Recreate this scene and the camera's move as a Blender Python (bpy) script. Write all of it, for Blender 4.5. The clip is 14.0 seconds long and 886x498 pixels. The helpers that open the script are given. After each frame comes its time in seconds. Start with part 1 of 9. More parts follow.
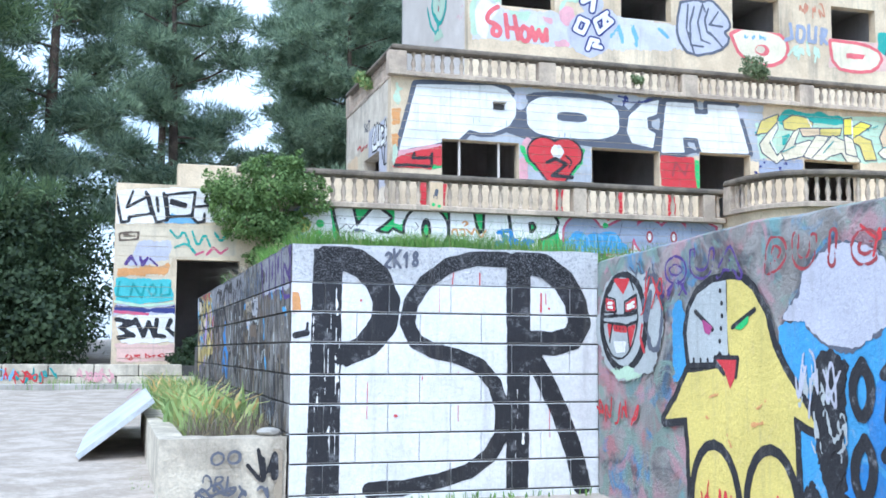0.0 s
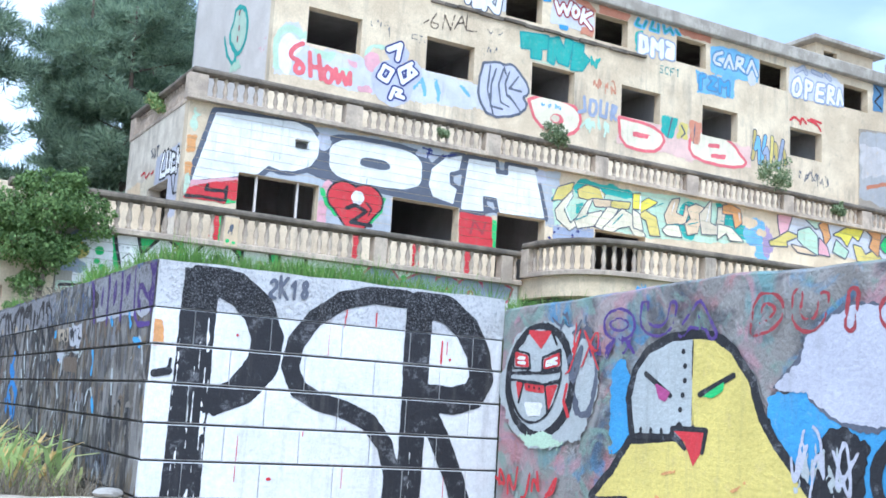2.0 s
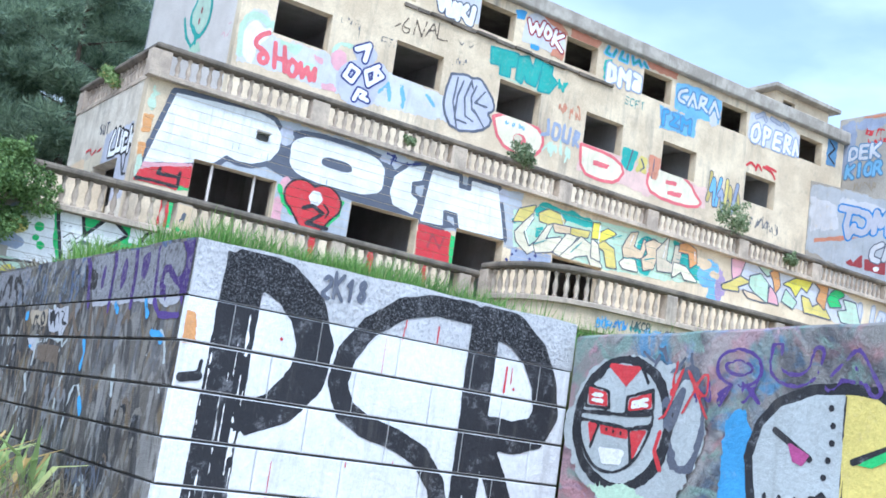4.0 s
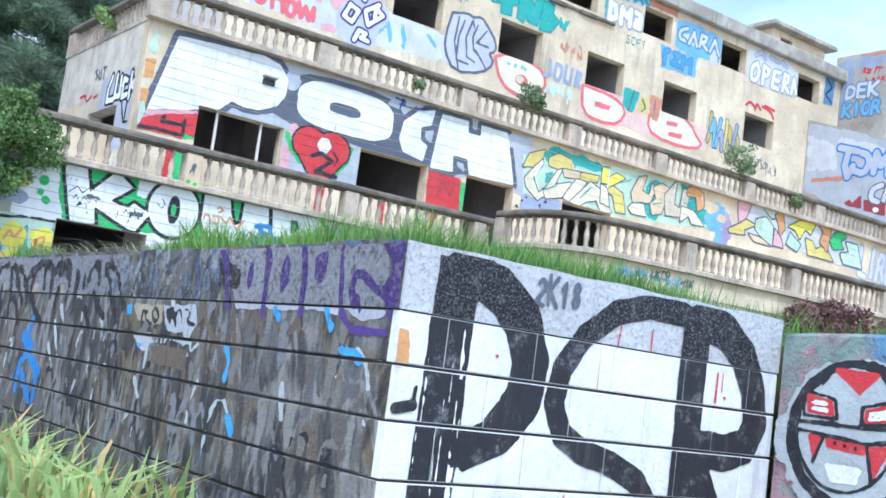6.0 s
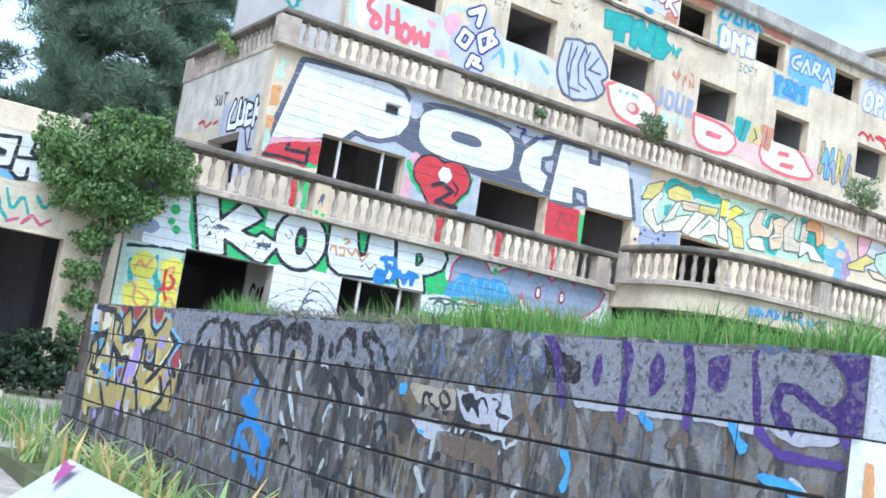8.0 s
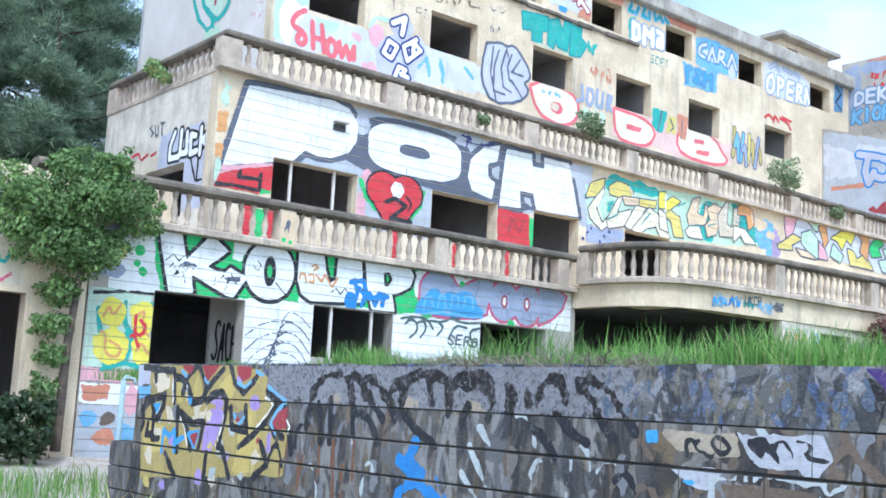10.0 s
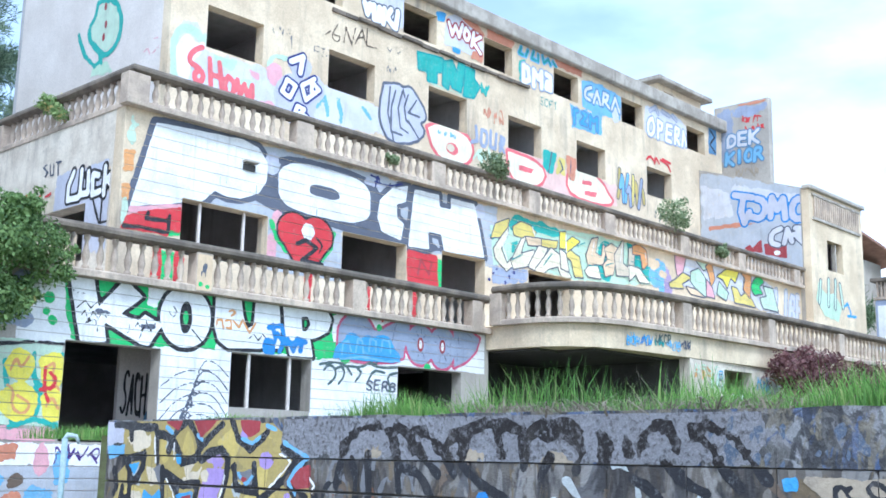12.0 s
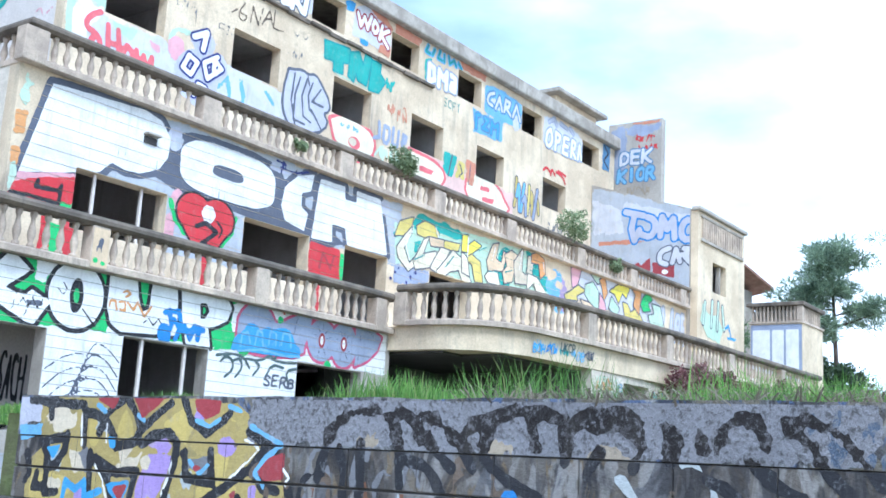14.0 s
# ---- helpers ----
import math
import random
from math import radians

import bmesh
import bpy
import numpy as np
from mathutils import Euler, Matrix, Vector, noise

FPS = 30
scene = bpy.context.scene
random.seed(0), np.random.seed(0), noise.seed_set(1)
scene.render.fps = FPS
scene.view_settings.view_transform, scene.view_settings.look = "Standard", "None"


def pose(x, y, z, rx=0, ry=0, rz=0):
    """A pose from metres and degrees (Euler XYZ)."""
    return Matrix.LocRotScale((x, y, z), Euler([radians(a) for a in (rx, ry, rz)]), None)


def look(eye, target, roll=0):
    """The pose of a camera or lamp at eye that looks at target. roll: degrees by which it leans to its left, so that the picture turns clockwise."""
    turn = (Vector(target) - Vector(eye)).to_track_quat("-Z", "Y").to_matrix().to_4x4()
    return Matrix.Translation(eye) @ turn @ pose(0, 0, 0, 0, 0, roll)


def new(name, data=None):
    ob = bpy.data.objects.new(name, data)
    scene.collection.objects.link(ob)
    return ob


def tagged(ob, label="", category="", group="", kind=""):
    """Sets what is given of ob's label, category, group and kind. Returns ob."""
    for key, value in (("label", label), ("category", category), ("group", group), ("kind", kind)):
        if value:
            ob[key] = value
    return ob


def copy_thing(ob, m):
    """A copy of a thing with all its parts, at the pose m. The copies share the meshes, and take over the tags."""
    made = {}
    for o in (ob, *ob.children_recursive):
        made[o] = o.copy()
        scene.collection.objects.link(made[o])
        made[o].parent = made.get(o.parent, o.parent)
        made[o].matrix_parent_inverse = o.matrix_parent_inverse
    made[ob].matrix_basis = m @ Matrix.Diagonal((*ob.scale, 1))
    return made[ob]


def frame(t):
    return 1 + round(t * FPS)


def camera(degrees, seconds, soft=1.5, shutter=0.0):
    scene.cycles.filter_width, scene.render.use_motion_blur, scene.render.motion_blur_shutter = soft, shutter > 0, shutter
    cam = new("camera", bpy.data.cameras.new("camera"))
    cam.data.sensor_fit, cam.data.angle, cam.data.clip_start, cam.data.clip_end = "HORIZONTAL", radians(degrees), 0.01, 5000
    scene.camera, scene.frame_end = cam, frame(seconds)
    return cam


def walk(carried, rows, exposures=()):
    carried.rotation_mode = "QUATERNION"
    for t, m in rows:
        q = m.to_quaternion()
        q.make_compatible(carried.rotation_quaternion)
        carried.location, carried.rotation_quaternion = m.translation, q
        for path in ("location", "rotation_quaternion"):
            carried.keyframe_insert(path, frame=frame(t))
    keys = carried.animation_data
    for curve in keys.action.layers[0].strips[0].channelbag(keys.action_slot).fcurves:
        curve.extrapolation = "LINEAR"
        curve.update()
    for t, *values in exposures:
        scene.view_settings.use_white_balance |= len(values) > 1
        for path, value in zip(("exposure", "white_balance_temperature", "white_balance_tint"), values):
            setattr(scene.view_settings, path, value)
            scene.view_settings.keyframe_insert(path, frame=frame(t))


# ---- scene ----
cam = camera(43.7, 14.0, 1.7)
PATH = [
    (0, (0.657, -0.888, 1.659), (1.228, 1.02, 1.844), 0.3),
    (0.5, (0.475, -0.554, 1.601), (1.096, 1.337, 1.794), 1.8),
    (1, (0.348, -0.117, 1.606), (1.027, 1.753, 1.817), 3.2),
    (1.5, (0.206, 0.395, 1.635), (1.08, 2.173, 1.91), 2.6),
    (2, (0.144, 0.799, 1.633), (1.117, 2.521, 1.928), 3.4),
    (2.5, (0.164, 1.236, 1.658), (1.156, 2.942, 1.985), 3.9),
    (4.8, (-0.261, 2.929, 1.656), (0.863, 4.552, 1.978), 9.8),
    (5, (-0.308, 3.094, 1.686), (0.83, 4.712, 1.984), 8.8),
    (5.5, (-0.479, 3.447, 1.71), (0.691, 5.048, 1.97), 7.6),
    (6, (-0.646, 3.807, 1.922), (0.52, 5.415, 2.156), 7.4),
    (6.5, (-0.858, 4.111, 2.049), (0.275, 5.743, 2.273), 7.9),
    (7, (-1.045, 4.412, 2.154), (0.035, 6.081, 2.371), 6.9),
    (7.5, (-1.231, 4.812, 2.101), (-0.158, 6.483, 2.34), 8.5),
    (7.7, (-1.307, 4.99, 2.116), (-0.243, 6.665, 2.363), 9.1),
    (9.8, (-2.569, 6.744, 2.174), (-1.344, 8.299, 2.461), 3.2),
    (10, (-2.71, 6.883, 2.199), (-1.461, 8.418, 2.487), 3.0),
    (10.5, (-3.016, 7.17, 2.217), (-1.704, 8.65, 2.516), 2.9),
    (11, (-3.074, 7.598, 2.237), (-1.713, 9.018, 2.6), 0.6),
    (11.5, (-3.264, 7.876, 2.205), (-1.866, 9.257, 2.577), 0.1),
    (12, (-3.332, 8.208, 2.209), (-1.903, 9.555, 2.583), 1.1),
    (12.5, (-3.348, 8.483, 2.177), (-1.892, 9.802, 2.551), 2.2),
    (13, (-3.173, 8.96, 2.139), (-1.703, 10.261, 2.525), 3.3),
    (13.5, (-3.039, 9.313, 2.104), (-1.522, 10.556, 2.496), 4.2),
    (14, (-3.123, 9.628, 2.076), (-1.543, 10.787, 2.476), 3.3),
]
walk(cam, [(t, look(eye, target, roll)) for t, eye, target, roll in PATH], [(0, 1.10, 5250, 7.5), (5, 1.12, 5200, 7.5), (10, 1.20, 5200, 7.5), (14, 1.22, 5100, 7.0)])

# ---- world and sun: bright overcast, light cloud ----
SUN_EL, SUN_AZ = radians(52), radians(215)
world = bpy.data.worlds.new("sky")
scene.world = world
world.use_nodes = True
wn, wl = world.node_tree.nodes, world.node_tree.links
wn.clear()
w_out = wn.new("ShaderNodeOutputWorld")
w_bg = wn.new("ShaderNodeBackground")
w_sky = wn.new("ShaderNodeTexSky")
w_sky.sky_type, w_sky.sun_disc = "NISHITA", False
w_sky.sun_elevation, w_sky.sun_rotation = SUN_EL, SUN_AZ
w_sky.air_density, w_sky.dust_density = 1.0, 1.5
w_co = wn.new("ShaderNodeTexCoord")
w_map = wn.new("ShaderNodeMapping")
w_map.inputs["Scale"].default_value = (1.2, 1.2, 3.0)
w_map.inputs["Location"].default_value = (0.35, 0.1, 0.0)
w_noise = wn.new("ShaderNodeTexNoise")
w_noise.inputs["Scale"].default_value, w_noise.inputs["Detail"].default_value = 1.6, 7.0
w_ramp = wn.new("ShaderNodeValToRGB")
w_ramp.color_ramp.elements[0].position, w_ramp.color_ramp.elements[1].position = 0.36, 0.60
w_ramp.color_ramp.elements[0].color, w_ramp.color_ramp.elements[1].color = (0.30, 0.30, 0.30, 1), (1, 1, 1, 1)
w_mix = wn.new("ShaderNodeMix")
w_mix.data_type = "RGBA"
w_mix.inputs["B"].default_value = (9.6, 9.9, 10.2, 1)
w_tone = wn.new("ShaderNodeTexNoise")
w_tone.inputs["Scale"].default_value, w_tone.inputs["Detail"].default_value = 2.3, 6.0
w_grey = wn.new("ShaderNodeValToRGB")
w_grey.color_ramp.elements[0].position, w_grey.color_ramp.elements[1].position = 0.40, 0.58
w_grey.color_ramp.elements[0].color, w_grey.color_ramp.elements[1].color = (0.62, 0.68, 0.76, 1), (1.08, 1.1, 1.12, 1)
w_dull = wn.new("ShaderNodeMix")
w_dull.data_type, w_dull.blend_type = "RGBA", "MULTIPLY"
w_dull.inputs["Factor"].default_value = 1.0
w_dull.inputs["A"].default_value = (9.6, 9.9, 10.2, 1)
wl.new(w_map.outputs[0], w_tone.inputs["Vector"])
wl.new(w_tone.outputs["Fac"], w_grey.inputs["Fac"])
wl.new(w_grey.outputs["Color"], w_dull.inputs["B"])
wl.new(w_dull.outputs["Result"], w_mix.inputs["B"])
wl.new(w_co.outputs["Generated"], w_map.inputs["Vector"])
wl.new(w_map.outputs[0], w_noise.inputs["Vector"])
wl.new(w_noise.outputs["Fac"], w_ramp.inputs["Fac"])
wl.new(w_ramp.outputs["Color"], w_mix.inputs["Factor"])
wl.new(w_sky.outputs["Color"], w_mix.inputs["A"])
wl.new(w_mix.outputs["Result"], w_bg.inputs["Color"])
w_bg.inputs["Strength"].default_value = 0.10
wl.new(w_bg.outputs[0], w_out.inputs[0])
sun_data = bpy.data.lights.new("sun", "SUN")
sun_data.energy, sun_data.angle, sun_data.color = 1.2, radians(14), (1.0, 0.96, 0.9)
sun = new("sun", sun_data)
sun.matrix_world = look((math.sin(SUN_AZ) * 50, math.cos(SUN_AZ) * 50, math.tan(SUN_EL) * 50), (0, 0, 0))


# ---- materials ----
def make_mat(name, rough=0.9):
    m = bpy.data.materials.new(name)
    m.use_nodes = True
    b = m.node_tree.nodes["Principled BSDF"]
    b.inputs["Roughness"].default_value = rough
    b.inputs["Specular IOR Level"].default_value = 0.3
    return m, m.node_tree.nodes, m.node_tree.links, b


def noise_node(nodes, links, co, scale, detail=5.0, rough=0.6, stretch=None):
    n = nodes.new("ShaderNodeTexNoise")
    n.inputs["Scale"].default_value, n.inputs["Detail"].default_value, n.inputs["Roughness"].default_value = scale, detail, rough
    if stretch:
        mp = nodes.new("ShaderNodeMapping")
        mp.inputs["Scale"].default_value = stretch
        links.new(co, mp.inputs["Vector"])
        links.new(mp.outputs[0], n.inputs["Vector"])
    else:
        links.new(co, n.inputs["Vector"])
    return n.outputs["Fac"]


def ramp_node(nodes, links, fac, stops):
    r = nodes.new("ShaderNodeValToRGB")
    e = r.color_ramp.elements
    while len(e) < len(stops):
        e.new(0.5)
    for k, (p, c) in enumerate(stops):
        e[k].position, e[k].color = p, (*c, 1) if len(c) == 3 else c
    links.new(fac, r.inputs["Fac"])
    return r.outputs["Color"]


def mix_node(nodes, links, fac, a, b, mode="MIX"):
    m = nodes.new("ShaderNodeMix")
    m.data_type, m.blend_type = "RGBA", mode
    if isinstance(fac, (int, float)):
        m.inputs["Factor"].default_value = fac
    else:
        links.new(fac, m.inputs["Factor"])
    for key, v in (("A", a), ("B", b)):
        if isinstance(v, tuple):
            m.inputs[key].default_value = (*v, 1)
        else:
            links.new(v, m.inputs[key])
    return m.outputs["Result"]


def bump_node(nodes, links, bsdf, height, strength=0.4, distance=0.02):
    b = nodes.new("ShaderNodeBump")
    b.inputs["Strength"].default_value, b.inputs["Distance"].default_value = strength, distance
    links.new(height, b.inputs["Height"])
    links.new(b.outputs[0], bsdf.inputs["Normal"])


def position(nodes):
    return nodes.new("ShaderNodeNewGeometry").outputs["Position"]


def surface(name, light, dark, stain, rough=0.9, scale=1.0, streak=0.5, bump=0.4, grain=40.0, soft=(0.42, 0.62)):
    """A weathered surface: two tones in large patches, streaks down it, fine grain and relief."""
    m, n, l, b = make_mat(name, rough)
    co = position(n)
    big = noise_node(n, l, co, 0.7 * scale, 6.0, 0.65)
    c = ramp_node(n, l, big, [(soft[0], dark), (soft[1], light)])
    run = noise_node(n, l, co, 1.6 * scale, 5.0, 0.7, (1.6, 1.6, 0.16))
    mask = ramp_node(n, l, run, [(0.5, (0, 0, 0)), (0.72, (streak, streak, streak))])
    gate = ramp_node(n, l, noise_node(n, l, co, 0.45 * scale, 4.0, 0.6), [(0.44, (0.08, 0.08, 0.08)), (0.62, (1, 1, 1))])
    mask = mix_node(n, l, 1.0, mask, gate, "MULTIPLY")
    c = mix_node(n, l, mask, c, stain)
    blot = noise_node(n, l, co, 3.5 * scale, 7.0, 0.75)
    c = mix_node(n, l, ramp_node(n, l, blot, [(0.56, (0, 0, 0)), (0.70, (0.45 * streak, 0.45 * streak, 0.45 * streak))]), c, stain)
    fine = noise_node(n, l, co, grain, 4.0, 0.7)
    g = ramp_node(n, l, fine, [(0.3, (0.72, 0.72, 0.72)), (0.7, (1.1, 1.1, 1.1))])
    c = mix_node(n, l, 0.7, c, g, "MULTIPLY")
    l.new(c, b.inputs["Base Color"])
    bump_node(n, l, b, fine, bump)
    return m


def paint_mat(name, color, wear=0.25, under=(0.42, 0.4, 0.37), scale=6.0, speck=0.0, grain=38.0):
    """Sprayed paint with patchy cover, worn through to the wall here and there; speck: pits of the rough wall left bare."""
    m, n, l, b = make_mat(name, 0.75)
    co = position(n)
    tone = noise_node(n, l, co, 1.3, 6.0, 0.7)
    dark = tuple(v * 0.82 for v in color)
    c = ramp_node(n, l, tone, [(0.35, dark), (0.58, color)])
    patch = noise_node(n, l, co, scale, 8.0, 0.8)
    mask = ramp_node(n, l, patch, [(0.55, (0, 0, 0)), (0.68, (wear, wear, wear))])
    c = mix_node(n, l, mask, c, under)
    run = noise_node(n, l, co, 3.0, 6.0, 0.75, (2.4, 2.4, 0.2))
    c = mix_node(n, l, ramp_node(n, l, run, [(0.54, (0, 0, 0)), (0.72, (0.3, 0.3, 0.3))]), c, (0.20, 0.18, 0.16))
    fine = noise_node(n, l, co, grain, 6.0, 0.75)
    c = mix_node(n, l, 0.55, c, ramp_node(n, l, fine, [(0.3, (0.7, 0.7, 0.7)), (0.65, (1.08, 1.08, 1.08))]), "MULTIPLY")
    if speck:
        c = mix_node(n, l, ramp_node(n, l, fine, [(0.52, (0, 0, 0)), (0.60, (speck, speck, speck))]), c, under)
    l.new(c, b.inputs["Base Color"])
    coarse = noise_node(n, l, co, 16.0, 5.0, 0.6)
    h = mix_node(n, l, 0.55, fine, coarse)
    bump_node(n, l, b, h, 1.0 if speck else 0.6, 0.07 if speck else 0.03)
    return m


def layered_paint(name, colors, base, scale=1.2, cover=0.6, streak=0.4, bump=0.5, stretch=(1, 1, 1), edge=0.03, detail=7.0):
    """Many old coats of spray paint over one another: warped patches of several colours, worn and streaked."""
    m, n, l, b = make_mat(name, 0.8)
    co = position(n)
    c = base
    col = None
    for k, tint in enumerate(colors):
        mp = n.new("ShaderNodeMapping")
        mp.inputs["Location"].default_value = (3.7 * k + 1.1, 1.9 * k, 5.3 * k)
        mp.inputs["Scale"].default_value = stretch
        l.new(co, mp.inputs["Vector"])
        f = n.new("ShaderNodeTexNoise")
        f.inputs["Scale"].default_value = scale * (0.8 + 0.35 * (k % 4))
        f.inputs["Detail"].default_value, f.inputs["Roughness"].default_value = detail, 0.55
        f.inputs["Distortion"].default_value = 1.6
        l.new(mp.outputs[0], f.inputs["Vector"])
        mask = ramp_node(n, l, f.outputs["Fac"], [(0.57 - edge / 2, (0, 0, 0)), (0.57 + edge / 2, (cover, cover, cover)), (0.68, (cover, cover, cover)), (0.68 + edge, (0.1, 0.1, 0.1))])
        col = mix_node(n, l, mask, c if col is None else col, tint)
    run = noise_node(n, l, co, 2.2, 5.0, 0.7, (2.2, 2.2, 0.25))
    col = mix_node(n, l, ramp_node(n, l, run, [(0.52, (0, 0, 0)), (0.7, (streak, streak, streak))]), col, (0.16, 0.15, 0.14))
    wear = noise_node(n, l, co, 9.0, 8.0, 0.8)
    col = mix_node(n, l, ramp_node(n, l, wear, [(0.56, (0, 0, 0)), (0.66, (0.55, 0.55, 0.55))]), col, base)
    l.new(col, b.inputs["Base Color"])
    bump_node(n, l, b, noise_node(n, l, co, 30.0, 5.0, 0.7), bump, 0.03)
    return m


STUCCO = surface("stucco_cream", (0.82, 0.68, 0.48), (0.64, 0.51, 0.35), (0.24, 0.21, 0.18), scale=0.9, streak=0.75, bump=0.25, grain=25)
STUCCO_PALE = surface("stucco_pale", (0.76, 0.69, 0.63), (0.66, 0.59, 0.53), (0.40, 0.37, 0.33), scale=0.5, streak=0.3, bump=0.2, grain=25)
FASCIA = surface("fascia_plaster", (0.78, 0.70, 0.58), (0.60, 0.52, 0.42), (0.26, 0.22, 0.18), scale=2.0, streak=0.7, bump=0.4, grain=25)
STUCCO_GREY = surface("stucco_grey", (0.52, 0.47, 0.40), (0.40, 0.36, 0.31), (0.20, 0.18, 0.16), scale=0.8, streak=0.7, bump=0.3, grain=25)
STONE = surface("weathered_stone", (0.64, 0.52, 0.40), (0.42, 0.34, 0.27), (0.15, 0.14, 0.12), scale=1.8, streak=0.75, bump=0.4, grain=30)
RAIL = surface("rail_stone", (0.24, 0.195, 0.15), (0.12, 0.10, 0.08), (0.11, 0.10, 0.09), scale=2.0, streak=0.8, bump=0.4, grain=30)
RAILPALE = surface("stained_cornice", (0.52, 0.47, 0.40), (0.34, 0.30, 0.25), (0.16, 0.14, 0.12), scale=2.0, streak=0.7, bump=0.4, grain=25)
CAST = surface("cast_concrete_cream", (0.78, 0.70, 0.56), (0.50, 0.44, 0.35), (0.18, 0.16, 0.13), scale=3.5, streak=0.6, bump=0.9, grain=45)
CONCRETE = surface("old_concrete", (0.50, 0.47, 0.43), (0.36, 0.34, 0.30), (0.16, 0.15, 0.13), scale=2.2, streak=0.5, bump=0.6, grain=30)
MORTAR = surface("dark_mortar", (0.10, 0.095, 0.09), (0.06, 0.055, 0.05), (0.03, 0.03, 0.03), scale=3.0)
ROADMAT = surface("worn_road", (0.56, 0.49, 0.42), (0.40, 0.34, 0.28), (0.24, 0.20, 0.16), scale=4.0, streak=0.25, bump=0.7, grain=18)
EARTH = surface("overgrown_earth", (0.16, 0.19, 0.07), (0.12, 0.12, 0.06), (0.07, 0.09, 0.03), scale=2.0, streak=0.2, bump=0.8, grain=20)
ROOM = surface("grimy_plaster", (0.56, 0.54, 0.53), (0.42, 0.40, 0.39), (0.2, 0.19, 0.18), scale=0.8)
TILES = surface("clay_tiles", (0.42, 0.24, 0.17), (0.30, 0.17, 0.12), (0.16, 0.12, 0.1), scale=3.0, streak=0.4, bump=0.8, grain=20)
# The deep shade of the undercroft is put into this near-black colour.
UNDERCROFT_SHADE = surface("undercroft_shade", (0.09, 0.085, 0.08), (0.06, 0.057, 0.055), (0.03, 0.03, 0.03), scale=1.0)
METAL = surface("galvanised_pipe", (0.45, 0.55, 0.56), (0.30, 0.40, 0.42), (0.25, 0.16, 0.1), rough=0.5, scale=4.0)
BARK = surface("pine_bark", (0.16, 0.12, 0.09), (0.08, 0.06, 0.05), (0.04, 0.035, 0.03), scale=4.0, bump=0.8)
BLOCK_WHITE = paint_mat("white_blocks", (0.83, 0.83, 0.835), 0.2, (0.52, 0.51, 0.49), 9.0)


# ---- building helpers ----
def thing(name, at, label, category, group="", kind=""):
    e = new(name)
    e.empty_display_size = 0.2
    e.location = at
    return tagged(e, label, category, group, kind)


def part(name, bm, material, parent=None, label=""):
    """One mesh object, in world coordinates, under a thing or a part."""
    if isinstance(bm, bpy.types.Mesh):
        me = bm
    else:
        me = bpy.data.meshes.new(name)
        bm.to_mesh(me)
        bm.free()
    if material and not me.materials:
        me.materials.append(material)
    ob = new(name, me)
    if parent is not None:
        ob.parent = parent
        up = Matrix.Translation(parent.location)
        if parent.parent:
            up = Matrix.Translation(parent.parent.location) @ parent.matrix_parent_inverse @ up
        ob.matrix_parent_inverse = up.inverted()
    if label:
        ob["label"] = label
    return ob


def bm_box(bm, lo, hi, m=None):
    r = bmesh.ops.create_cube(bm, size=1.0)
    t = Matrix.Translation([(a + b) / 2 for a, b in zip(lo, hi)]) @ Matrix.Diagonal([b - a for a, b in zip(lo, hi)] + [1])
    bmesh.ops.transform(bm, matrix=(m @ t) if m else t, verts=r["verts"])
    return r["verts"]


def boxes(*pairs, m=None, bevel=0.0):
    bm = bmesh.new()
    for lo, hi in pairs:
        bm_box(bm, lo, hi, m)
    if bevel:
        bmesh.ops.bevel(bm, geom=bm.edges[:], offset=bevel, segments=1, affect="EDGES", profile=0.5)
    return bm


def rough_box(lo, hi, cell=0.08, amp=0.012):
    """A cast block with chipped, uneven faces and edges."""
    bm = boxes((lo, hi))
    for axis in range(3):
        n = max(1, int((hi[axis] - lo[axis]) / cell))
        es = [e for e in bm.edges if abs(e.verts[0].co[axis] - e.verts[1].co[axis]) > (hi[axis] - lo[axis]) * 0.9]
        bmesh.ops.subdivide_edges(bm, edges=es, cuts=n - 1, use_grid_fill=True)
    for v in bm.verts:
        on = sum(abs(v.co[k] - lo[k]) < 1e-4 or abs(v.co[k] - hi[k]) < 1e-4 for k in range(3))
        mid = Vector([(a + b) / 2 for a, b in zip(lo, hi)])
        d = noise.noise(v.co * 5.0) * amp + (-0.6 * amp * (1 + noise.noise(v.co * 9.0)) if on > 1 else 0)
        v.co += (v.co - mid).normalized() * d
    return bm


def wall_frame(origin, along):
    """Local axes of a wall: u along it to the right of one who faces it, v up, w out towards him."""
    u = Vector((along[0], along[1], 0)).normalized()
    v = Vector((0, 0, 1))
    w = u.cross(v)
    m = Matrix((u, v, w)).transposed().to_4x4()
    m.translation = origin
    return m


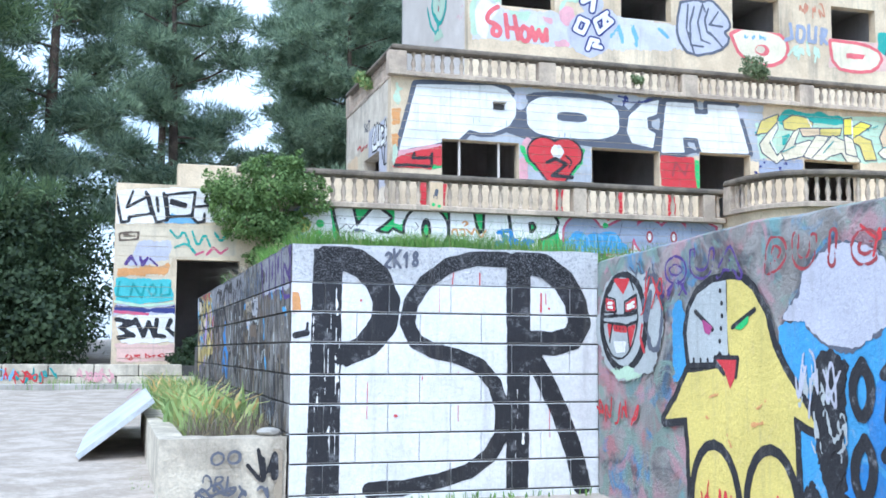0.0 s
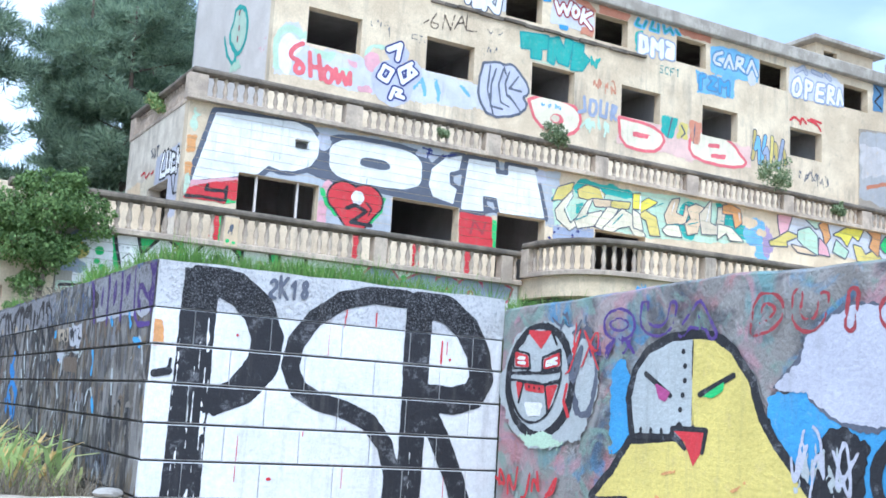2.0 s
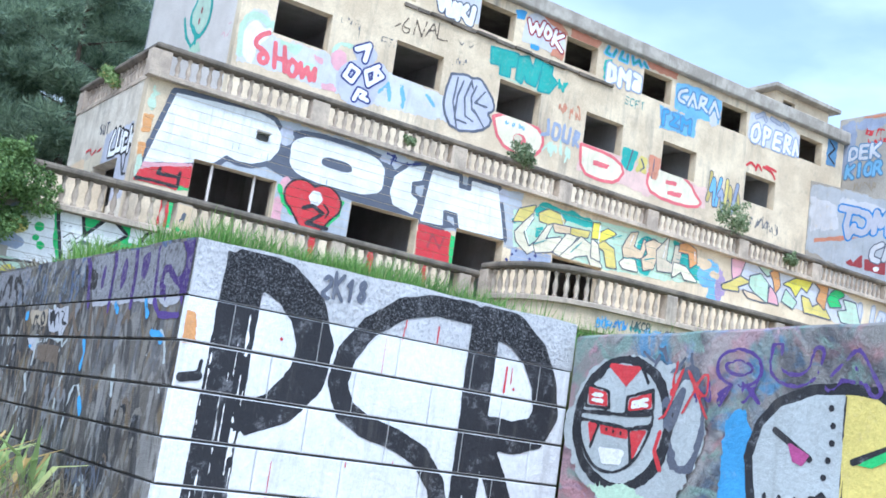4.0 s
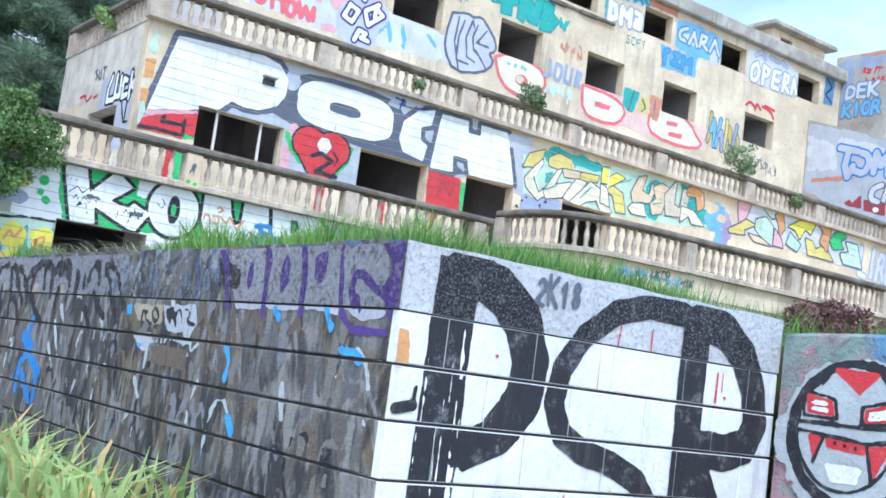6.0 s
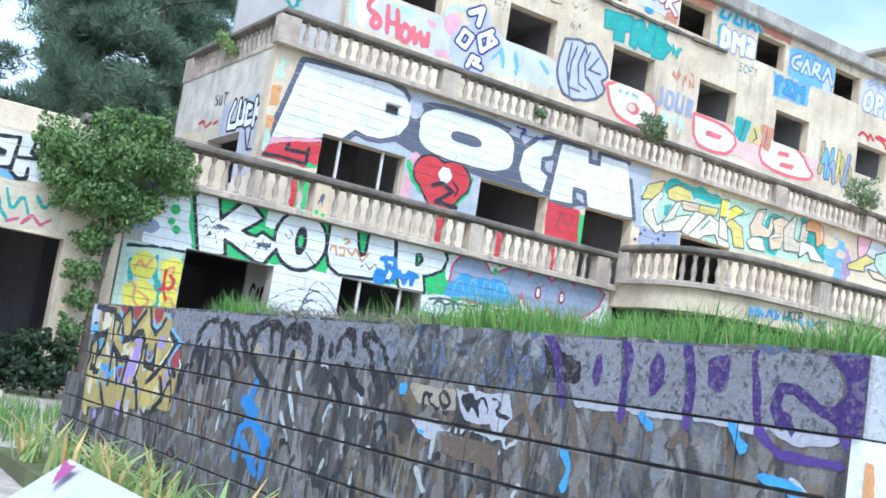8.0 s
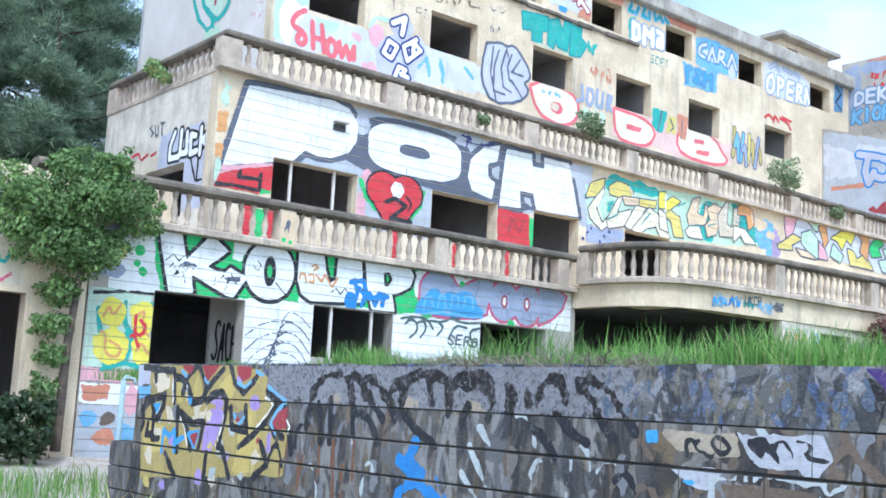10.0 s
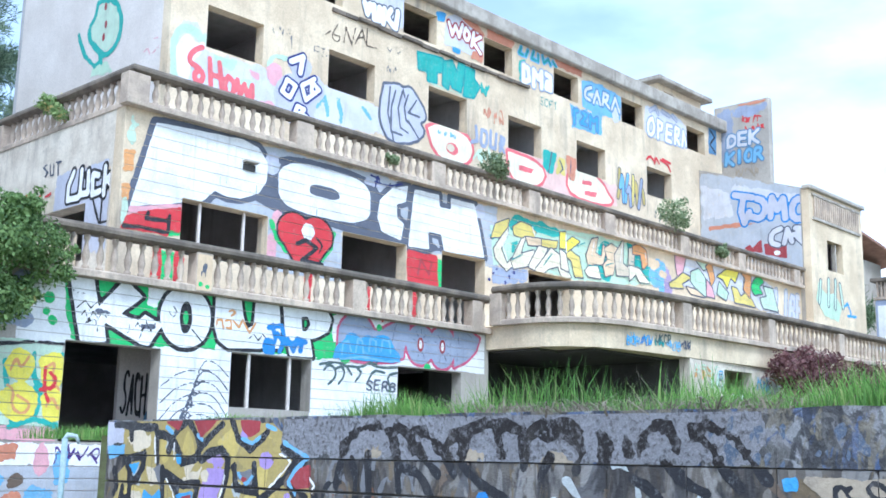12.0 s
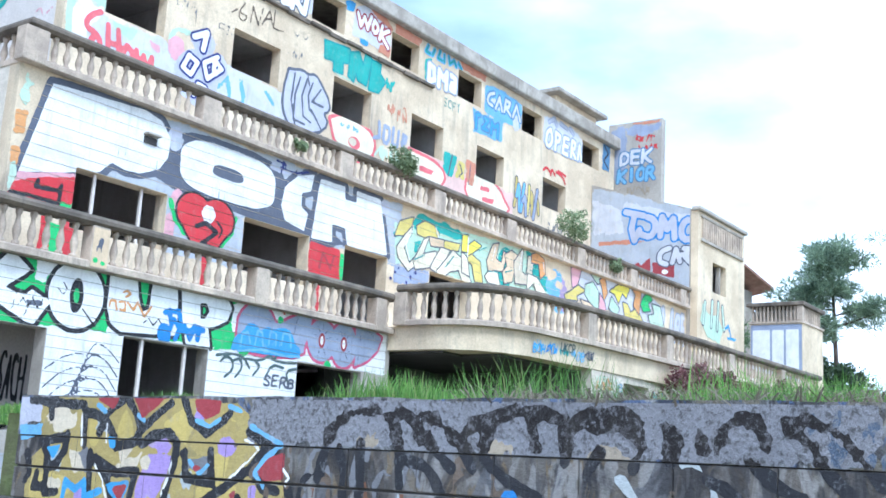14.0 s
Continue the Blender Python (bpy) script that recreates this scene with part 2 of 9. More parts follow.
def wall_mesh(m, length, z0, z1, thick, openings=()):
    """A wall with openings (u0, u1, v0, v1) that go through it, outer faces only."""
    us = sorted({0.0, length, *[min(max(o[k], 0), length) for o in openings for k in (0, 1)]})
    vs = sorted({z0, z1, *[min(max(o[k], z0), z1) for o in openings for k in (2, 3)]})
    nu, nv = len(us) - 1, len(vs) - 1

    def solid(i, j):
        if not (0 <= i < nu and 0 <= j < nv):
            return False
        a, b = (us[i] + us[i + 1]) / 2, (vs[j] + vs[j + 1]) / 2
        return not any(o[0] < a < o[1] and o[2] < b < o[3] for o in openings)

    bm = bmesh.new()

    def quad(*p):
        bm.faces.new([bm.verts.new(m @ Vector(q)) for q in p])

    for i in range(nu):
        for j in range(nv):
            if not solid(i, j):
                continue
            a, b, c, d = us[i], us[i + 1], vs[j], vs[j + 1]
            t = -thick
            quad((a, c, 0), (b, c, 0), (b, d, 0), (a, d, 0))
            quad((b, c, t), (a, c, t), (a, d, t), (b, d, t))
            if not solid(i - 1, j):
                quad((a, c, t), (a, c, 0), (a, d, 0), (a, d, t))
            if not solid(i + 1, j):
                quad((b, c, 0), (b, c, t), (b, d, t), (b, d, 0))
            if not solid(i, j - 1):
                quad((a, c, t), (b, c, t), (b, c, 0), (a, c, 0))
            if not solid(i, j + 1):
                quad((a, d, 0), (b, d, 0), (b, d, t), (a, d, t))
    return bm


def lathe(profile, seg=8):
    bm = bmesh.new()
    rings = [[bm.verts.new((r * math.cos(2 * math.pi * k / seg), r * math.sin(2 * math.pi * k / seg), z)) for k in range(seg)] for r, z in profile]
    for a, b in zip(rings, rings[1:]):
        for k in range(seg):
            bm.faces.new((a[k], a[(k + 1) % seg], b[(k + 1) % seg], b[k])).smooth = True
    bm.faces.new(rings[-1])
    bm.faces.new(rings[0][::-1])
    return bm


def tube(points, radii, seg=7):
    """A tapered tube along points."""
    bm = bmesh.new()
    tube_into(bm, points, radii, seg)
    return bm


def tube_into(bm, points, radii, seg=7):
    rings = []
    pts = [Vector(p) for p in points]
    for k, p in enumerate(pts):
        d = (pts[min(k + 1, len(pts) - 1)] - pts[max(k - 1, 0)]).normalized()
        q = d.to_track_quat("Z", "Y").to_matrix()
        rings.append([bm.verts.new(p + q @ Vector((radii[k] * math.cos(6.28319 * j / seg), radii[k] * math.sin(6.28319 * j / seg), 0))) for j in range(seg)])
    for a, b in zip(rings, rings[1:]):
        for j in range(seg):
            bm.faces.new((a[j], a[(j + 1) % seg], b[(j + 1) % seg], b[j])).smooth = True
    bm.faces.new(rings[-1])


# ---- ground and terrace ----
def ground_z(y):
    return float(np.interp(y, [-60, -1, 7.7, 23, 27, 60, 400, 2000], [-1.5, 0.05, 0.5, 0.86, 1.25, 2.2, 3, 3]))


def build_ground():
    xs = [-1500, -300, -80, -40, -20, -12, *np.arange(-8, 3, 0.5), 4, 8, 20, 60, 150, 400, 1500]
    ys = [-800, -200, -60, -20, -8, *np.arange(-4, 27, 0.5), 30, 40, 60, 120, 400, 2000]
    bm = bmesh.new()
    grid = [[bm.verts.new((x, y, ground_z(y) + (0.03 * noise.noise(Vector((x * 0.8, y * 0.8, 0))) if abs(x) < 10 else 0))) for x in xs] for y in ys]
    for j in range(len(ys) - 1):
        for i in range(len(xs) - 1):
            bm.faces.new((grid[j][i], grid[j][i + 1], grid[j + 1][i + 1], grid[j + 1][i])).smooth = True
    g = part("ground", bm, ROADMAT)
    tagged(g, "pale worn road surface with gravel and old asphalt", "ground", kind="structure")
    bm = bmesh.new()
    plan = [(2.22, 7.92), (4.86, 7.92), (5.2, -4.5), (5.4, -20), (60, -20), (60, 20), (36, 23.0), (6.3, 23.9), (2.22, 17.85)]
    hi = [bm.verts.new((x, y, 2.38)) for x, y in plan]
    lo = [bm.verts.new((x, y, 0.2)) for x, y in plan]
    bm.faces.new(hi)
    for k in range(len(plan)):
        j = (k + 1) % len(plan)
        bm.faces.new((hi[k], lo[k], lo[j], hi[j]))
    t = part("terrace_earth", bm, EARTH)
    tagged(t, "earth terrace overgrown with grass behind the block walls", "ground", kind="structure")


build_ground()

# ---- block walls in the foreground ----
PSR_F = wall_frame((2.0, 7.7, 0), (1, 0))
WING_F = wall_frame((1.997, 17.9, 0), (0, -1))
PENG_F = wall_frame((4.58, 7.66, 0), (0.03, -1))
JOINTS = [0.30, 0.545, 0.785, 1.015, 1.245, 1.475, 1.725, 1.965]
COPING = (2.20, 2.50)
WING_LEN, STEP_U, STEP_Z = 10.185, 0.55, 1.73


def block_mesh(name, w, h, d, mat):
    bm = bmesh.new()
    bm_box(bm, (0, 0, -d), (w, h, 0))
    bmesh.ops.bevel(bm, geom=[e for e in bm.edges if all(v.co.z > -0.01 for v in e.verts)], offset=0.006, segments=1, affect="EDGES")
    me = bpy.data.meshes.new(name)
    bm.to_mesh(me)
    bm.free()
    me.materials.append(mat)
    return me


def courses(length, shift=0.0, block=0.52, top=2.20):
    """Rectangles of the blocks of a wall, course by course."""
    edges = [*JOINTS, top]
    rects = []
    for k in range(len(edges) - 1):
        u = -block * (0.5 if k % 2 else 0.0) - shift
        while u < length - 0.02:
            a, b = max(u, 0.0), min(u + block, length)
            if b - a > 0.05:
                rects.append((a + 0.0025, b - 0.0025, edges[k] + 0.0065, edges[k + 1] - 0.0065))
            u += block
    return rects


def stepped(rects, start):
    """Leaves out what would stand over the low end of a wall."""
    if not start:
        return rects
    cut = [(max(a, start) if c > STEP_Z - 0.02 else a, b, c, d) for a, b, c, d in rects]
    return [r for r in cut if r[1] - r[0] > 0.05]


def block_wall(name, m, length, label, mat, cap_mat, depth=0.2, start=0.0):
    """A wall of blocks under a rough coping; start: how far its low end reaches."""
    t = thing(name, m.translation, label, "wall", kind="structure")
    part("mortar_core", boxes(((start + 0.012, 0.2, -depth + 0.03), (length - 0.012, 2.2, -0.022)), m=m), MORTAR, t)
    if start:
        part("mortar_core", boxes(((0.012, 0.2, -depth + 0.03), (start + 0.008, STEP_Z - 0.01, -0.022)), m=m), MORTAR, t)
    bm = bmesh.new()
    n = int(length / 0.12)
    bm_box(bm, (start, 2.2, -depth + 0.002), (length, 2.5, 0.004), m)
    bmesh.ops.subdivide_edges(bm, edges=[e for e in bm.edges if abs((e.verts[0].co - e.verts[1].co).length - length + start) < 0.05], cuts=n)
    for v in bm.verts:
        v.co += Vector((0, 0, 0.012 * noise.noise(v.co * 3.1))) if v.co.z > 2.4 else Vector()
    part("coping", bm, cap_mat, t)
    cache = {}
    rnd = random.Random(5)
    for a, b, c, d in stepped(courses(length), start):
        key = (round(b - a, 2), round(d - c, 3))
        if key not in cache:
            cache[key] = block_mesh("block", b - a, d - c, 0.165, mat)
        ob = new("block", cache[key])
        ob.parent = t
        ob.matrix_parent_inverse = Matrix.Translation(m.translation).inverted()
        ob.matrix_basis = m @ Matrix.Translation((a, c, 0.0))
    return t


WING_PAINT = layered_paint("dark_layered_paint", [(0.16, 0.145, 0.12), (0.04, 0.04, 0.045), (0.24, 0.225, 0.21), (0.17, 0.125, 0.07), (0.03, 0.03, 0.035), (0.13, 0.13, 0.14), (0.06, 0.052, 0.048), (0.28, 0.265, 0.25), (0.035, 0.033, 0.035)], (0.125, 0.11, 0.095), 2.6, 0.8, 0.6, 0.5, (1, 1, 0.42), 0.05)
COPE_PAINT = layered_paint("rough_coping_paint", [(0.34, 0.33, 0.34), (0.05, 0.05, 0.055), (0.40, 0.40, 0.41), (0.10, 0.15, 0.30), (0.04, 0.04, 0.045), (0.24, 0.21, 0.15), (0.05, 0.05, 0.055)], (0.16, 0.155, 0.15), 3.0, 0.75, 0.5, 1.2, (1, 1, 0.7))
PENG_PAINT = layered_paint("mural_ground_paint", [(0.22, 0.48, 0.50), (0.60, 0.24, 0.26), (0.50, 0.48, 0.46), (0.10, 0.34, 0.62), (0.47, 0.45, 0.44), (0.09, 0.09, 0.11), (0.62, 0.36, 0.40), (0.30, 0.45, 0.38), (0.38, 0.36, 0.34)], (0.36, 0.34, 0.32), 1.15, 0.72, 0.3, 1.4, (1, 1, 1), 0.07, 4.0)
COPE_WHITE = paint_mat("worn_white_coping", (0.86, 0.86, 0.87), 0.5, (0.30, 0.31, 0.35), 12.0, 0.6, 42.0)

psr_wall = block_wall("wall_psr", PSR_F, 2.6, "low white-painted concrete block wall with huge black letters", BLOCK_WHITE, COPE_WHITE)
wing_wall = block_wall("wall_wing", WING_F, WING_LEN, "long concrete block retaining wall under dark layered graffiti", WING_PAINT, COPE_PAINT, start=STEP_U)


def penguin_wall():
    bm = bmesh.new()
    n = 60
    rows = []
    for k in range(n + 1):
        u = 12.0 * k / n
        top = 2.43 + 0.09 * min(u / 2.2, 1) + 0.02 * noise.noise(Vector((u * 2.0, 3.0, 0)))
        rows.append([PENG_F @ Vector(p) for p in ((u, 0.0, 0), (u, 0.7, 0.012 * noise.noise(Vector((u, 1, 1)))), (u, 1.4, 0.015 * noise.noise(Vector((u, 2, 1)))), (u, top - 0.02, 0), (u, top, -0.03), (u, top, -0.28), (u, 0, -0.28))])
    rows = [[bm.verts.new(p) for p in r] for r in rows]
    for a, b in zip(rows, rows[1:]):
        for j in range(len(a) - 1):
            bm.faces.new((a[j], b[j], b[j + 1], a[j + 1]))
    bm.faces.new(rows[0][::-1])
    t = thing("wall_mural", PENG_F.translation, "rough rendered wall with a yellow bird mural", "wall", kind="structure")
    part("render_coat", bm, PENG_PAINT, t)
    return t


mural_wall = penguin_wall()

# ---- the abandoned building ----
YK, YP, YW = 25.4, 27.2, 31.55
Z_G, Z_1, Z_2 = 1.95, 5.14, 8.98
K_F = wall_frame((4.55, YK, 0), (1, 0))
P_F = wall_frame((7.6, YP, 0), (1, 0))
W_F = wall_frame((11.15, YW, 0), (1, 0))
PSIDE_F = wall_frame((7.6, 33.0, 0), (0, -1))
WSIDE_F = wall_frame((11.15, 39.8, 0), (0, -1))


def rel(x0, opens):
    return [(a - x0, b - x0, c, d) for a, b, c, d in opens]


LOW_OPEN = [(5.77, 7.6, 2.38, 4.05), (9.14, 11.1, 3.1, 4.13), (13.55, 15.6, 3.1, 4.18)]
MID_OPEN = [(9.02, 11.22, 6.2, 7.36), (13.4, 15.5, 6.2, 7.38), (16.78, 18.45, Z_1, 7.43), (20.29, 22.25, Z_1, 7.42)]
ROW_W = [12.27, 16.46, 20.63, 24.57, 28.48, 33.17]
ROW_U = [15.4, 19.44, 23.26, 27.1, 31.43, 36.26]
TOP_OPEN = [(x, x + 1.83, 12.68, 13.85) for x in ROW_W] + [(x, x + 1.5, 15.27, 16.27) for x in ROW_U]
BLD_R = 39.2

building = thing("abandoned_building", (20, 30, 1.9), "abandoned cream stucco hotel with terraces, covered in graffiti", "building")
low_wall = part("lower_wall", wall_mesh(K_F, 12.0, 0.8, 5.14, 0.3, rel(4.55, LOW_OPEN)), STUCCO_GREY, building, "painted ground-floor wall with a broken doorway")
mid_wall = part("middle_wall", wall_mesh(P_F, BLD_R - 7.6 - 2.01, Z_1 - 0.2, Z_2, 0.35, rel(7.6, MID_OPEN)), STUCCO, building)
mid_side = part("middle_side_wall", wall_mesh(PSIDE_F, 5.445, 4.6, Z_2, 0.35, [(2.55, 4.5, 6.0, 7.18)]), FASCIA, building)
top_wall = part("upper_wall", wall_mesh(W_F, BLD_R - 11.15, Z_2, 16.6, 0.35, rel(11.15, TOP_OPEN)), STUCCO, building)
top_side = part("upper_side_wall", wall_mesh(WSIDE_F, 7.895, Z_2, 16.6, 0.35), STUCCO_PALE, building)
part("back_wall", boxes(((11.2, 39.81, 2), (39.15, 40.1, 16.59))), ROOM, building)
part("back_wall", boxes(((7.98, 33.01, 5.2), (38.7, 33.3, 8.7))), ROOM, building)
part("end_wall", boxes(((4.5, 25.72, 0.9), (4.55, 39.4, 4.89))), ROOM, building)
part("back_wall", boxes(((4.56, 39.4, 1.0), (20.89, 39.7, 4.89))), ROOM, building)
part("end_wall", boxes(((38.8, 31.92, 1), (39.15, 39.7, 16.59))), STUCCO_GREY, building)
part("floor_slab", boxes(((4.56, 25.75, 4.9), (21, 39.7, 5.12))), ROOM, building)
part("floor_slab", boxes(((7.98, 27.58, 8.72), (39, 33.0, 8.97))), ROOM, building)
part("floor_slab", boxes(((11.52, 33.02, 8.72), (39, 39.7, 8.97))), ROOM, building)
part("floor_slab", boxes(((11.5, 31.95, 14.1), (39, 39.7, 14.35))), ROOM, building)
part("floor_slab", boxes(((11.5, 31.95, 11.5), (39, 39.7, 11.7))), ROOM, building)
part("ground_floor", boxes(((4.56, 25.71, 1.7), (21, 39.7, 1.95))), ROOM, building)
part("roof", boxes(((11.0, 31.28, 16.602), (39.3, 40.0, 17.12)), bevel=0.04), RAILPALE, building, "flat concrete roof slab with an overhanging edge")
for x in (14.9, 18.9, 22.8, 26.6, 30.6, 35.2):
    part("room_wall", boxes(((x, 31.95, 9.0), (x + 0.12, 39.7, 16.59))), ROOM, building)
for x in (12.3, 16.1, 19.2):
    part("room_wall", boxes(((x, 27.6, 5.14), (x + 0.12, 33, 8.7))), ROOM, building)
part("room_wall", boxes(((7.75, 27.0, 1.96), (8.7, 27.1, 4.88))), STUCCO_PALE, building)
part("room_wall", boxes(((12.3, 25.75, 1.96), (12.4, 33, 4.88))), ROOM, building)

# ---- balustrades ----
BAL = bpy.data.meshes.new("baluster")
_b = lathe([(0.066, 0), (0.066, 0.05), (0.036, 0.07), (0.064, 0.17), (0.07, 0.24), (0.034, 0.4), (0.036, 0.45), (0.058, 0.48), (0.06, 0.55)], 8)
_b.to_mesh(BAL)
_b.free()
BAL.materials.append(STONE)


def balustrade(label, pts, z, height, posts, spacing=0.27, post_w=0.36):
    """Base, rail, posts and balusters along a line of points; posts are distances along it."""
    t = thing("balustrade", (*pts[0], z), label, "balustrade", "terrace balustrades")
    pts = [Vector((*p, 0)) for p in pts]
    lens = [0.0]
    for a, b in zip(pts, pts[1:]):
        lens.append(lens[-1] + (b - a).length)

    def at(s):
        k = max(i for i in range(len(pts) - 1) if lens[i] <= s + 1e-6)
        d = (pts[k + 1] - pts[k]).normalized()
        return pts[k] + d * (s - lens[k]), d

    def strip(prof, mat, name, lab=""):
        bm = bmesh.new()
        rings = []
        for k, p in enumerate(pts):
            d0 = (pts[k] - pts[k - 1]).normalized() if k else (pts[1] - pts[0]).normalized()
            d1 = (pts[k + 1] - pts[k]).normalized() if k < len(pts) - 1 else d0
            d = (d0 + d1).normalized()
            out = d.cross(Vector((0, 0, 1))) / max(0.4, (d0.dot(d)))
            rings.append([bm.verts.new(p + out * w + Vector((0, 0, z + h))) for w, h in prof])
        for a, b in zip(rings, rings[1:]):
            for j in range(len(prof)):
                i = (j + 1) % len(prof)
                bm.faces.new((a[j], b[j], b[i], a[i]))
        bm.faces.new(rings[0][::-1])
        bm.faces.new(rings[-1])
        part(name, bm, mat, t, lab)

    h = height
    strip([(0.14, 0), (0.14, 0.10), (0.10, 0.13), (-0.10, 0.13), (-0.14, 0.10), (-0.14, 0)], STONE, "base")
    strip([(0.11, h - 0.17), (0.18, h - 0.12), (0.18, h - 0.06), (0.14, h), (-0.14, h), (-0.18, h - 0.06), (-0.18, h - 0.12), (-0.11, h - 0.17)], RAIL, "rail", "dark-stained moulded stone handrail")
    for s in posts:
        p, d = at(min(s, lens[-1] - 0.01))
        ang = math.atan2(d.y, d.x)
        part("post", boxes(((-post_w / 2, -0.15, 0.0), (post_w / 2, 0.15, h - 0.172)), m=Matrix.Translation((p.x, p.y, z + 0.004)) @ Matrix.Rotation(ang, 4, "Z"), bevel=0.015), STONE, t)
    s = spacing / 2
    k = (h - 0.30) / 0.55
    while s < lens[-1]:
        if all(abs(s - q) > post_w / 2 + 0.07 for q in posts):
            p, d = at(s)
            ob = new("baluster", BAL)
            ob.parent = t
            ob.matrix_parent_inverse = Matrix.Translation(t.location).inverted()
            ob.matrix_basis = Matrix.Translation((p.x, p.y, z + 0.13)) @ Matrix.Diagonal((1, 1, k, 1))
        s += spacing
    return t


balustrade("stained stone balustrade along the upper terrace edge", [(7.72, 33.0), (7.72, 27.12), (37.1, 27.12)], Z_2, 0.82, [0.2, 5.88, 10.15, 14.55, 18.45, 22.1, 26.4, 30.3, 34.6], post_w=0.5)
balustrade("old stone balustrade over the green lettered wall", [(3.4, 25.32), (16.4, 25.32)], Z_1, 0.9, [4.88, 8.75, 12.5])
bow = [(16.45, 25.1), (16.45, 24.3), (16.55, 23.7), (16.8, 23.2), (17.25, 22.8), (18.0, 22.55), (18.9, 22.483), (20.7, 22.35), (23.5, 22.2), (26.6, 22.1), (30.4, 22.05), (36.5, 21.9)]
balustrade("curved stone balustrade of the projecting terrace", bow, 5.32, 0.93, [0.1, 5.7, 9.7, 13.9, 18.2])


def bow_terrace():
    t = thing("bow_terrace", (20, 23.5, 5.0), "projecting rounded concrete terrace on a dark undercroft", "terrace", kind="structure")
    bm = bmesh.new()
    outer = [Vector((*p, 0)) for p in bow]
    back = [Vector((36.5, 27.1, 0)), Vector((16.5, 27.1, 0))]
    loop = outer + back
    top = [bm.verts.new(p + Vector((0, 0, 5.32))) for p in loop]
    bot = [bm.verts.new(p + Vector((0, 0, 4.78))) for p in loop]
    bm.faces.new(top)
    bm.faces.new(bot[::-1])
    n = len(loop)
    for k in range(n):
        bm.faces.new((top[k], bot[k], bot[(k + 1) % n], top[(k + 1) % n]))
    part("terrace_slab", bm, STUCCO, t)
    # Thin dark sheet under the slab carries the undercroft's shade in its colour.
    part("soffit", boxes(((16.7, 24.0, 4.72), (20.68, 27.08, 4.777)), ((17.4, 22.95, 4.72), (20.58, 23.997, 4.777))), UNDERCROFT_SHADE, t, "soffit coloured dark for the undercroft shade")
    f = wall_frame((20.6, 22.37, 0), (15.9, -0.47))
    part("terrace_wall", wall_mesh(f, 15.8, 1.5, 4.776, 0.3, [(1.6, 3.0, 3.0, 4.6)]), FASCIA, t)
    # These walls take the same shade colour instead of a deep dark interior.
    part("undercroft_wall", boxes(((20.7, 22.7, 1.5), (20.9, 33, 4.77))), UNDERCROFT_SHADE, t)
    part("undercroft_wall", boxes(((16.5, 27.3, 1.5), (20.69, 27.5, 4.77))), UNDERCROFT_SHADE, t)


bow_terrace()


def annex():
    t = thing("annex", (37.2, 26.75, 6), "lower annex of the hotel with a sloping parapet", "building")
    bm = bmesh.new()
    prof = [(31.54, 5), (27.05, 5), (27.05, 13.05), (31.54, 14.5)]
    a = [bm.verts.new((37.2, y, z)) for y, z in prof]
    b = [bm.verts.new((37.5, y, z)) for y, z in prof]
    bm.faces.new(a[::-1])
    bm.faces.new(b)
    for k in range(4):
        bm.faces.new((a[k], b[k], b[(k + 1) % 4], a[(k + 1) % 4]))
    bmesh.ops.recalc_face_normals(bm, faces=bm.faces)
    part("side_wall", bm, STUCCO_GREY, t)
    f = wall_frame((37.2, 26.74, 0), (1, 0))
    part("front_wall", wall_mesh(f, 5.0, 4.5, 12.95, 0.3, [(1.5, 2.95, 9.9, 11.12)]), STUCCO, t)
    part("cornice", boxes(((37.1, 26.6, 12.953), (42.3, 26.98, 13.12)), bevel=0.03), STUCCO_GREY, t)
    part("back", boxes(((37.5, 30.0, 5), (42.2, 30.2, 12.9)), ((41.9, 27.05, 5), (42.2, 30, 12.9)), ((37.5, 27.05, 12.7), (41.9, 30, 12.9))), ROOM, t)
    part("frieze", boxes(((37.45, 26.66, 11.75), (41.9, 26.739, 11.87)), ((37.45, 26.66, 12.72), (41.9, 26.739, 12.82)), bevel=0.01), RAILPALE, t, "stained moulded band")
    for j in range(22):
        part("frieze_block", boxes(((37.6 + 0.195 * j, 26.67, 11.873), (37.7 + 0.195 * j, 26.739, 12.717)), bevel=0.012), STONE, t)
    part("door_leaf", boxes(((39.7, 26.85, 9.92), (39.78, 27.02, 11.1))), STUCCO_GREY, t)
    e = thing("end_wall", (39.2, 29.3, 13), "tall narrow end wall with blue graffiti", "wall")
    part("panel", boxes(((39.25, 29.3, 12.4), (39.6, 31.9, 17.82)), bevel=0.03), STUCCO_GREY, e)
    h = thing("roof_house", (36, 33, 17.1), "small stair house with an overhanging slab on the flat roof", "roof house")
    part("wall_block", wall_mesh(wall_frame((35.75, 32.6, 0), (1, 0)), 3.6, 17.122, 18.25, 0.2, [(0.5, 1.3, 17.5, 18.0)]), STUCCO, h)
    part("side_wall", wall_mesh(wall_frame((35.75, 35.2, 0), (0, -1)), 2.4, 17.122, 18.25, 0.2, [(0.7, 1.7, 17.4, 18.05)]), STUCCO, h)
    part("rear_wall", boxes(((35.95, 35.0, 17.122), (39.35, 35.2, 18.25)), ((39.15, 32.81, 17.122), (39.35, 34.99, 18.25))), STUCCO_GREY, h)
    part("roof_slab", boxes(((35.3, 32.2, 18.253), (39.72, 35.6, 18.45)), bevel=0.03), RAILPALE, h)


annex()


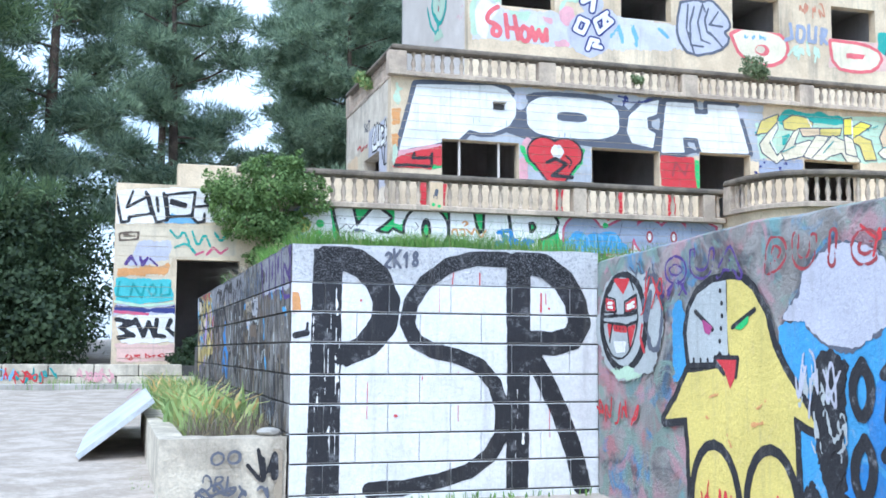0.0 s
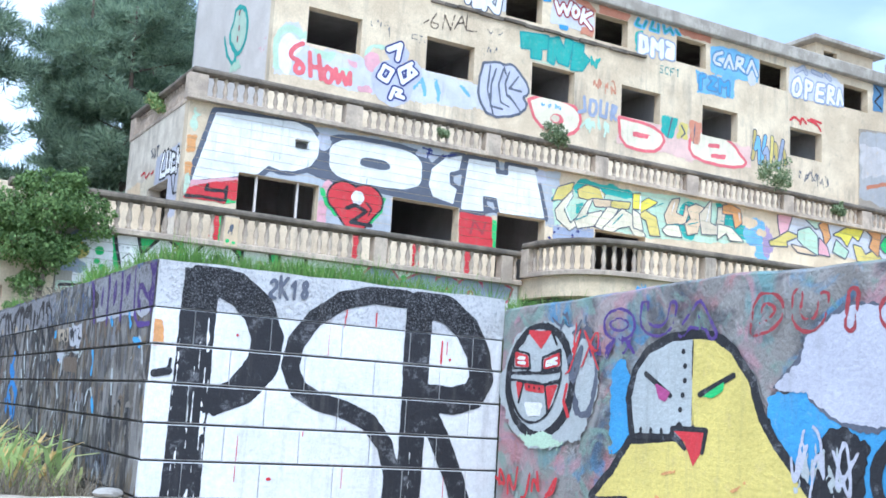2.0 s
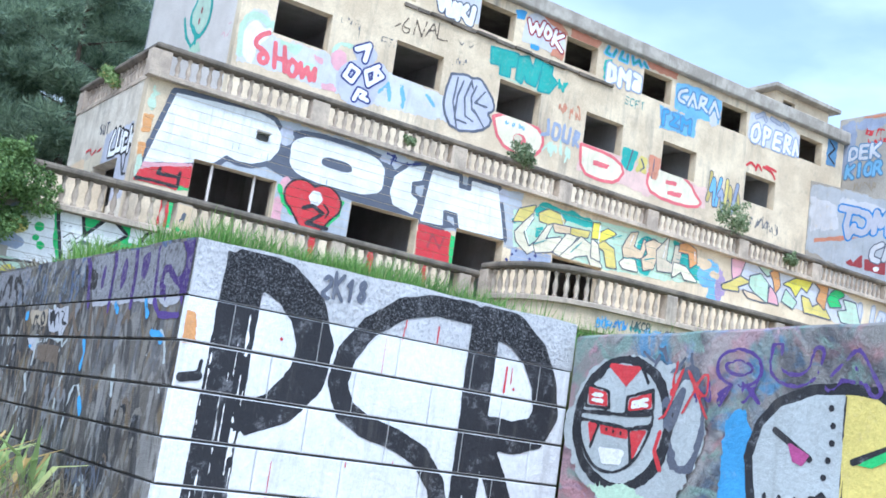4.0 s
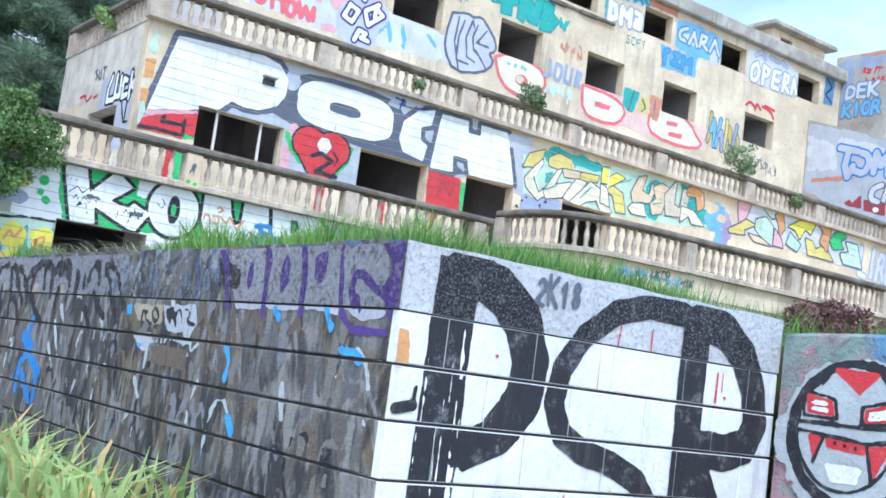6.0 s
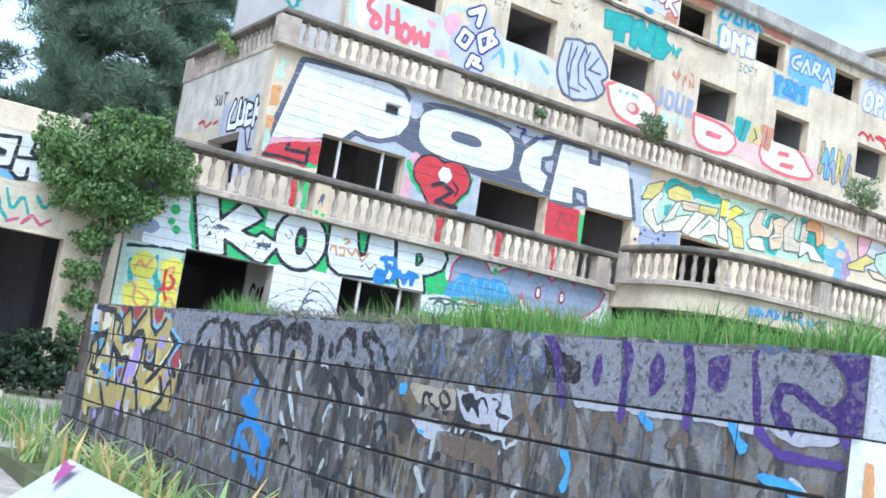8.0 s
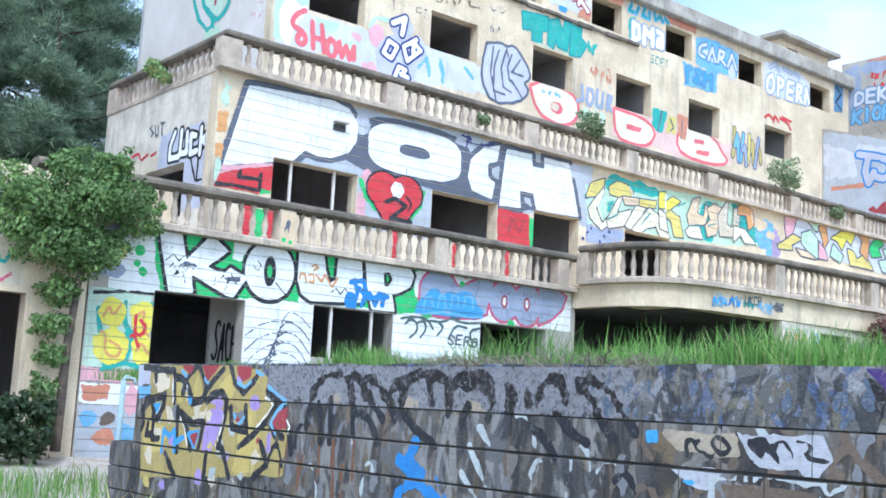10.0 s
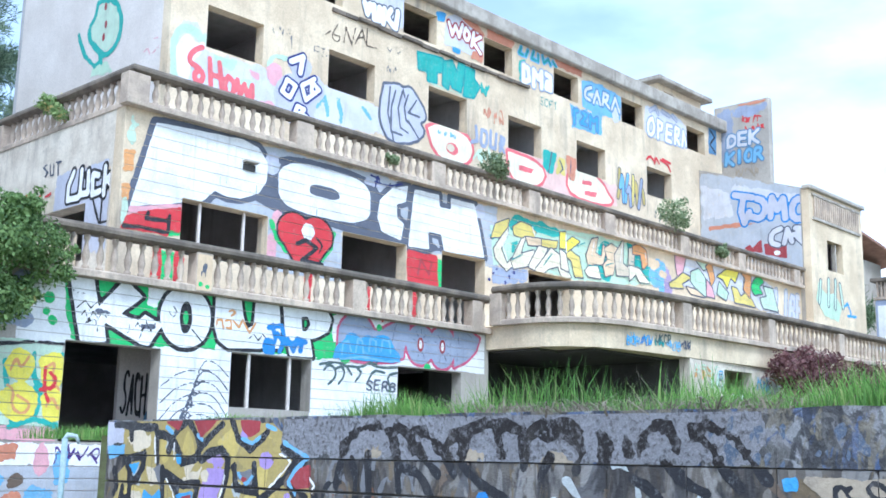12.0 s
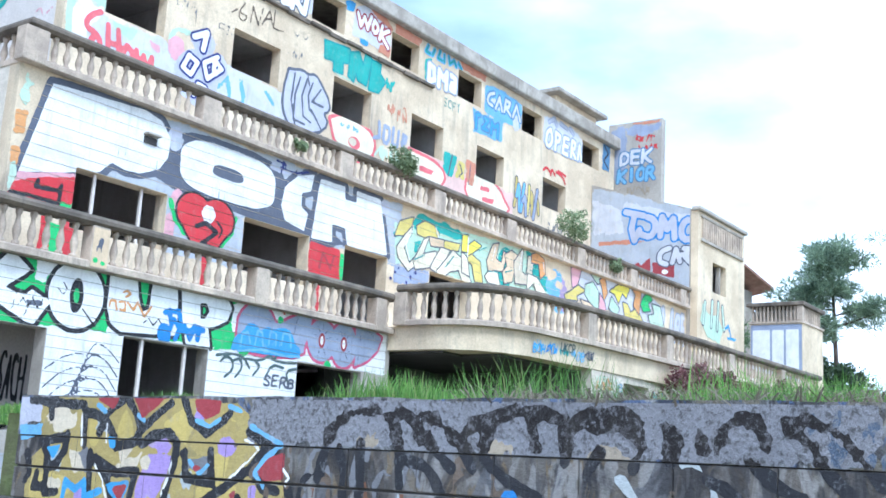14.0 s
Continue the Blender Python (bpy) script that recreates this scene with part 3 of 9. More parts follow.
def left_wing():
    f = wall_frame((0.67, 25.4, 0), (1, 0))
    t = thing("garage_wing", (0.67, 25.4, 1.2), "low side wing with a wide dark doorway under graffiti", "building")
    part("front_wall", wall_mesh(f, 3.85, 0.9, 5.5, 0.3, [(1.4, 2.85, 0.9, 3.76)]), STUCCO, t)
    part("side_wall", boxes(((0.67, 25.71, 0.9), (0.95, 33, 5.45))), ROOM, t)
    part("rear_wall", boxes(((0.96, 31, 0.9), (4.5, 31.2, 5.19))), ROOM, t)
    part("roof_slab", boxes(((0.96, 25.71, 5.2), (4.5, 33, 5.4))), ROOM, t)
    p = thing("parapet_wall", (3.4, 27.5, 5.4), "orange-brown parapet wall behind the ivy", "wall")
    part("panel", boxes(((2.2, 28.6, 5.0), (7.55, 28.9, 6.55)), bevel=0.03), STUCCO, p)
    k = thing("low_kerb_wall", (-12, 23.4, 0.8), "low painted block wall beside the road", "wall", kind="structure")
    part("core", boxes(((-30, 23.45, 0.6), (2.4, 23.8, 1.33))), MORTAR, k)
    me = bpy.data.meshes.new("kerb_block")
    bm = boxes(((0, 0, 0), (0.88, 0.36, 0.235)), bevel=0.012)
    bm.to_mesh(me)
    bm.free()
    me.materials.append(CAST)
    for j in range(2):
        for i in range(20):
            ob = new("block", me)
            ob.parent = k
            ob.matrix_parent_inverse = Matrix.Translation(k.location).inverted()
            ob.matrix_basis = Matrix.Translation((-15.4 + 0.9 * i - 0.45 * j, 23.42, 0.87 + 0.25 * j))
    s = thing("road_kerb", (-10, 22.7, 0.8), "low worn concrete kerb along the road end", "kerb", kind="structure")
    part("kerb", boxes(((-30, 22.75, 0.6), (2.2, 23.0, 0.97)), bevel=0.02), CONCRETE, s)


left_wing()


def planter():
    t = thing("planter", (1.0, 7.7, 0.4), "rough concrete planter box with weeds beside the block wall", "planter")
    part("kerb_front", rough_box((1.02, 7.72, 0.2), (1.985, 7.98, 1.0)), CAST, t)
    part("kerb_side", rough_box((1.03, 7.99, 0.2), (1.24, 12.9, 0.97), 0.1), CAST, t)
    part("soil", boxes(((1.24, 7.98, 0.3), (1.97, 17.5, 0.86))), EARTH, t)


planter()


# ---- painted lettering: flat coats a few millimetres thick, cut to the wall's courses ----
INK = {
    "black": paint_mat("paint_black", (0.03, 0.03, 0.035), 0.55, (0.4, 0.4, 0.42), 9.0),
    "dark": paint_mat("paint_slate", (0.13, 0.14, 0.18), 0.4, (0.35, 0.33, 0.32), 5.0),
    "white": paint_mat("paint_white", (0.90, 0.89, 0.87), 0.25, (0.66, 0.61, 0.54), 4.0),
    "silver": paint_mat("paint_silver", (0.48, 0.48, 0.52), 0.6, (0.2, 0.19, 0.19), 14.0),
    "red": paint_mat("paint_red", (0.62, 0.05, 0.06), 0.4, (0.5, 0.35, 0.3)),
    "pink": paint_mat("paint_pink", (0.78, 0.42, 0.46), 0.5, (0.6, 0.5, 0.42)),
    "magenta": paint_mat("paint_magenta", (0.42, 0.08, 0.24), 0.3),
    "green": paint_mat("paint_green", (0.08, 0.55, 0.16), 0.3, (0.5, 0.55, 0.45)),
    "teal": paint_mat("paint_teal", (0.05, 0.33, 0.33), 0.4, (0.45, 0.45, 0.38)),
    "mint": paint_mat("paint_mint", (0.58, 0.72, 0.56), 0.5, (0.6, 0.54, 0.44)),
    "blue": paint_mat("paint_blue", (0.06, 0.25, 0.62), 0.4, (0.3, 0.3, 0.33)),
    "sky": paint_mat("paint_sky_blue", (0.22, 0.47, 0.72), 0.5, (0.5, 0.5, 0.5)),
    "steel": paint_mat("paint_steel_blue", (0.14, 0.27, 0.44), 0.6, (0.3, 0.3, 0.3), 5.0),
    "navy": paint_mat("paint_navy", (0.05, 0.06, 0.22), 0.35),
    "purple": paint_mat("paint_purple", (0.10, 0.055, 0.24), 0.45, (0.3, 0.28, 0.3)),
    "ash": paint_mat("paint_ash", (0.50, 0.53, 0.53), 0.6, (0.42, 0.42, 0.42), 8.0),
    "lilac": paint_mat("paint_lilac", (0.56, 0.56, 0.64), 0.35, (0.4, 0.4, 0.45)),
    "yellow": paint_mat("paint_yellow", (0.74, 0.61, 0.18), 0.3, (0.6, 0.45, 0.3), 12.0),
    "khaki": paint_mat("paint_khaki", (0.36, 0.29, 0.12), 0.6, (0.3, 0.3, 0.3), 5.0),
    "ochre": paint_mat("paint_ochre", (0.60, 0.47, 0.15), 0.4),
    "orange": paint_mat("paint_orange", (0.72, 0.36, 0.14), 0.4),
    "cream": paint_mat("paint_cream", (0.84, 0.76, 0.56), 0.45, (0.62, 0.52, 0.4)),
    "peach": paint_mat("paint_peach", (0.76, 0.58, 0.38), 0.4, (0.6, 0.5, 0.4)),
    "bluegrey": paint_mat("paint_bluegrey", (0.36, 0.40, 0.52), 0.5, (0.5, 0.46, 0.4)),
    "brown": paint_mat("paint_brown", (0.16, 0.12, 0.09), 0.5, (0.25, 0.24, 0.22), 8.0),
    "black_rough": paint_mat("rough_black", (0.03, 0.03, 0.035), 0.4, (0.48, 0.48, 0.50), 12.0, 0.5, 75.0),
    "silver_rough": paint_mat("rough_silver", (0.36, 0.355, 0.38), 0.85, (0.09, 0.085, 0.085), 11.0, 0.85, 28.0),
    "purple_rough": paint_mat("rough_purple", (0.09, 0.045, 0.22), 0.5, (0.26, 0.24, 0.28), 10.0, 0.6, 30.0),
    "brown_rough": paint_mat("rough_umber", (0.035, 0.03, 0.03), 0.5, (0.26, 0.25, 0.26), 8.0, 0.6, 28.0),
    "steel_rough": paint_mat("rough_steel_blue", (0.15, 0.19, 0.27), 0.9, (0.30, 0.29, 0.28), 7.0, 0.8, 45.0),
    "lemon": paint_mat("paint_lemon", (0.85, 0.74, 0.10), 0.3, (0.6, 0.6, 0.4), 6.0),
    "gold": paint_mat("paint_old_gold", (0.46, 0.36, 0.13), 0.7, (0.30, 0.24, 0.16), 6.0),
    "sand": paint_mat("paint_sand", (0.42, 0.35, 0.26), 0.8, (0.22, 0.2, 0.18), 9.0),
    "mauve": paint_mat("paint_mauve", (0.42, 0.32, 0.50), 0.6, (0.5, 0.45, 0.38), 6.0),
    "maroon": paint_mat("paint_maroon", (0.36, 0.06, 0.07), 0.5, (0.3, 0.2, 0.2), 8.0),
    "rose": paint_mat("paint_rose", (0.62, 0.12, 0.22), 0.4, (0.6, 0.45, 0.45), 6.0),
    "azure": paint_mat("paint_azure", (0.10, 0.36, 0.68), 0.5, (0.45, 0.5, 0.55), 6.0),
    "slategreen": paint_mat("paint_slate_green", (0.10, 0.14, 0.14), 0.5, (0.5, 0.5, 0.48), 7.0),
    "jade": paint_mat("paint_jade", (0.07, 0.42, 0.36), 0.45, (0.45, 0.5, 0.42), 6.0),
    "seafoam": paint_mat("paint_seafoam", (0.55, 0.72, 0.54), 0.55, (0.62, 0.58, 0.48), 6.0),
    "washgrey": paint_mat("paint_wash_grey", (0.50, 0.52, 0.56), 0.7, (0.55, 0.5, 0.42), 4.0),
    "washblue": paint_mat("paint_wash_blue", (0.66, 0.66, 0.70), 0.7, (0.68, 0.58, 0.44), 4.0),
    "coral": paint_mat("paint_coral", (0.74, 0.16, 0.18), 0.5, (0.7, 0.5, 0.42), 6.0),
    "blush": paint_mat("paint_blush", (0.80, 0.55, 0.48), 0.6, (0.7, 0.58, 0.45), 5.0),
    "rust": paint_mat("paint_rust", (0.62, 0.26, 0.16), 0.65, (0.62, 0.5, 0.38), 5.0),
    "sandpale": paint_mat("paint_pale_sand", (0.72, 0.62, 0.46), 0.6, (0.6, 0.5, 0.4), 5.0),
    "turquoise": paint_mat("paint_turquoise", (0.12, 0.52, 0.55), 0.45, (0.5, 0.5, 0.45), 6.0),
    "taupe": paint_mat("paint_taupe", (0.21, 0.19, 0.165), 0.9, (0.12, 0.11, 0.10), 7.0),
    "umber": paint_mat("paint_umber", (0.20, 0.10, 0.06), 0.6, (0.14, 0.12, 0.11), 7.0),
    "violet": paint_mat("paint_violet", (0.42, 0.30, 0.62), 0.5, (0.5, 0.45, 0.42), 7.0),
    "grey": paint_mat("paint_grey", (0.22, 0.22, 0.235), 0.8, (0.15, 0.14, 0.14), 8.0),
}

GLYPHS = {
    "A": [[(0, 0), (0.5, 1), (1, 0)], [(0.2, 0.38), (0.8, 0.38)]],
    "B": [[(0, 0), (0, 1), (0.7, 0.96), (0.8, 0.76), (0.6, 0.55), (0, 0.53)], [(0.6, 0.55), (0.95, 0.34), (0.8, 0.06), (0, 0)]],
    "C": [[(0.95, 0.85), (0.6, 1), (0.2, 0.9), (0, 0.5), (0.2, 0.1), (0.6, 0), (0.95, 0.15)]],
    "D": [[(0, 0), (0, 1), (0.6, 0.94), (0.95, 0.6), (0.9, 0.3), (0.55, 0.04), (0, 0)]],
    "E": [[(0.9, 1), (0, 1), (0, 0), (0.9, 0)], [(0, 0.52), (0.75, 0.52)]],
    "F": [[(0.95, 1), (0, 0.95), (0.1, 0)], [(0.05, 0.5), (0.7, 0.52)]],
    "G": [[(0.95, 0.82), (0.6, 1), (0.2, 0.9), (0, 0.5), (0.2, 0.1), (0.6, 0), (0.95, 0.2), (0.95, 0.48), (0.55, 0.48)]],
    "H": [[(0, 0), (0, 1)], [(1, 0), (1, 1)], [(0, 0.5), (1, 0.5)]],
    "I": [[(0.5, 0), (0.5, 1)]],
    "K": [[(0, 0), (0, 1)], [(0.95, 1), (0.1, 0.48), (1, 0)]],
    "L": [[(0.1, 1), (0, 0.05), (0.9, 0)]],
    "M": [[(0, 0), (0.1, 1), (0.5, 0.35), (0.9, 1), (1, 0)]],
    "N": [[(0, 0), (0, 1), (1, 0), (1, 1)]],
    "O": [[(0.5, 1), (0.12, 0.85), (0, 0.5), (0.12, 0.15), (0.5, 0), (0.88, 0.15), (1, 0.5), (0.88, 0.85), (0.5, 1)]],
    "P": [[(0.05, 0), (0, 1), (0.7, 0.98), (0.95, 0.75), (0.7, 0.45), (0.05, 0.42)]],
    "R": [[(0, 0), (0, 1), (0.7, 0.96), (0.9, 0.74), (0.65, 0.5), (0, 0.48)], [(0.5, 0.48), (1, 0)]],
    "S": [[(0.95, 0.85), (0.55, 1), (0.1, 0.82), (0.2, 0.58), (0.8, 0.42), (0.9, 0.18), (0.45, 0), (0, 0.15)]],
    "T": [[(0, 1), (1, 1)], [(0.5, 1), (0.5, 0)]],
    "U": [[(0, 1), (0.02, 0.3), (0.3, 0), (0.7, 0), (0.98, 0.3), (1, 1)]],
    "V": [[(0, 1), (0.5, 0), (1, 1)]],
    "W": [[(0, 1), (0.25, 0), (0.5, 0.7), (0.75, 0), (1, 1)]],
    "Y": [[(0, 1), (0.5, 0.5), (1, 1)], [(0.5, 0.5), (0.5, 0)]],
    "Z": [[(0, 1), (1, 1), (0, 0), (1, 0)]],
    "0": [[(0.5, 1), (0.08, 0.7), (0.08, 0.3), (0.5, 0), (0.92, 0.3), (0.92, 0.7), (0.5, 1)]],
    "1": [[(0.15, 0.75), (0.55, 1), (0.5, 0)]],
    "2": [[(0.05, 0.75), (0.4, 1), (0.85, 0.8), (0.75, 0.5), (0, 0.05), (1, 0)]],
    "6": [[(0.8, 1), (0.3, 0.75), (0.05, 0.3), (0.4, 0), (0.85, 0.2), (0.7, 0.5), (0.15, 0.4)]],
    "8": [[(0.5, 0.53), (0.12, 0.75), (0.5, 1), (0.88, 0.75), (0.5, 0.53), (0.05, 0.25), (0.5, 0), (0.95, 0.25), (0.5, 0.53)]],
    "9": [[(0.85, 0.65), (0.5, 0.45), (0.1, 0.7), (0.5, 1), (0.88, 0.75), (0.75, 0.3), (0.3, 0)]],
}


def lines_field(lines):
    """Distance to a set of polylines."""
    segs = [(a, b) for pts in lines for a, b in zip(pts, pts[1:])]

    def f(U, V):
        out = np.full(U.shape, 9.0)
        for (ax, ay), (bx, by) in segs:
            dx, dy = bx - ax, by - ay
            n = dx * dx + dy * dy + 1e-12
            t = np.clip(((U - ax) * dx + (V - ay) * dy) / n, 0, 1)
            np.minimum(out, np.hypot(U - ax - t * dx, V - ay - t * dy), out=out)
        return out

    return f


def stroke(pts, width):
    d = lines_field([pts])
    return lambda U, V: d(U, V) - width / 2


def poly(pts):
    """Signed distance to a polygon."""
    d = lines_field([[*pts, pts[0]]])

    def f(U, V):
        inside = np.zeros(U.shape, bool)
        for (ax, ay), (bx, by) in zip(pts, [*pts[1:], pts[0]]):
            if ay != by:
                inside ^= ((ay > V) != (by > V)) & (U < (bx - ax) * (V - ay) / (by - ay) + ax)
        return np.where(inside, -1, 1) * d(U, V)

    return f


def ellipse(cx, cy, rx, ry):
    return lambda U, V: (np.hypot((U - cx) / rx, (V - cy) / ry) - 1) * min(rx, ry)


def rect(x0, x1, y0, y1):
    return lambda U, V: np.maximum(np.maximum(x0 - U, U - x1), np.maximum(y0 - V, V - y1))


def union(*fs):
    return lambda U, V: np.minimum.reduce([f(U, V) for f in fs])


def minus(f, *gs):
    return lambda U, V: np.maximum.reduce([f(U, V), *[-g(U, V) for g in gs]])


def grow(f, d):
    return lambda U, V: f(U, V) - d


def rough(f, amount=0.012, scale=9.0):
    """Frays the edge of a coat a little, as old spray paint is: uneven at several sizes."""

    def g(U, V):
        n = np.sin(U * scale * 0.9 + 1.7 * np.sin(V * scale * 0.7)) * np.sin(V * scale * 1.3 + 1.9 * np.sin(U * scale * 0.8 + 1.0))
        n += 0.6 * np.sin(U * scale * 3.7 + 2.3 * np.sin(V * scale * 2.9 + 0.4)) * np.sin(V * scale * 4.3 + 2.7 * np.sin(U * scale * 3.1))
        n += 0.4 * np.sin(U * scale * 9.1 + 2.9 * np.sin(V * scale * 7.7)) * np.sin(V * scale * 10.3 + 3.1 * np.sin(U * scale * 8.3))
        return f(U, V) + 0.55 * amount * n

    return g


def word(text, x0, x1, y0, y1, slant=0.0, gap=0.28, seed=0, jitter=0.08):
    """Distance to the strokes of a word that fills a box."""
    rnd = random.Random(seed * 31 + ord(text[0]))
    n = len(text)
    w = (x1 - x0) / (n + gap * (n - 1))
    lines = []
    for k, ch in enumerate(text):
        ox = x0 + k * w * (1 + gap)
        dy, sc = rnd.uniform(-jitter, jitter) * (y1 - y0), 1 + rnd.uniform(-jitter, jitter) * 1.5
        lean, tip = slant + rnd.uniform(-jitter, jitter) * 1.6, rnd.uniform(-jitter, jitter) * 1.6
        for pts in GLYPHS[ch]:
            pts = [(ox + px * w + lean * (py - 0.5) * (y1 - y0), y0 + dy + (py * sc + tip * (px - 0.5)) * (y1 - y0)) for px, py in pts]
            lines.append(smooth_line(pts, 1) if ch in "BCDGOPRSU025689" else pts)
    return lines_field(lines)


def smooth_line(pts, rounds=2):
    for _ in range(rounds):
        out = [pts[0]]
        for (ax, ay), (bx, by) in zip(pts, pts[1:]):
            out += [(0.75 * ax + 0.25 * bx, 0.75 * ay + 0.25 * by), (0.25 * ax + 0.75 * bx, 0.25 * ay + 0.75 * by)]
        pts = out + [pts[-1]]
    return pts


def scribble(seed, x0, x1, y0, y1, n=5, loops=6):
    """Joined hand strokes for a tag that cannot be read."""
    rnd = random.Random(seed)
    lines = []
    w, h = (x1 - x0) / n, y1 - y0
    for k in range(n):
        cx = x0 + (k + 0.5) * w
        pts = [(cx - w * rnd.uniform(0.2, 0.6), y0 + h * rnd.uniform(0, 1))]
        for j in range(max(2, loops - 1)):
            up = y0 + h * (rnd.uniform(0.7, 1.05) if (j + k) % 2 else rnd.uniform(-0.05, 0.35))
            pts.append((cx + w * rnd.uniform(-0.6, 0.7), up))
        lines.append(smooth_line(pts))
    return lines_field(lines)


def contour_mesh(field, m, rects, cell, lift):
    """A flat mesh, in the wall's plane, of where the field is below nought."""
    verts, faces, seen = [], [], {}

    def vert(u, v):
        key = (round(u, 4), round(v, 4))
        if key not in seen:
            seen[key] = len(verts)
            verts.append(m @ Vector((u, v, lift)))
        return seen[key]

    for x0, x1, y0, y1 in rects:
        probe = field(np.array([[(x0 + x1) / 2]]), np.array([[(y0 + y1) / 2]]))[0, 0]
        if probe > math.hypot(x1 - x0, y1 - y0) * 1.2 + 0.3:
            continue
        nx, ny = max(2, int((x1 - x0) / cell)), max(2, int((y1 - y0) / cell))
        us, vs = np.linspace(x0, x1, nx + 1), np.linspace(y0, y1, ny + 1)
        U, V = np.meshgrid(us, vs)
        F = field(U, V)
        if F.min() >= 0:
            continue
        ins = F < 0
        cnt = ins[:-1, :-1].astype(int) + ins[1:, :-1] + ins[:-1, 1:] + ins[1:, 1:]
        for j in range(ny):
            row, i = cnt[j], 0
            while i < nx:
                c = row[i]
                if c == 0:
                    i += 1
                elif c == 4:
                    e = i
                    while e < nx and row[e] == 4:
                        e += 1
                    faces.append((vert(us[i], vs[j]), vert(us[e], vs[j]), vert(us[e], vs[j + 1]), vert(us[i], vs[j + 1])))
                    i = e
                else:
                    q = [(us[i], vs[j], F[j, i]), (us[i + 1], vs[j], F[j, i + 1]), (us[i + 1], vs[j + 1], F[j + 1, i + 1]), (us[i], vs[j + 1], F[j + 1, i])]
                    out = []
                    for k in range(4):
                        a, b = q[k], q[(k + 1) % 4]
                        if a[2] < 0:
                            out.append(vert(a[0], a[1]))
                        if (a[2] < 0) != (b[2] < 0):
                            t = a[2] / (a[2] - b[2])
                            out.append(vert(a[0] + t * (b[0] - a[0]), a[1] + t * (b[1] - a[1])))
                    out = list(dict.fromkeys(out))
                    if len(out) > 2:
                        faces.append(tuple(out))
                    i += 1
    if not faces:
        return None
    me = bpy.data.meshes.new("painted_shape")
    me.from_pydata(verts, [], faces)
    return me


def patches(field, rects, cell):
    """Boxes round the separate patches of a painted shape, so that each becomes a part."""
    x0, x1, z0, z1 = min(r[0] for r in rects), max(r[1] for r in rects), min(r[2] for r in rects), max(r[3] for r in rects)
    U, V = np.meshgrid(np.arange(x0, x1 + cell, cell), np.arange(z0, z1 + cell, cell))
    inside = field(U, V) < cell * 0.5
    rows, cols = inside.shape
    seen, found = set(), []
    for j, i in zip(*np.nonzero(inside)):
        if (j, i) in seen:
            continue
        seen.add((j, i))
        todo, lo, hi = [(j, i)], [j, i], [j, i]
        while todo:
            q, p = todo.pop()
            lo, hi = [min(lo[0], q), min(lo[1], p)], [max(hi[0], q), max(hi[1], p)]
            for s in (-1, 0, 1):
                for r in (-1, 0, 1):
                    n = (q + s, p + r)
                    if 0 <= n[0] < rows and 0 <= n[1] < cols and inside[n] and n not in seen:
                        seen.add(n)
                        todo.append(n)
        found.append((x0 + (lo[1] - 1) * cell, x0 + (hi[1] + 1) * cell, z0 + (lo[0] - 1) * cell, z0 + (hi[0] + 1) * cell))
    merged = True
    while merged:
        merged = False
        for i in range(len(found)):
            for j in range(i + 1, len(found)):
                a, b = found[i], found[j]
                if a[0] < b[1] and b[0] < a[1] and a[2] < b[3] and b[2] < a[3]:
                    found[i] = (min(a[0], b[0]), max(a[1], b[1]), min(a[2], b[2]), max(a[3], b[3]))
                    found.pop(j)
                    merged = True
                    break
            if merged:
                break
    return found if len(found) <= 12 else [(x0, x1, z0, z1)]


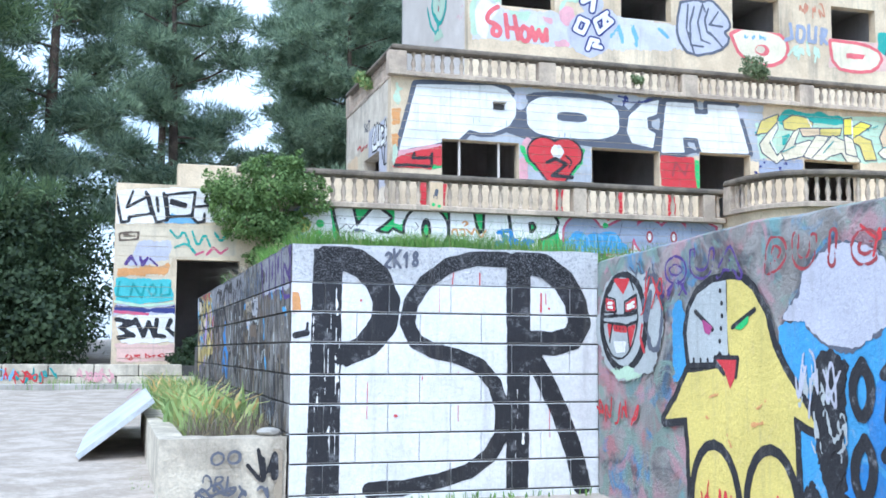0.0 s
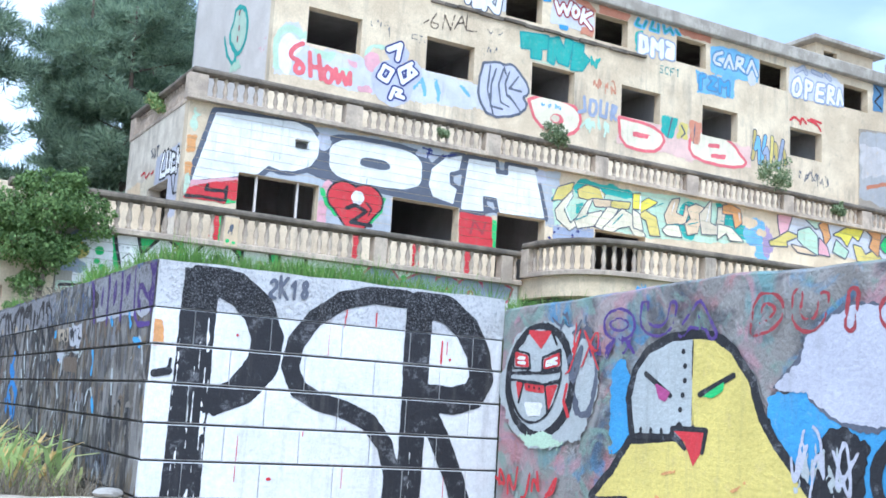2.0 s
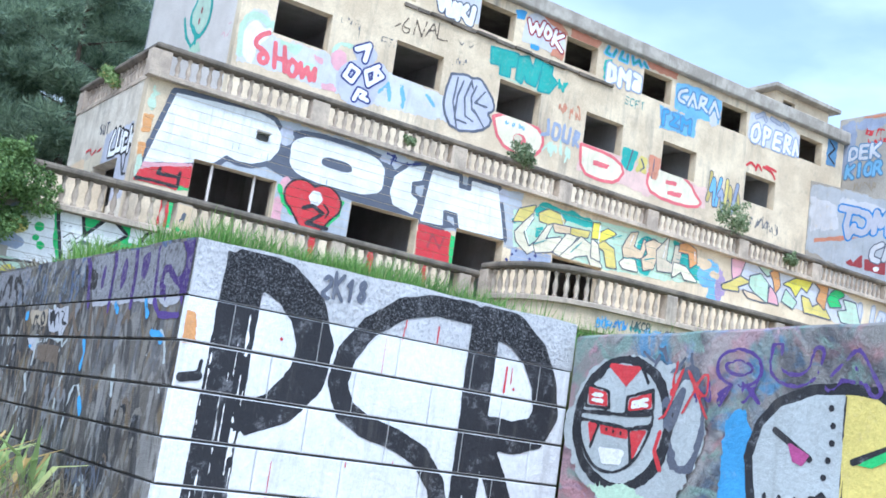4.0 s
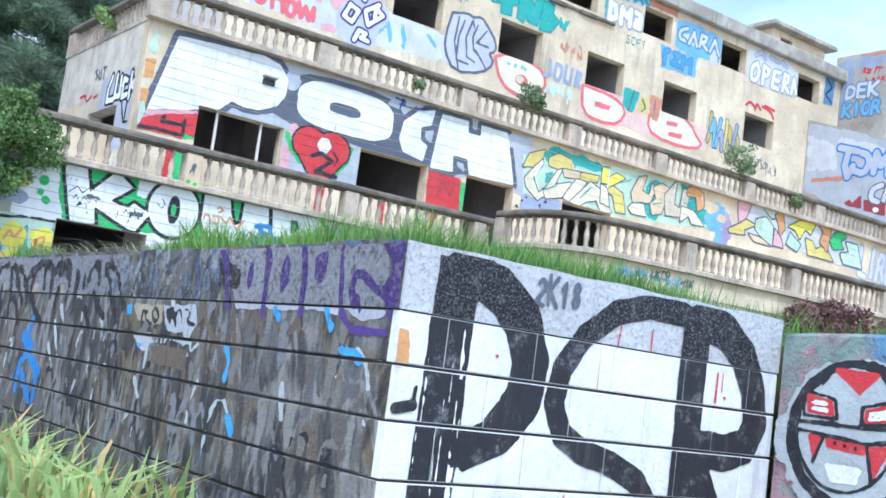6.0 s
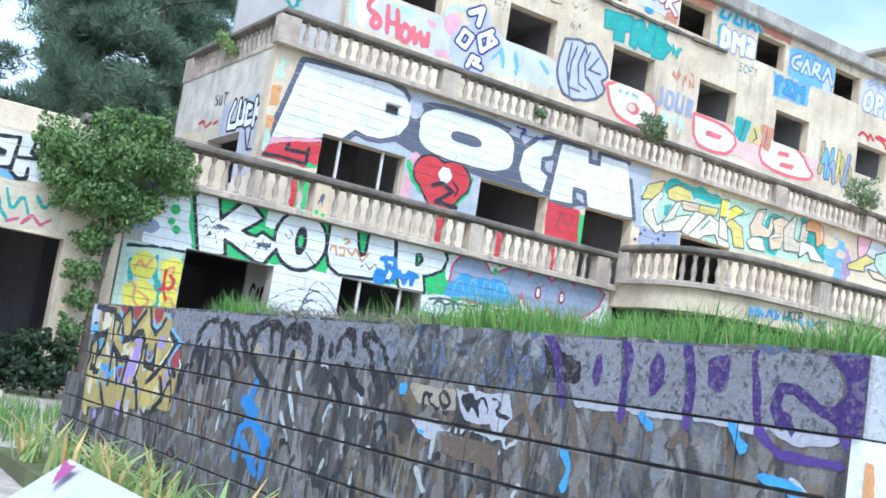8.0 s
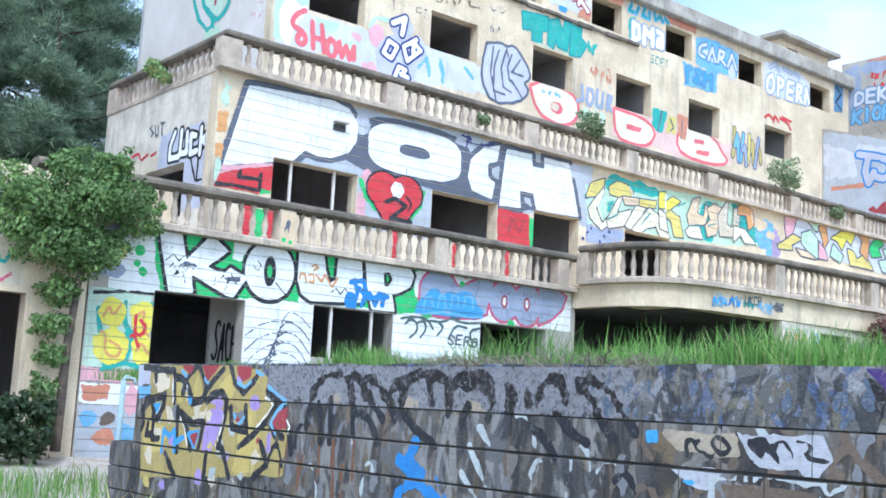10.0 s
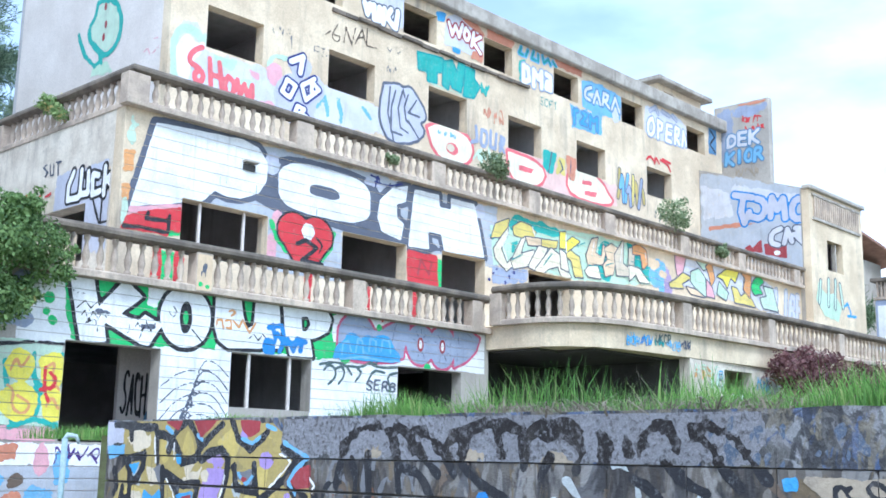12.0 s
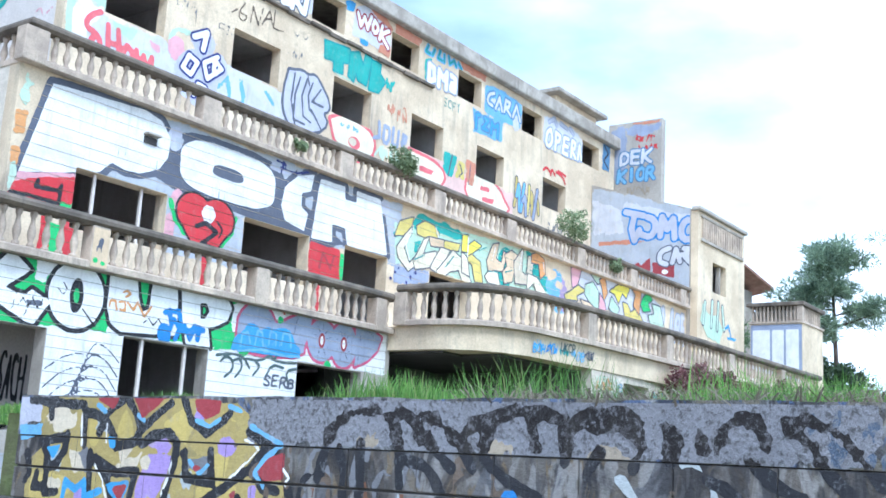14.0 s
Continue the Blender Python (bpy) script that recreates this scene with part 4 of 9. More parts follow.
class Canvas:
    """A wall that takes paint: each coat lies a little over the last."""

    def __init__(self, m, parent, rects, cell, step=0.002, x0=0.0, cuts=(), first=0.002):
        self.m, self.parent, self.rects, self.cell, self.step, self.lift = m @ Matrix.Translation((-x0, 0, 0)), parent, rects, cell, step, first
        self.count = 0
        self.cuts = [rect(a - 0.01, b + 0.01, c - 0.01, d + 0.01) for a, b, c, d in cuts]

    def coat(self, name, field, ink, label="", level=None, box=None):
        if self.cuts:
            field = minus(field, *self.cuts)
        rects = self.rects
        if box:
            rects = [(max(a, box[0]), min(b, box[1]), max(c, box[2]), min(d, box[3])) for a, b, c, d in rects]
            rects = [r for r in rects if r[1] - r[0] > 0.005 and r[3] - r[2] > 0.005]
        self.count += 1
        lift = self.lift + self.step * ((level if level is not None else 0) + 0.004 * self.count)
        for a, b, c, d in patches(field, rects, self.cell * 2):
            near = [(max(p, a), min(q, b), max(r, c), min(s, d)) for p, q, r, s in rects]
            me = contour_mesh(field, self.m, [n for n in near if n[1] - n[0] > 0.004 and n[3] - n[2] > 0.004], self.cell, lift)
            if me:
                part(name, me, INK[ink], self.parent, label)

    def letters(self, text, x0, x1, y0, y1, fill, line="", weight=0.1, edge=0.05, level=1, slant=0.0, seed=0, label="", gap=0.28, halo=""):
        """A sprayed word, each letter a painted part of its own."""
        pad = weight + edge + 0.12
        box = (x0 - pad - 0.3, x1 + pad + 0.3, y0 - pad, y1 + pad)
        n = len(text)
        w = (x1 - x0) / (n + gap * (n - 1))
        for k, ch in enumerate(text):
            a = x0 + k * w * (1 + gap)
            d = word(ch, a, a + w, y0, y1, slant, 0, seed * 7 + k, 0.05)
            if line:
                self.coat("letter_outline", rough(grow(d, weight / 2 + edge)), line, level=level + 0.06 * k, box=box)
            self.coat("letter", rough(grow(d, weight / 2), 0.006), fill, label or "sprayed letter " + ch, level=level + 0.06 * k + 0.03, box=box)

    def tag(self, seed, x0, x1, y0, y1, ink, weight=0.03, level=2, n=5, loops=5):
        d = scribble(seed, x0, x1, y0, y1, n, loops)
        self.coat("scrawl", grow(d, weight / 2), ink, level=level, box=(x0 - 0.1, x1 + 0.1, y0 - 0.1, y1 + 0.1))

    def piece(self, seed, x0, x1, y0, y1, fills, line, n=5, weight=0.22, edge=0.05, level=1, back=""):
        """A wild-style piece: overlapping bent bars in several colours with outlines."""
        rnd = random.Random(seed)
        if back:
            blobs = [ellipse(x0 + (x1 - x0) * (k + 0.5) / (n + 1), (y0 + y1) / 2 + rnd.uniform(-0.1, 0.1), (x1 - x0) / n * 0.8, (y1 - y0) * rnd.uniform(0.45, 0.6)) for k in range(n + 1)]
            self.coat("backing_coat", rough(union(*blobs), 0.03, 5), back, level=level - 0.6)
        h, w = y1 - y0, (x1 - x0) / n
        groups = [[] for _ in fills]
        for k in range(n):
            cx = x0 + (k + 0.5) * w
            a = [(cx - w * 0.35 + rnd.uniform(-0.1, 0.1) * w, y0 + h * rnd.uniform(0, 0.15)), (cx - w * 0.2, y0 + h * rnd.uniform(0.4, 0.6)), (cx - w * rnd.uniform(-0.1, 0.3), y1 - h * rnd.uniform(0, 0.12))]
            b = [(cx - w * 0.1, y0 + h * rnd.uniform(0.35, 0.8)), (cx + w * 0.25, y0 + h * rnd.uniform(0.5, 0.95)), (cx + w * 0.4, y0 + h * rnd.uniform(0.0, 0.25))]
            groups[k % len(fills)].append(a)
            groups[(k + 1 + rnd.randrange(2)) % len(fills)].append(b)
        k = 0
        for g, ink in zip(groups, fills):
            for bar in g:
                d = lines_field([smooth_line(bar, 1)])
                self.coat("piece_outline", rough(grow(d, weight / 2 + edge), 0.01), line, level=level + k * 0.1)
                self.coat("piece_bar", rough(grow(d, weight / 2), 0.008), ink, level=level + k * 0.1 + 0.05)
                k += 1


def strips(x0, x1, z0, z1, h=0.2, gap=0.012):
    n = int(round((z1 - z0) / h))
    return [(x0, x1, z0 + k * (z1 - z0) / n + gap / 2, z0 + (k + 1) * (z1 - z0) / n - gap / 2) for k in range(n)]


def arc(cx, cy, rx, ry, a0, a1, n=10):
    return [(cx + rx * math.cos(radians(a0 + (a1 - a0) * k / n)), cy + ry * math.sin(radians(a0 + (a1 - a0) * k / n))) for k in range(n + 1)]


def paint_psr():
    rows = [(a, b, c + 0.004, d - 0.004) for a, b, c, d in courses(2.6)]
    c = Canvas(PSR_F, psr_wall, rows, 0.014, 0.0012, first=0.0015)
    top = Canvas(PSR_F, psr_wall, [(0.0, 2.6, 2.202, 2.485)], 0.014, 0.0012, first=0.006)
    p_stem = poly([(0.165, 2.46), (0.395, 2.46), (0.39, 0.53), (0.13, 0.53)])
    p_bowl = stroke([(0.3, 2.40), (0.52, 2.36), (0.68, 2.24), (0.76, 2.06), (0.74, 1.88), (0.62, 1.73), (0.4, 1.64)], 0.22)
    hole = poly([(0.395, 2.30), (0.5, 2.25), (0.59, 2.16), (0.63, 2.02), (0.6, 1.87), (0.51, 1.76), (0.395, 1.71)])
    letter_p = minus(union(p_stem, minus(p_bowl, hole)), rect(0.394, 0.42, 0.5, 1.56))
    letter_s = stroke([(1.77, 2.42), (1.5, 2.42), (1.28, 2.36), (1.08, 2.22), (0.96, 2.05), (0.93, 1.88), (1.0, 1.74), (1.14, 1.67), (1.36, 1.62), (1.55, 1.54), (1.67, 1.4), (1.74, 1.2), (1.73, 0.98), (1.63, 0.82), (1.45, 0.70), (1.2, 0.63), (0.9, 0.585), (0.64, 0.575)], 0.125)
    r_stem = poly([(1.77, 2.47), (1.99, 2.45), (1.975, 1.2), (1.965, 0.55), (1.77, 0.55), (1.78, 1.5)])
    r_bowl = stroke([(1.9, 2.40), (2.1, 2.38), (2.28, 2.26), (2.39, 2.08), (2.43, 1.9), (2.36, 1.78), (2.2, 1.73), (1.95, 1.74)], 0.20)
    r_hole = poly([(1.99, 2.24), (2.1, 2.2), (2.2, 2.12), (2.27, 2.0), (2.285, 1.9), (2.22, 1.87), (2.0, 1.90)])
    r_leg = stroke([(1.98, 1.66), (2.1, 1.46), (2.24, 1.18), (2.36, 0.86), (2.44, 0.56)], 0.16)
    letter_r = minus(union(r_stem, r_bowl, r_leg), r_hole)
    for k, ink in ((c, "black"), (top, "black_rough")):
        k.coat("letter_p", rough(letter_p, 0.006, 20), ink, "black sprayed letter P", 1)
        k.coat("letter_s", rough(letter_s, 0.006, 20), ink, "black sprayed letter S", 2)
        k.coat("letter_r", rough(letter_r, 0.006, 20), ink, "black sprayed letter R", 3)
        d = word("2K18", 0.74, 1.02, 2.33, 2.46, 0.1, 0.35)
        k.coat("lettering", grow(d, 0.011), "dark", "small sprayed 2K18", 4)
    c.coat("orange_patch", rough(poly([(0.0, 2.12), (0.06, 2.12), (0.07, 1.99), (0.11, 1.95), (0.0, 1.95)]), 0.01, 30), "orange", "", 1)
    c.coat("hook_mark", union(stroke([(0.03, 1.78), (0.12, 1.8)], 0.05), stroke([(0.12, 1.8), (0.125, 1.88)], 0.02)), "black", "", 4)
    rnd = random.Random(3)
    drips = [stroke([(x, z), (x + rnd.uniform(-0.005, 0.005), z - l)], w) for x, z, l, w in [(1.31, 2.3, 0.12, 0.014), (1.54, 2.3, 0.10, 0.01), (1.2, 2.22, 0.25, 0.006), (2.08, 2.15, 0.16, 0.013), (2.12, 2.15, 0.1, 0.01), (2.06, 2.05, 0.35, 0.006), (0.61, 1.42, 0.3, 0.006), (0.86, 1.66, 0.16, 0.005), (1.02, 1.6, 0.12, 0.012), (1.06, 1.6, 0.17, 0.008), (1.26, 1.6, 0.2, 0.005), (1.36, 1.5, 0.4, 0.005), (2.15, 1.2, 0.25, 0.006), (1.48, 1.4, 0.08, 0.012)]]
    spots = [ellipse(0.55, 2.06, 0.012, 0.012), ellipse(0.84, 1.15, 0.02, 0.012), ellipse(2.15, 2.02, 0.012, 0.012)]
    for k in (c, top):
        k.coat("red_drip", union(*drips, *spots), "red", "thin red paint drips", 5)
    runs = [stroke([(x, z), (x, z - l)], 0.006) for x, z, l in [(rnd.uniform(0.16, 0.38), rnd.uniform(1.0, 2.18), rnd.uniform(0.08, 0.3)) for _ in range(34)] + [(rnd.uniform(0.15, 0.24), rnd.uniform(0.9, 2.15), rnd.uniform(0.06, 0.2)) for _ in range(5)] + [(1.9 + rnd.uniform(-0.1, 0.06), rnd.uniform(0.8, 1.6), rnd.uniform(0.1, 0.3)) for _ in range(8)]]
    c.coat("pale_run", rough(union(*runs), 0.004, 30), "white", "", 4.5)


def paint_wing():
    rows = [(a, b, c + 0.004, d - 0.004) for a, b, c, d in stepped(courses(WING_LEN), STEP_U)]
    cap = [(STEP_U, WING_LEN, 2.202, 2.485)]
    c = Canvas(WING_F, wing_wall, rows, 0.025, 0.0012, first=0.0015)
    top = Canvas(WING_F, wing_wall, cap, 0.02, 0.0012, first=0.006)
    rnd = random.Random(11)
    for k, line in ((c, "black"), (top, "black_rough")):
        # the coloured piece at the far end
        k.coat("backing_coat", rough(poly([(0.786, 2.499), (2.252, 2.491), (2.920, 2.466), (3.088, 2.366), (3.260, 2.192), (3.386, 1.954), (3.419, 1.880), (3.378, 1.613), (0.781, 1.406), (0.710, 1.985), (0.868, 2.117)]), 0.02, 9), "gold", "old gold graffiti letters lined in black", 0.3)
        k.coat("pale_coat", rough(union(poly([(0.522, 2.498), (0.800, 2.499), (0.830, 2.294), (0.573, 2.272)]), poly([(3.354, 2.434), (3.544, 2.461), (3.541, 2.270), (3.400, 2.249)])), 0.03, 9), "lilac", "", 0.35)
        k.coat("sky_patch", rough(poly([(0.573, 2.272), (0.858, 2.294), (0.866, 2.193), (0.598, 2.160)]), 0.02, 9), "sky", "", 0.4)
        k.coat("yellow_fill", rough(union(*[poly(q) for q in ([(1.813, 2.416), (1.912, 2.307), (1.922, 2.181), (1.785, 2.185), (1.737, 2.243)], [(2.223, 2.305), (2.431, 2.446), (2.540, 2.282), (2.474, 2.167), (2.361, 2.240)], [(2.752, 2.139), (2.921, 2.145), (2.856, 1.963), (2.750, 1.928)], [(0.771, 1.937), (1.226, 1.924), (1.212, 1.660), (0.798, 1.655)], [(1.407, 2.358), (1.530, 2.332), (1.527, 2.138), (1.450, 2.135)], [(2.622, 1.915), (2.991, 1.926), (2.931, 1.613), (2.562, 1.584)])]), 0.02, 10), "ochre", "", 0.5)
        k.coat("sand_fill", rough(union(poly([(1.512, 2.081), (1.728, 2.018), (2.031, 2.107), (2.014, 1.998), (1.717, 1.939)]), ellipse(1.073, 2.340, 0.2, 0.1), poly([(1.234, 2.087), (1.392, 2.093), (1.484, 1.956), (1.278, 1.934)]), poly([(0.958, 1.891), (1.167, 1.880), (1.150, 1.798), (1.006, 1.799)])), 0.03, 12), "sandpale", "", 0.6)
        k.coat("lilac_fill", rough(union(poly([(2.090, 2.109), (2.371, 2.104), (2.295, 1.928), (2.155, 1.721), (1.979, 1.710), (2.021, 1.953)]), poly([(2.095, 2.155), (2.132, 2.214), (2.247, 2.229), (2.327, 2.163), (2.311, 2.117)]), ellipse(2.864, 2.180, 0.09, 0.06), poly([(3.093, 1.932), (3.153, 1.935), (3.172, 1.786), (3.092, 1.781)])), 0.02, 12), "violet", "", 0.7)
        k.coat("slate_fill", rough(union(poly([(2.497, 2.086), (2.713, 2.109), (2.734, 1.964), (2.527, 1.961)]), poly([(1.327, 2.091), (1.424, 2.134), (1.497, 1.956), (1.422, 1.941)])), 0.02, 12), "grey", "", 0.65)
        bars = [[(0.690, 2.473), (0.953, 2.449), (1.327, 2.431)], [(0.942, 2.466), (0.962, 2.339)], [(1.347, 2.427), (1.385, 2.133)], [(1.403, 2.379), (1.607, 2.333), (1.547, 2.239)], [(1.581, 2.333), (1.681, 2.415), (1.782, 2.484)], [(1.846, 2.472), (1.953, 2.355), (2.001, 2.285)], [(1.622, 2.321), (1.717, 2.215), (1.743, 2.144), (1.947, 2.174), (2.005, 2.262), (2.122, 2.350), (2.288, 2.445)], [(2.022, 2.161), (2.130, 2.226), (2.290, 2.253), (2.380, 2.187), (2.381, 2.112), (2.340, 1.937), (2.284, 1.785)],
                [(2.426, 2.484), (2.504, 2.341), (2.659, 2.262), (2.819, 2.347), (2.876, 2.399)], [(3.068, 2.279), (3.251, 2.185), (3.088, 2.044), (2.888, 1.921), (2.639, 1.799)], [(0.855, 2.176), (0.962, 2.070), (0.956, 1.970), (1.064, 1.982), (1.163, 2.102), (1.180, 2.218)], [(0.875, 2.151), (1.170, 2.201)], [(1.531, 2.050), (1.686, 1.906), (1.779, 1.736)], [(1.531, 2.050), (1.789, 1.957), (1.992, 1.982), (1.925, 1.744)], [(2.720, 2.138), (2.759, 1.936), (2.505, 1.960), (2.469, 2.122)], [(3.111, 2.024), (3.234, 1.925), (3.342, 1.917)], [(0.706, 2.069), (0.767, 1.924), (0.716, 1.859)], [(0.852, 1.928), (0.832, 1.823), (0.945, 1.820)], [(0.973, 1.954), (0.966, 1.788), (1.116, 1.796)], [(1.458, 2.095), (1.508, 1.699)], [(3.420, 1.990), (3.475, 1.806)], [(3.000, 1.863), (3.123, 1.696), (2.935, 1.578)], [(2.085, 1.717), (2.062, 1.508)], [(1.278, 1.665), (1.515, 1.465)], [(2.366, 1.772), (2.513, 1.544)]]
        dabs = random.Random(23)
        for ink in ("ochre", "sandpale", "khaki", "violet", "ash"):
            k.coat("faded_dab", rough(union(*[ellipse(dabs.uniform(0.85, 3.0), dabs.uniform(1.3, 2.45), dabs.uniform(0.03, 0.09), dabs.uniform(0.03, 0.08)) for _ in range(6)]), 0.06, 13), ink, "", 0.8)
        k.coat("black_line", rough(grow(lines_field(bars), 0.034), 0.014, 13), line, "", 1.0)
        k.coat("blue_fill", rough(union(*[poly(q) for q in ([(0.940, 2.111), (1.126, 2.150), (1.035, 2.023)], [(1.656, 2.206), (1.731, 2.208), (1.747, 2.121), (1.670, 2.126)], [(1.665, 1.881), (1.942, 1.926), (1.856, 1.721)])], *[stroke(q, 0.05) for q in ([(1.195, 1.680), (1.207, 1.882), (1.339, 1.825), (1.431, 1.893), (1.457, 1.696)], [(1.456, 1.767), (1.623, 1.832)])]), 0.012, 16), "azure", "", 1.3)
        k.coat("sky_edge", rough(grow(lines_field([[(3.085, 2.308), (3.357, 2.202), (3.220, 2.113), (3.132, 2.018), (3.232, 1.939)], [(2.559, 2.342), (2.686, 2.300), (2.786, 2.353)], [(1.951, 2.367), (2.030, 2.325)], [(2.521, 2.076), (2.622, 1.988), (2.710, 2.057)], [(1.497, 2.437), (1.598, 2.381)], [(2.860, 2.436), (2.980, 2.408)]]), 0.016), 0.01, 16), "sky", "", 1.35)
        k.coat("red_fill", rough(union(*[poly(q) for q in ([(1.435, 2.486), (1.744, 2.488), (1.684, 2.399), (1.560, 2.446)], [(1.893, 2.489), (2.252, 2.491), (2.004, 2.340)], [(2.516, 2.485), (2.790, 2.479), (2.781, 2.390), (2.646, 2.351), (2.550, 2.402)], [(3.156, 2.026), (3.231, 2.107), (3.391, 2.161), (3.392, 1.989), (3.228, 1.967)], [(1.744, 1.862), (1.911, 1.893), (1.850, 1.751)], [(2.547, 2.051), (2.658, 2.041), (2.589, 1.994)], [(2.904, 1.886), (2.994, 1.905), (2.963, 1.833)])]), 0.008, 14), "maroon", "", 1.5)
        k.coat("white_edge", rough(grow(lines_field([[(2.360, 2.096), (2.317, 1.936), (2.250, 1.783)], [(3.034, 2.228), (3.173, 2.175), (2.979, 2.018), (2.903, 1.965)], [(1.324, 2.378), (1.357, 2.140)], [(1.626, 2.301), (1.639, 2.161)], [(1.953, 2.210), (1.951, 2.151)], [(3.384, 2.057), (3.438, 2.004), (3.410, 1.955)], [(1.524, 2.017), (1.635, 1.903), (1.714, 1.751)]]), 0.01), 0.006, 18), "white", "", 1.7)
    c.tag(301, 0.05, 0.3, 1.6, 2.15, "purple", 0.014, 2, 2, 6)
    # silver throw-up with black curves in the middle
    humps = [[(3.672, 2.002), (3.710, 2.172), (3.767, 2.323), (3.894, 2.406), (4.068, 2.429), (4.198, 2.398), (4.268, 2.321), (4.306, 2.001)], [(4.198, 2.398), (4.330, 2.426), (4.416, 2.372), (4.439, 2.273)], [(4.438, 2.405), (4.552, 2.375), (4.650, 2.311), (4.772, 2.209)], [(3.827, 2.176), (3.881, 2.078), (3.880, 1.907)], [(4.000, 2.215), (4.011, 1.915)], [(4.310, 2.154), (4.507, 2.118), (4.605, 1.949)], [(4.801, 2.106), (4.717, 2.231), (4.763, 2.344), (4.910, 2.409), (5.126, 2.436), (5.342, 2.416), (5.380, 2.311), (5.379, 2.171)], [(4.921, 2.342), (4.847, 2.211), (4.964, 2.095), (5.259, 1.963)], [(5.162, 2.416), (5.212, 2.247)], [(5.394, 2.317), (5.471, 2.400), (5.632, 2.440), (5.791, 2.411), (5.816, 2.272), (5.766, 2.154)], [(5.538, 2.344), (5.666, 2.381), (5.768, 2.321)], [(5.581, 2.236), (5.507, 2.114)], [(6.203, 2.252), (6.241, 2.365), (6.319, 2.418), (6.429, 2.391), (6.445, 2.261)], [(6.375, 2.211), (6.487, 2.108), (6.622, 2.055)], [(6.536, 2.408), (6.639, 2.318), (6.744, 2.171), (6.824, 2.092)], [(6.640, 2.410), (6.772, 2.372), (6.892, 2.227), (6.976, 2.134)], [(6.153, 2.123), (6.265, 2.076), (6.375, 1.954)], [(4.494, 2.294), (4.548, 2.201), (4.664, 2.112)]]
    extra = [[(7.840, 2.236), (8.032, 2.112), (8.213, 1.995)], [(8.194, 2.217), (8.293, 2.064), (8.421, 1.979)], [(8.703, 2.283), (8.859, 2.157), (8.959, 2.048)], [(8.934, 2.291), (9.079, 2.169), (9.162, 2.062)], [(9.307, 2.291), (9.286, 2.180)], [(8.623, 2.144), (8.695, 1.911)], [(6.922, 2.202), (7.102, 1.989)]]
    humps = [smooth_line(q, 1) for q in humps]
    mass = union(*[poly(smooth_line([*q, q[0]], 1)) for q in ([(5.902, 2.391), (6.004, 2.415), (6.052, 2.307), (6.019, 2.165), (5.918, 2.171), (5.952, 2.276)], [(6.098, 2.373), (6.162, 2.337), (6.157, 2.240), (6.111, 2.254)], [(6.692, 2.406), (6.792, 2.398), (6.816, 2.316), (6.731, 2.336)], [(6.402, 2.207), (6.508, 2.191), (6.482, 2.108), (6.412, 2.120)], [(5.369, 2.419), (5.403, 2.419), (5.417, 2.231), (5.384, 2.229)])])
    top.coat("silver_fill", rough(rect(3.05, 6.95, 2.2, 2.5), 0.05, 11), "silver_rough", "", 0.6)
    top.coat("tan_fill", rough(union(*[ellipse(*q, 0.1, 0.05) for q in ([(3.999, 2.232)][0], [(4.921, 2.214)][0], [(5.608, 2.195)][0], [(5.919, 2.111)][0])]), 0.05, 12), "sand", "", 0.8)
    wash = []
    for _ in range(60):
        x, z = rnd.uniform(6.6, 8.4), rnd.uniform(2.24, 2.46)
        wash.append([(x, z), (x + rnd.uniform(-0.03, 0.03), z - rnd.uniform(0.04, 0.14))])
    top.coat("blue_wash", rough(grow(lines_field(wash), 0.008), 0.024, 26), "steel_rough", "", 0.9)
    top.coat("dark_mass", rough(mass, 0.04, 14), "brown_rough", "", 1.2)
    top.coat("curved_line", rough(grow(lines_field(humps), 0.032), 0.035, 16), "brown_rough", "dark curved spray lines on silver", 1.5)
    c.coat("dark_mass", rough(mass, 0.03, 14), "black", "", 1.2)
    c.coat("curved_line", rough(grow(lines_field(humps), 0.032), 0.014, 16), "black", "", 1.5)
    c.coat("thin_line", rough(grow(lines_field(extra), 0.02), 0.014, 16), "brown", "", 1.3)
    groups = {"taupe": [], "grey": [], "brown": [], "black": [], "ash": []}
    for _ in range(110):
        x, z = rnd.uniform(3.0, 9.9), rnd.uniform(0.8, 2.15)
        w, h = rnd.uniform(0.05, 0.16), rnd.uniform(0.12, 0.36)
        a0 = rnd.uniform(-20, 80)
        line = [(x + w * math.cos(radians(a)), z + h * math.sin(radians(a))) for a in np.linspace(a0, a0 + rnd.uniform(90, 210), 8)]
        ink = rnd.choice(("taupe", "taupe", "grey", "brown", "brown", "black", "ash"))
        groups[ink].append(line)
    for j, (ink, lines) in enumerate(groups.items()):
        c.coat("old_line", rough(grow(lines_field(lines), 0.015 if ink != "ash" else 0.008), 0.028, 18), ink, "", 0.9 + 0.08 * j)
    fills = [[(x, z), (x + rnd.uniform(-0.02, 0.02), z - rnd.uniform(0.1, 0.22))] for x, z in [(rnd.uniform(3.1, 9.8), rnd.uniform(0.9, 2.1)) for _ in range(46)]]
    c.coat("taupe_fill", rough(grow(lines_field(fills[:26]), 0.03), 0.05, 15), "taupe", "", 0.7)
    c.coat("grey_fill", rough(grow(lines_field(fills[26:]), 0.03), 0.05, 15), "grey", "", 0.75)
    c.coat("rust_run", rough(grow(lines_field([[(x, z), (x + 0.01, z - rnd.uniform(0.2, 0.5))] for x, z in [(rnd.uniform(3.3, 4.6), rnd.uniform(1.4, 2.1)) for _ in range(16)]]), 0.014), 0.02, 14), "umber", "", 1.1)
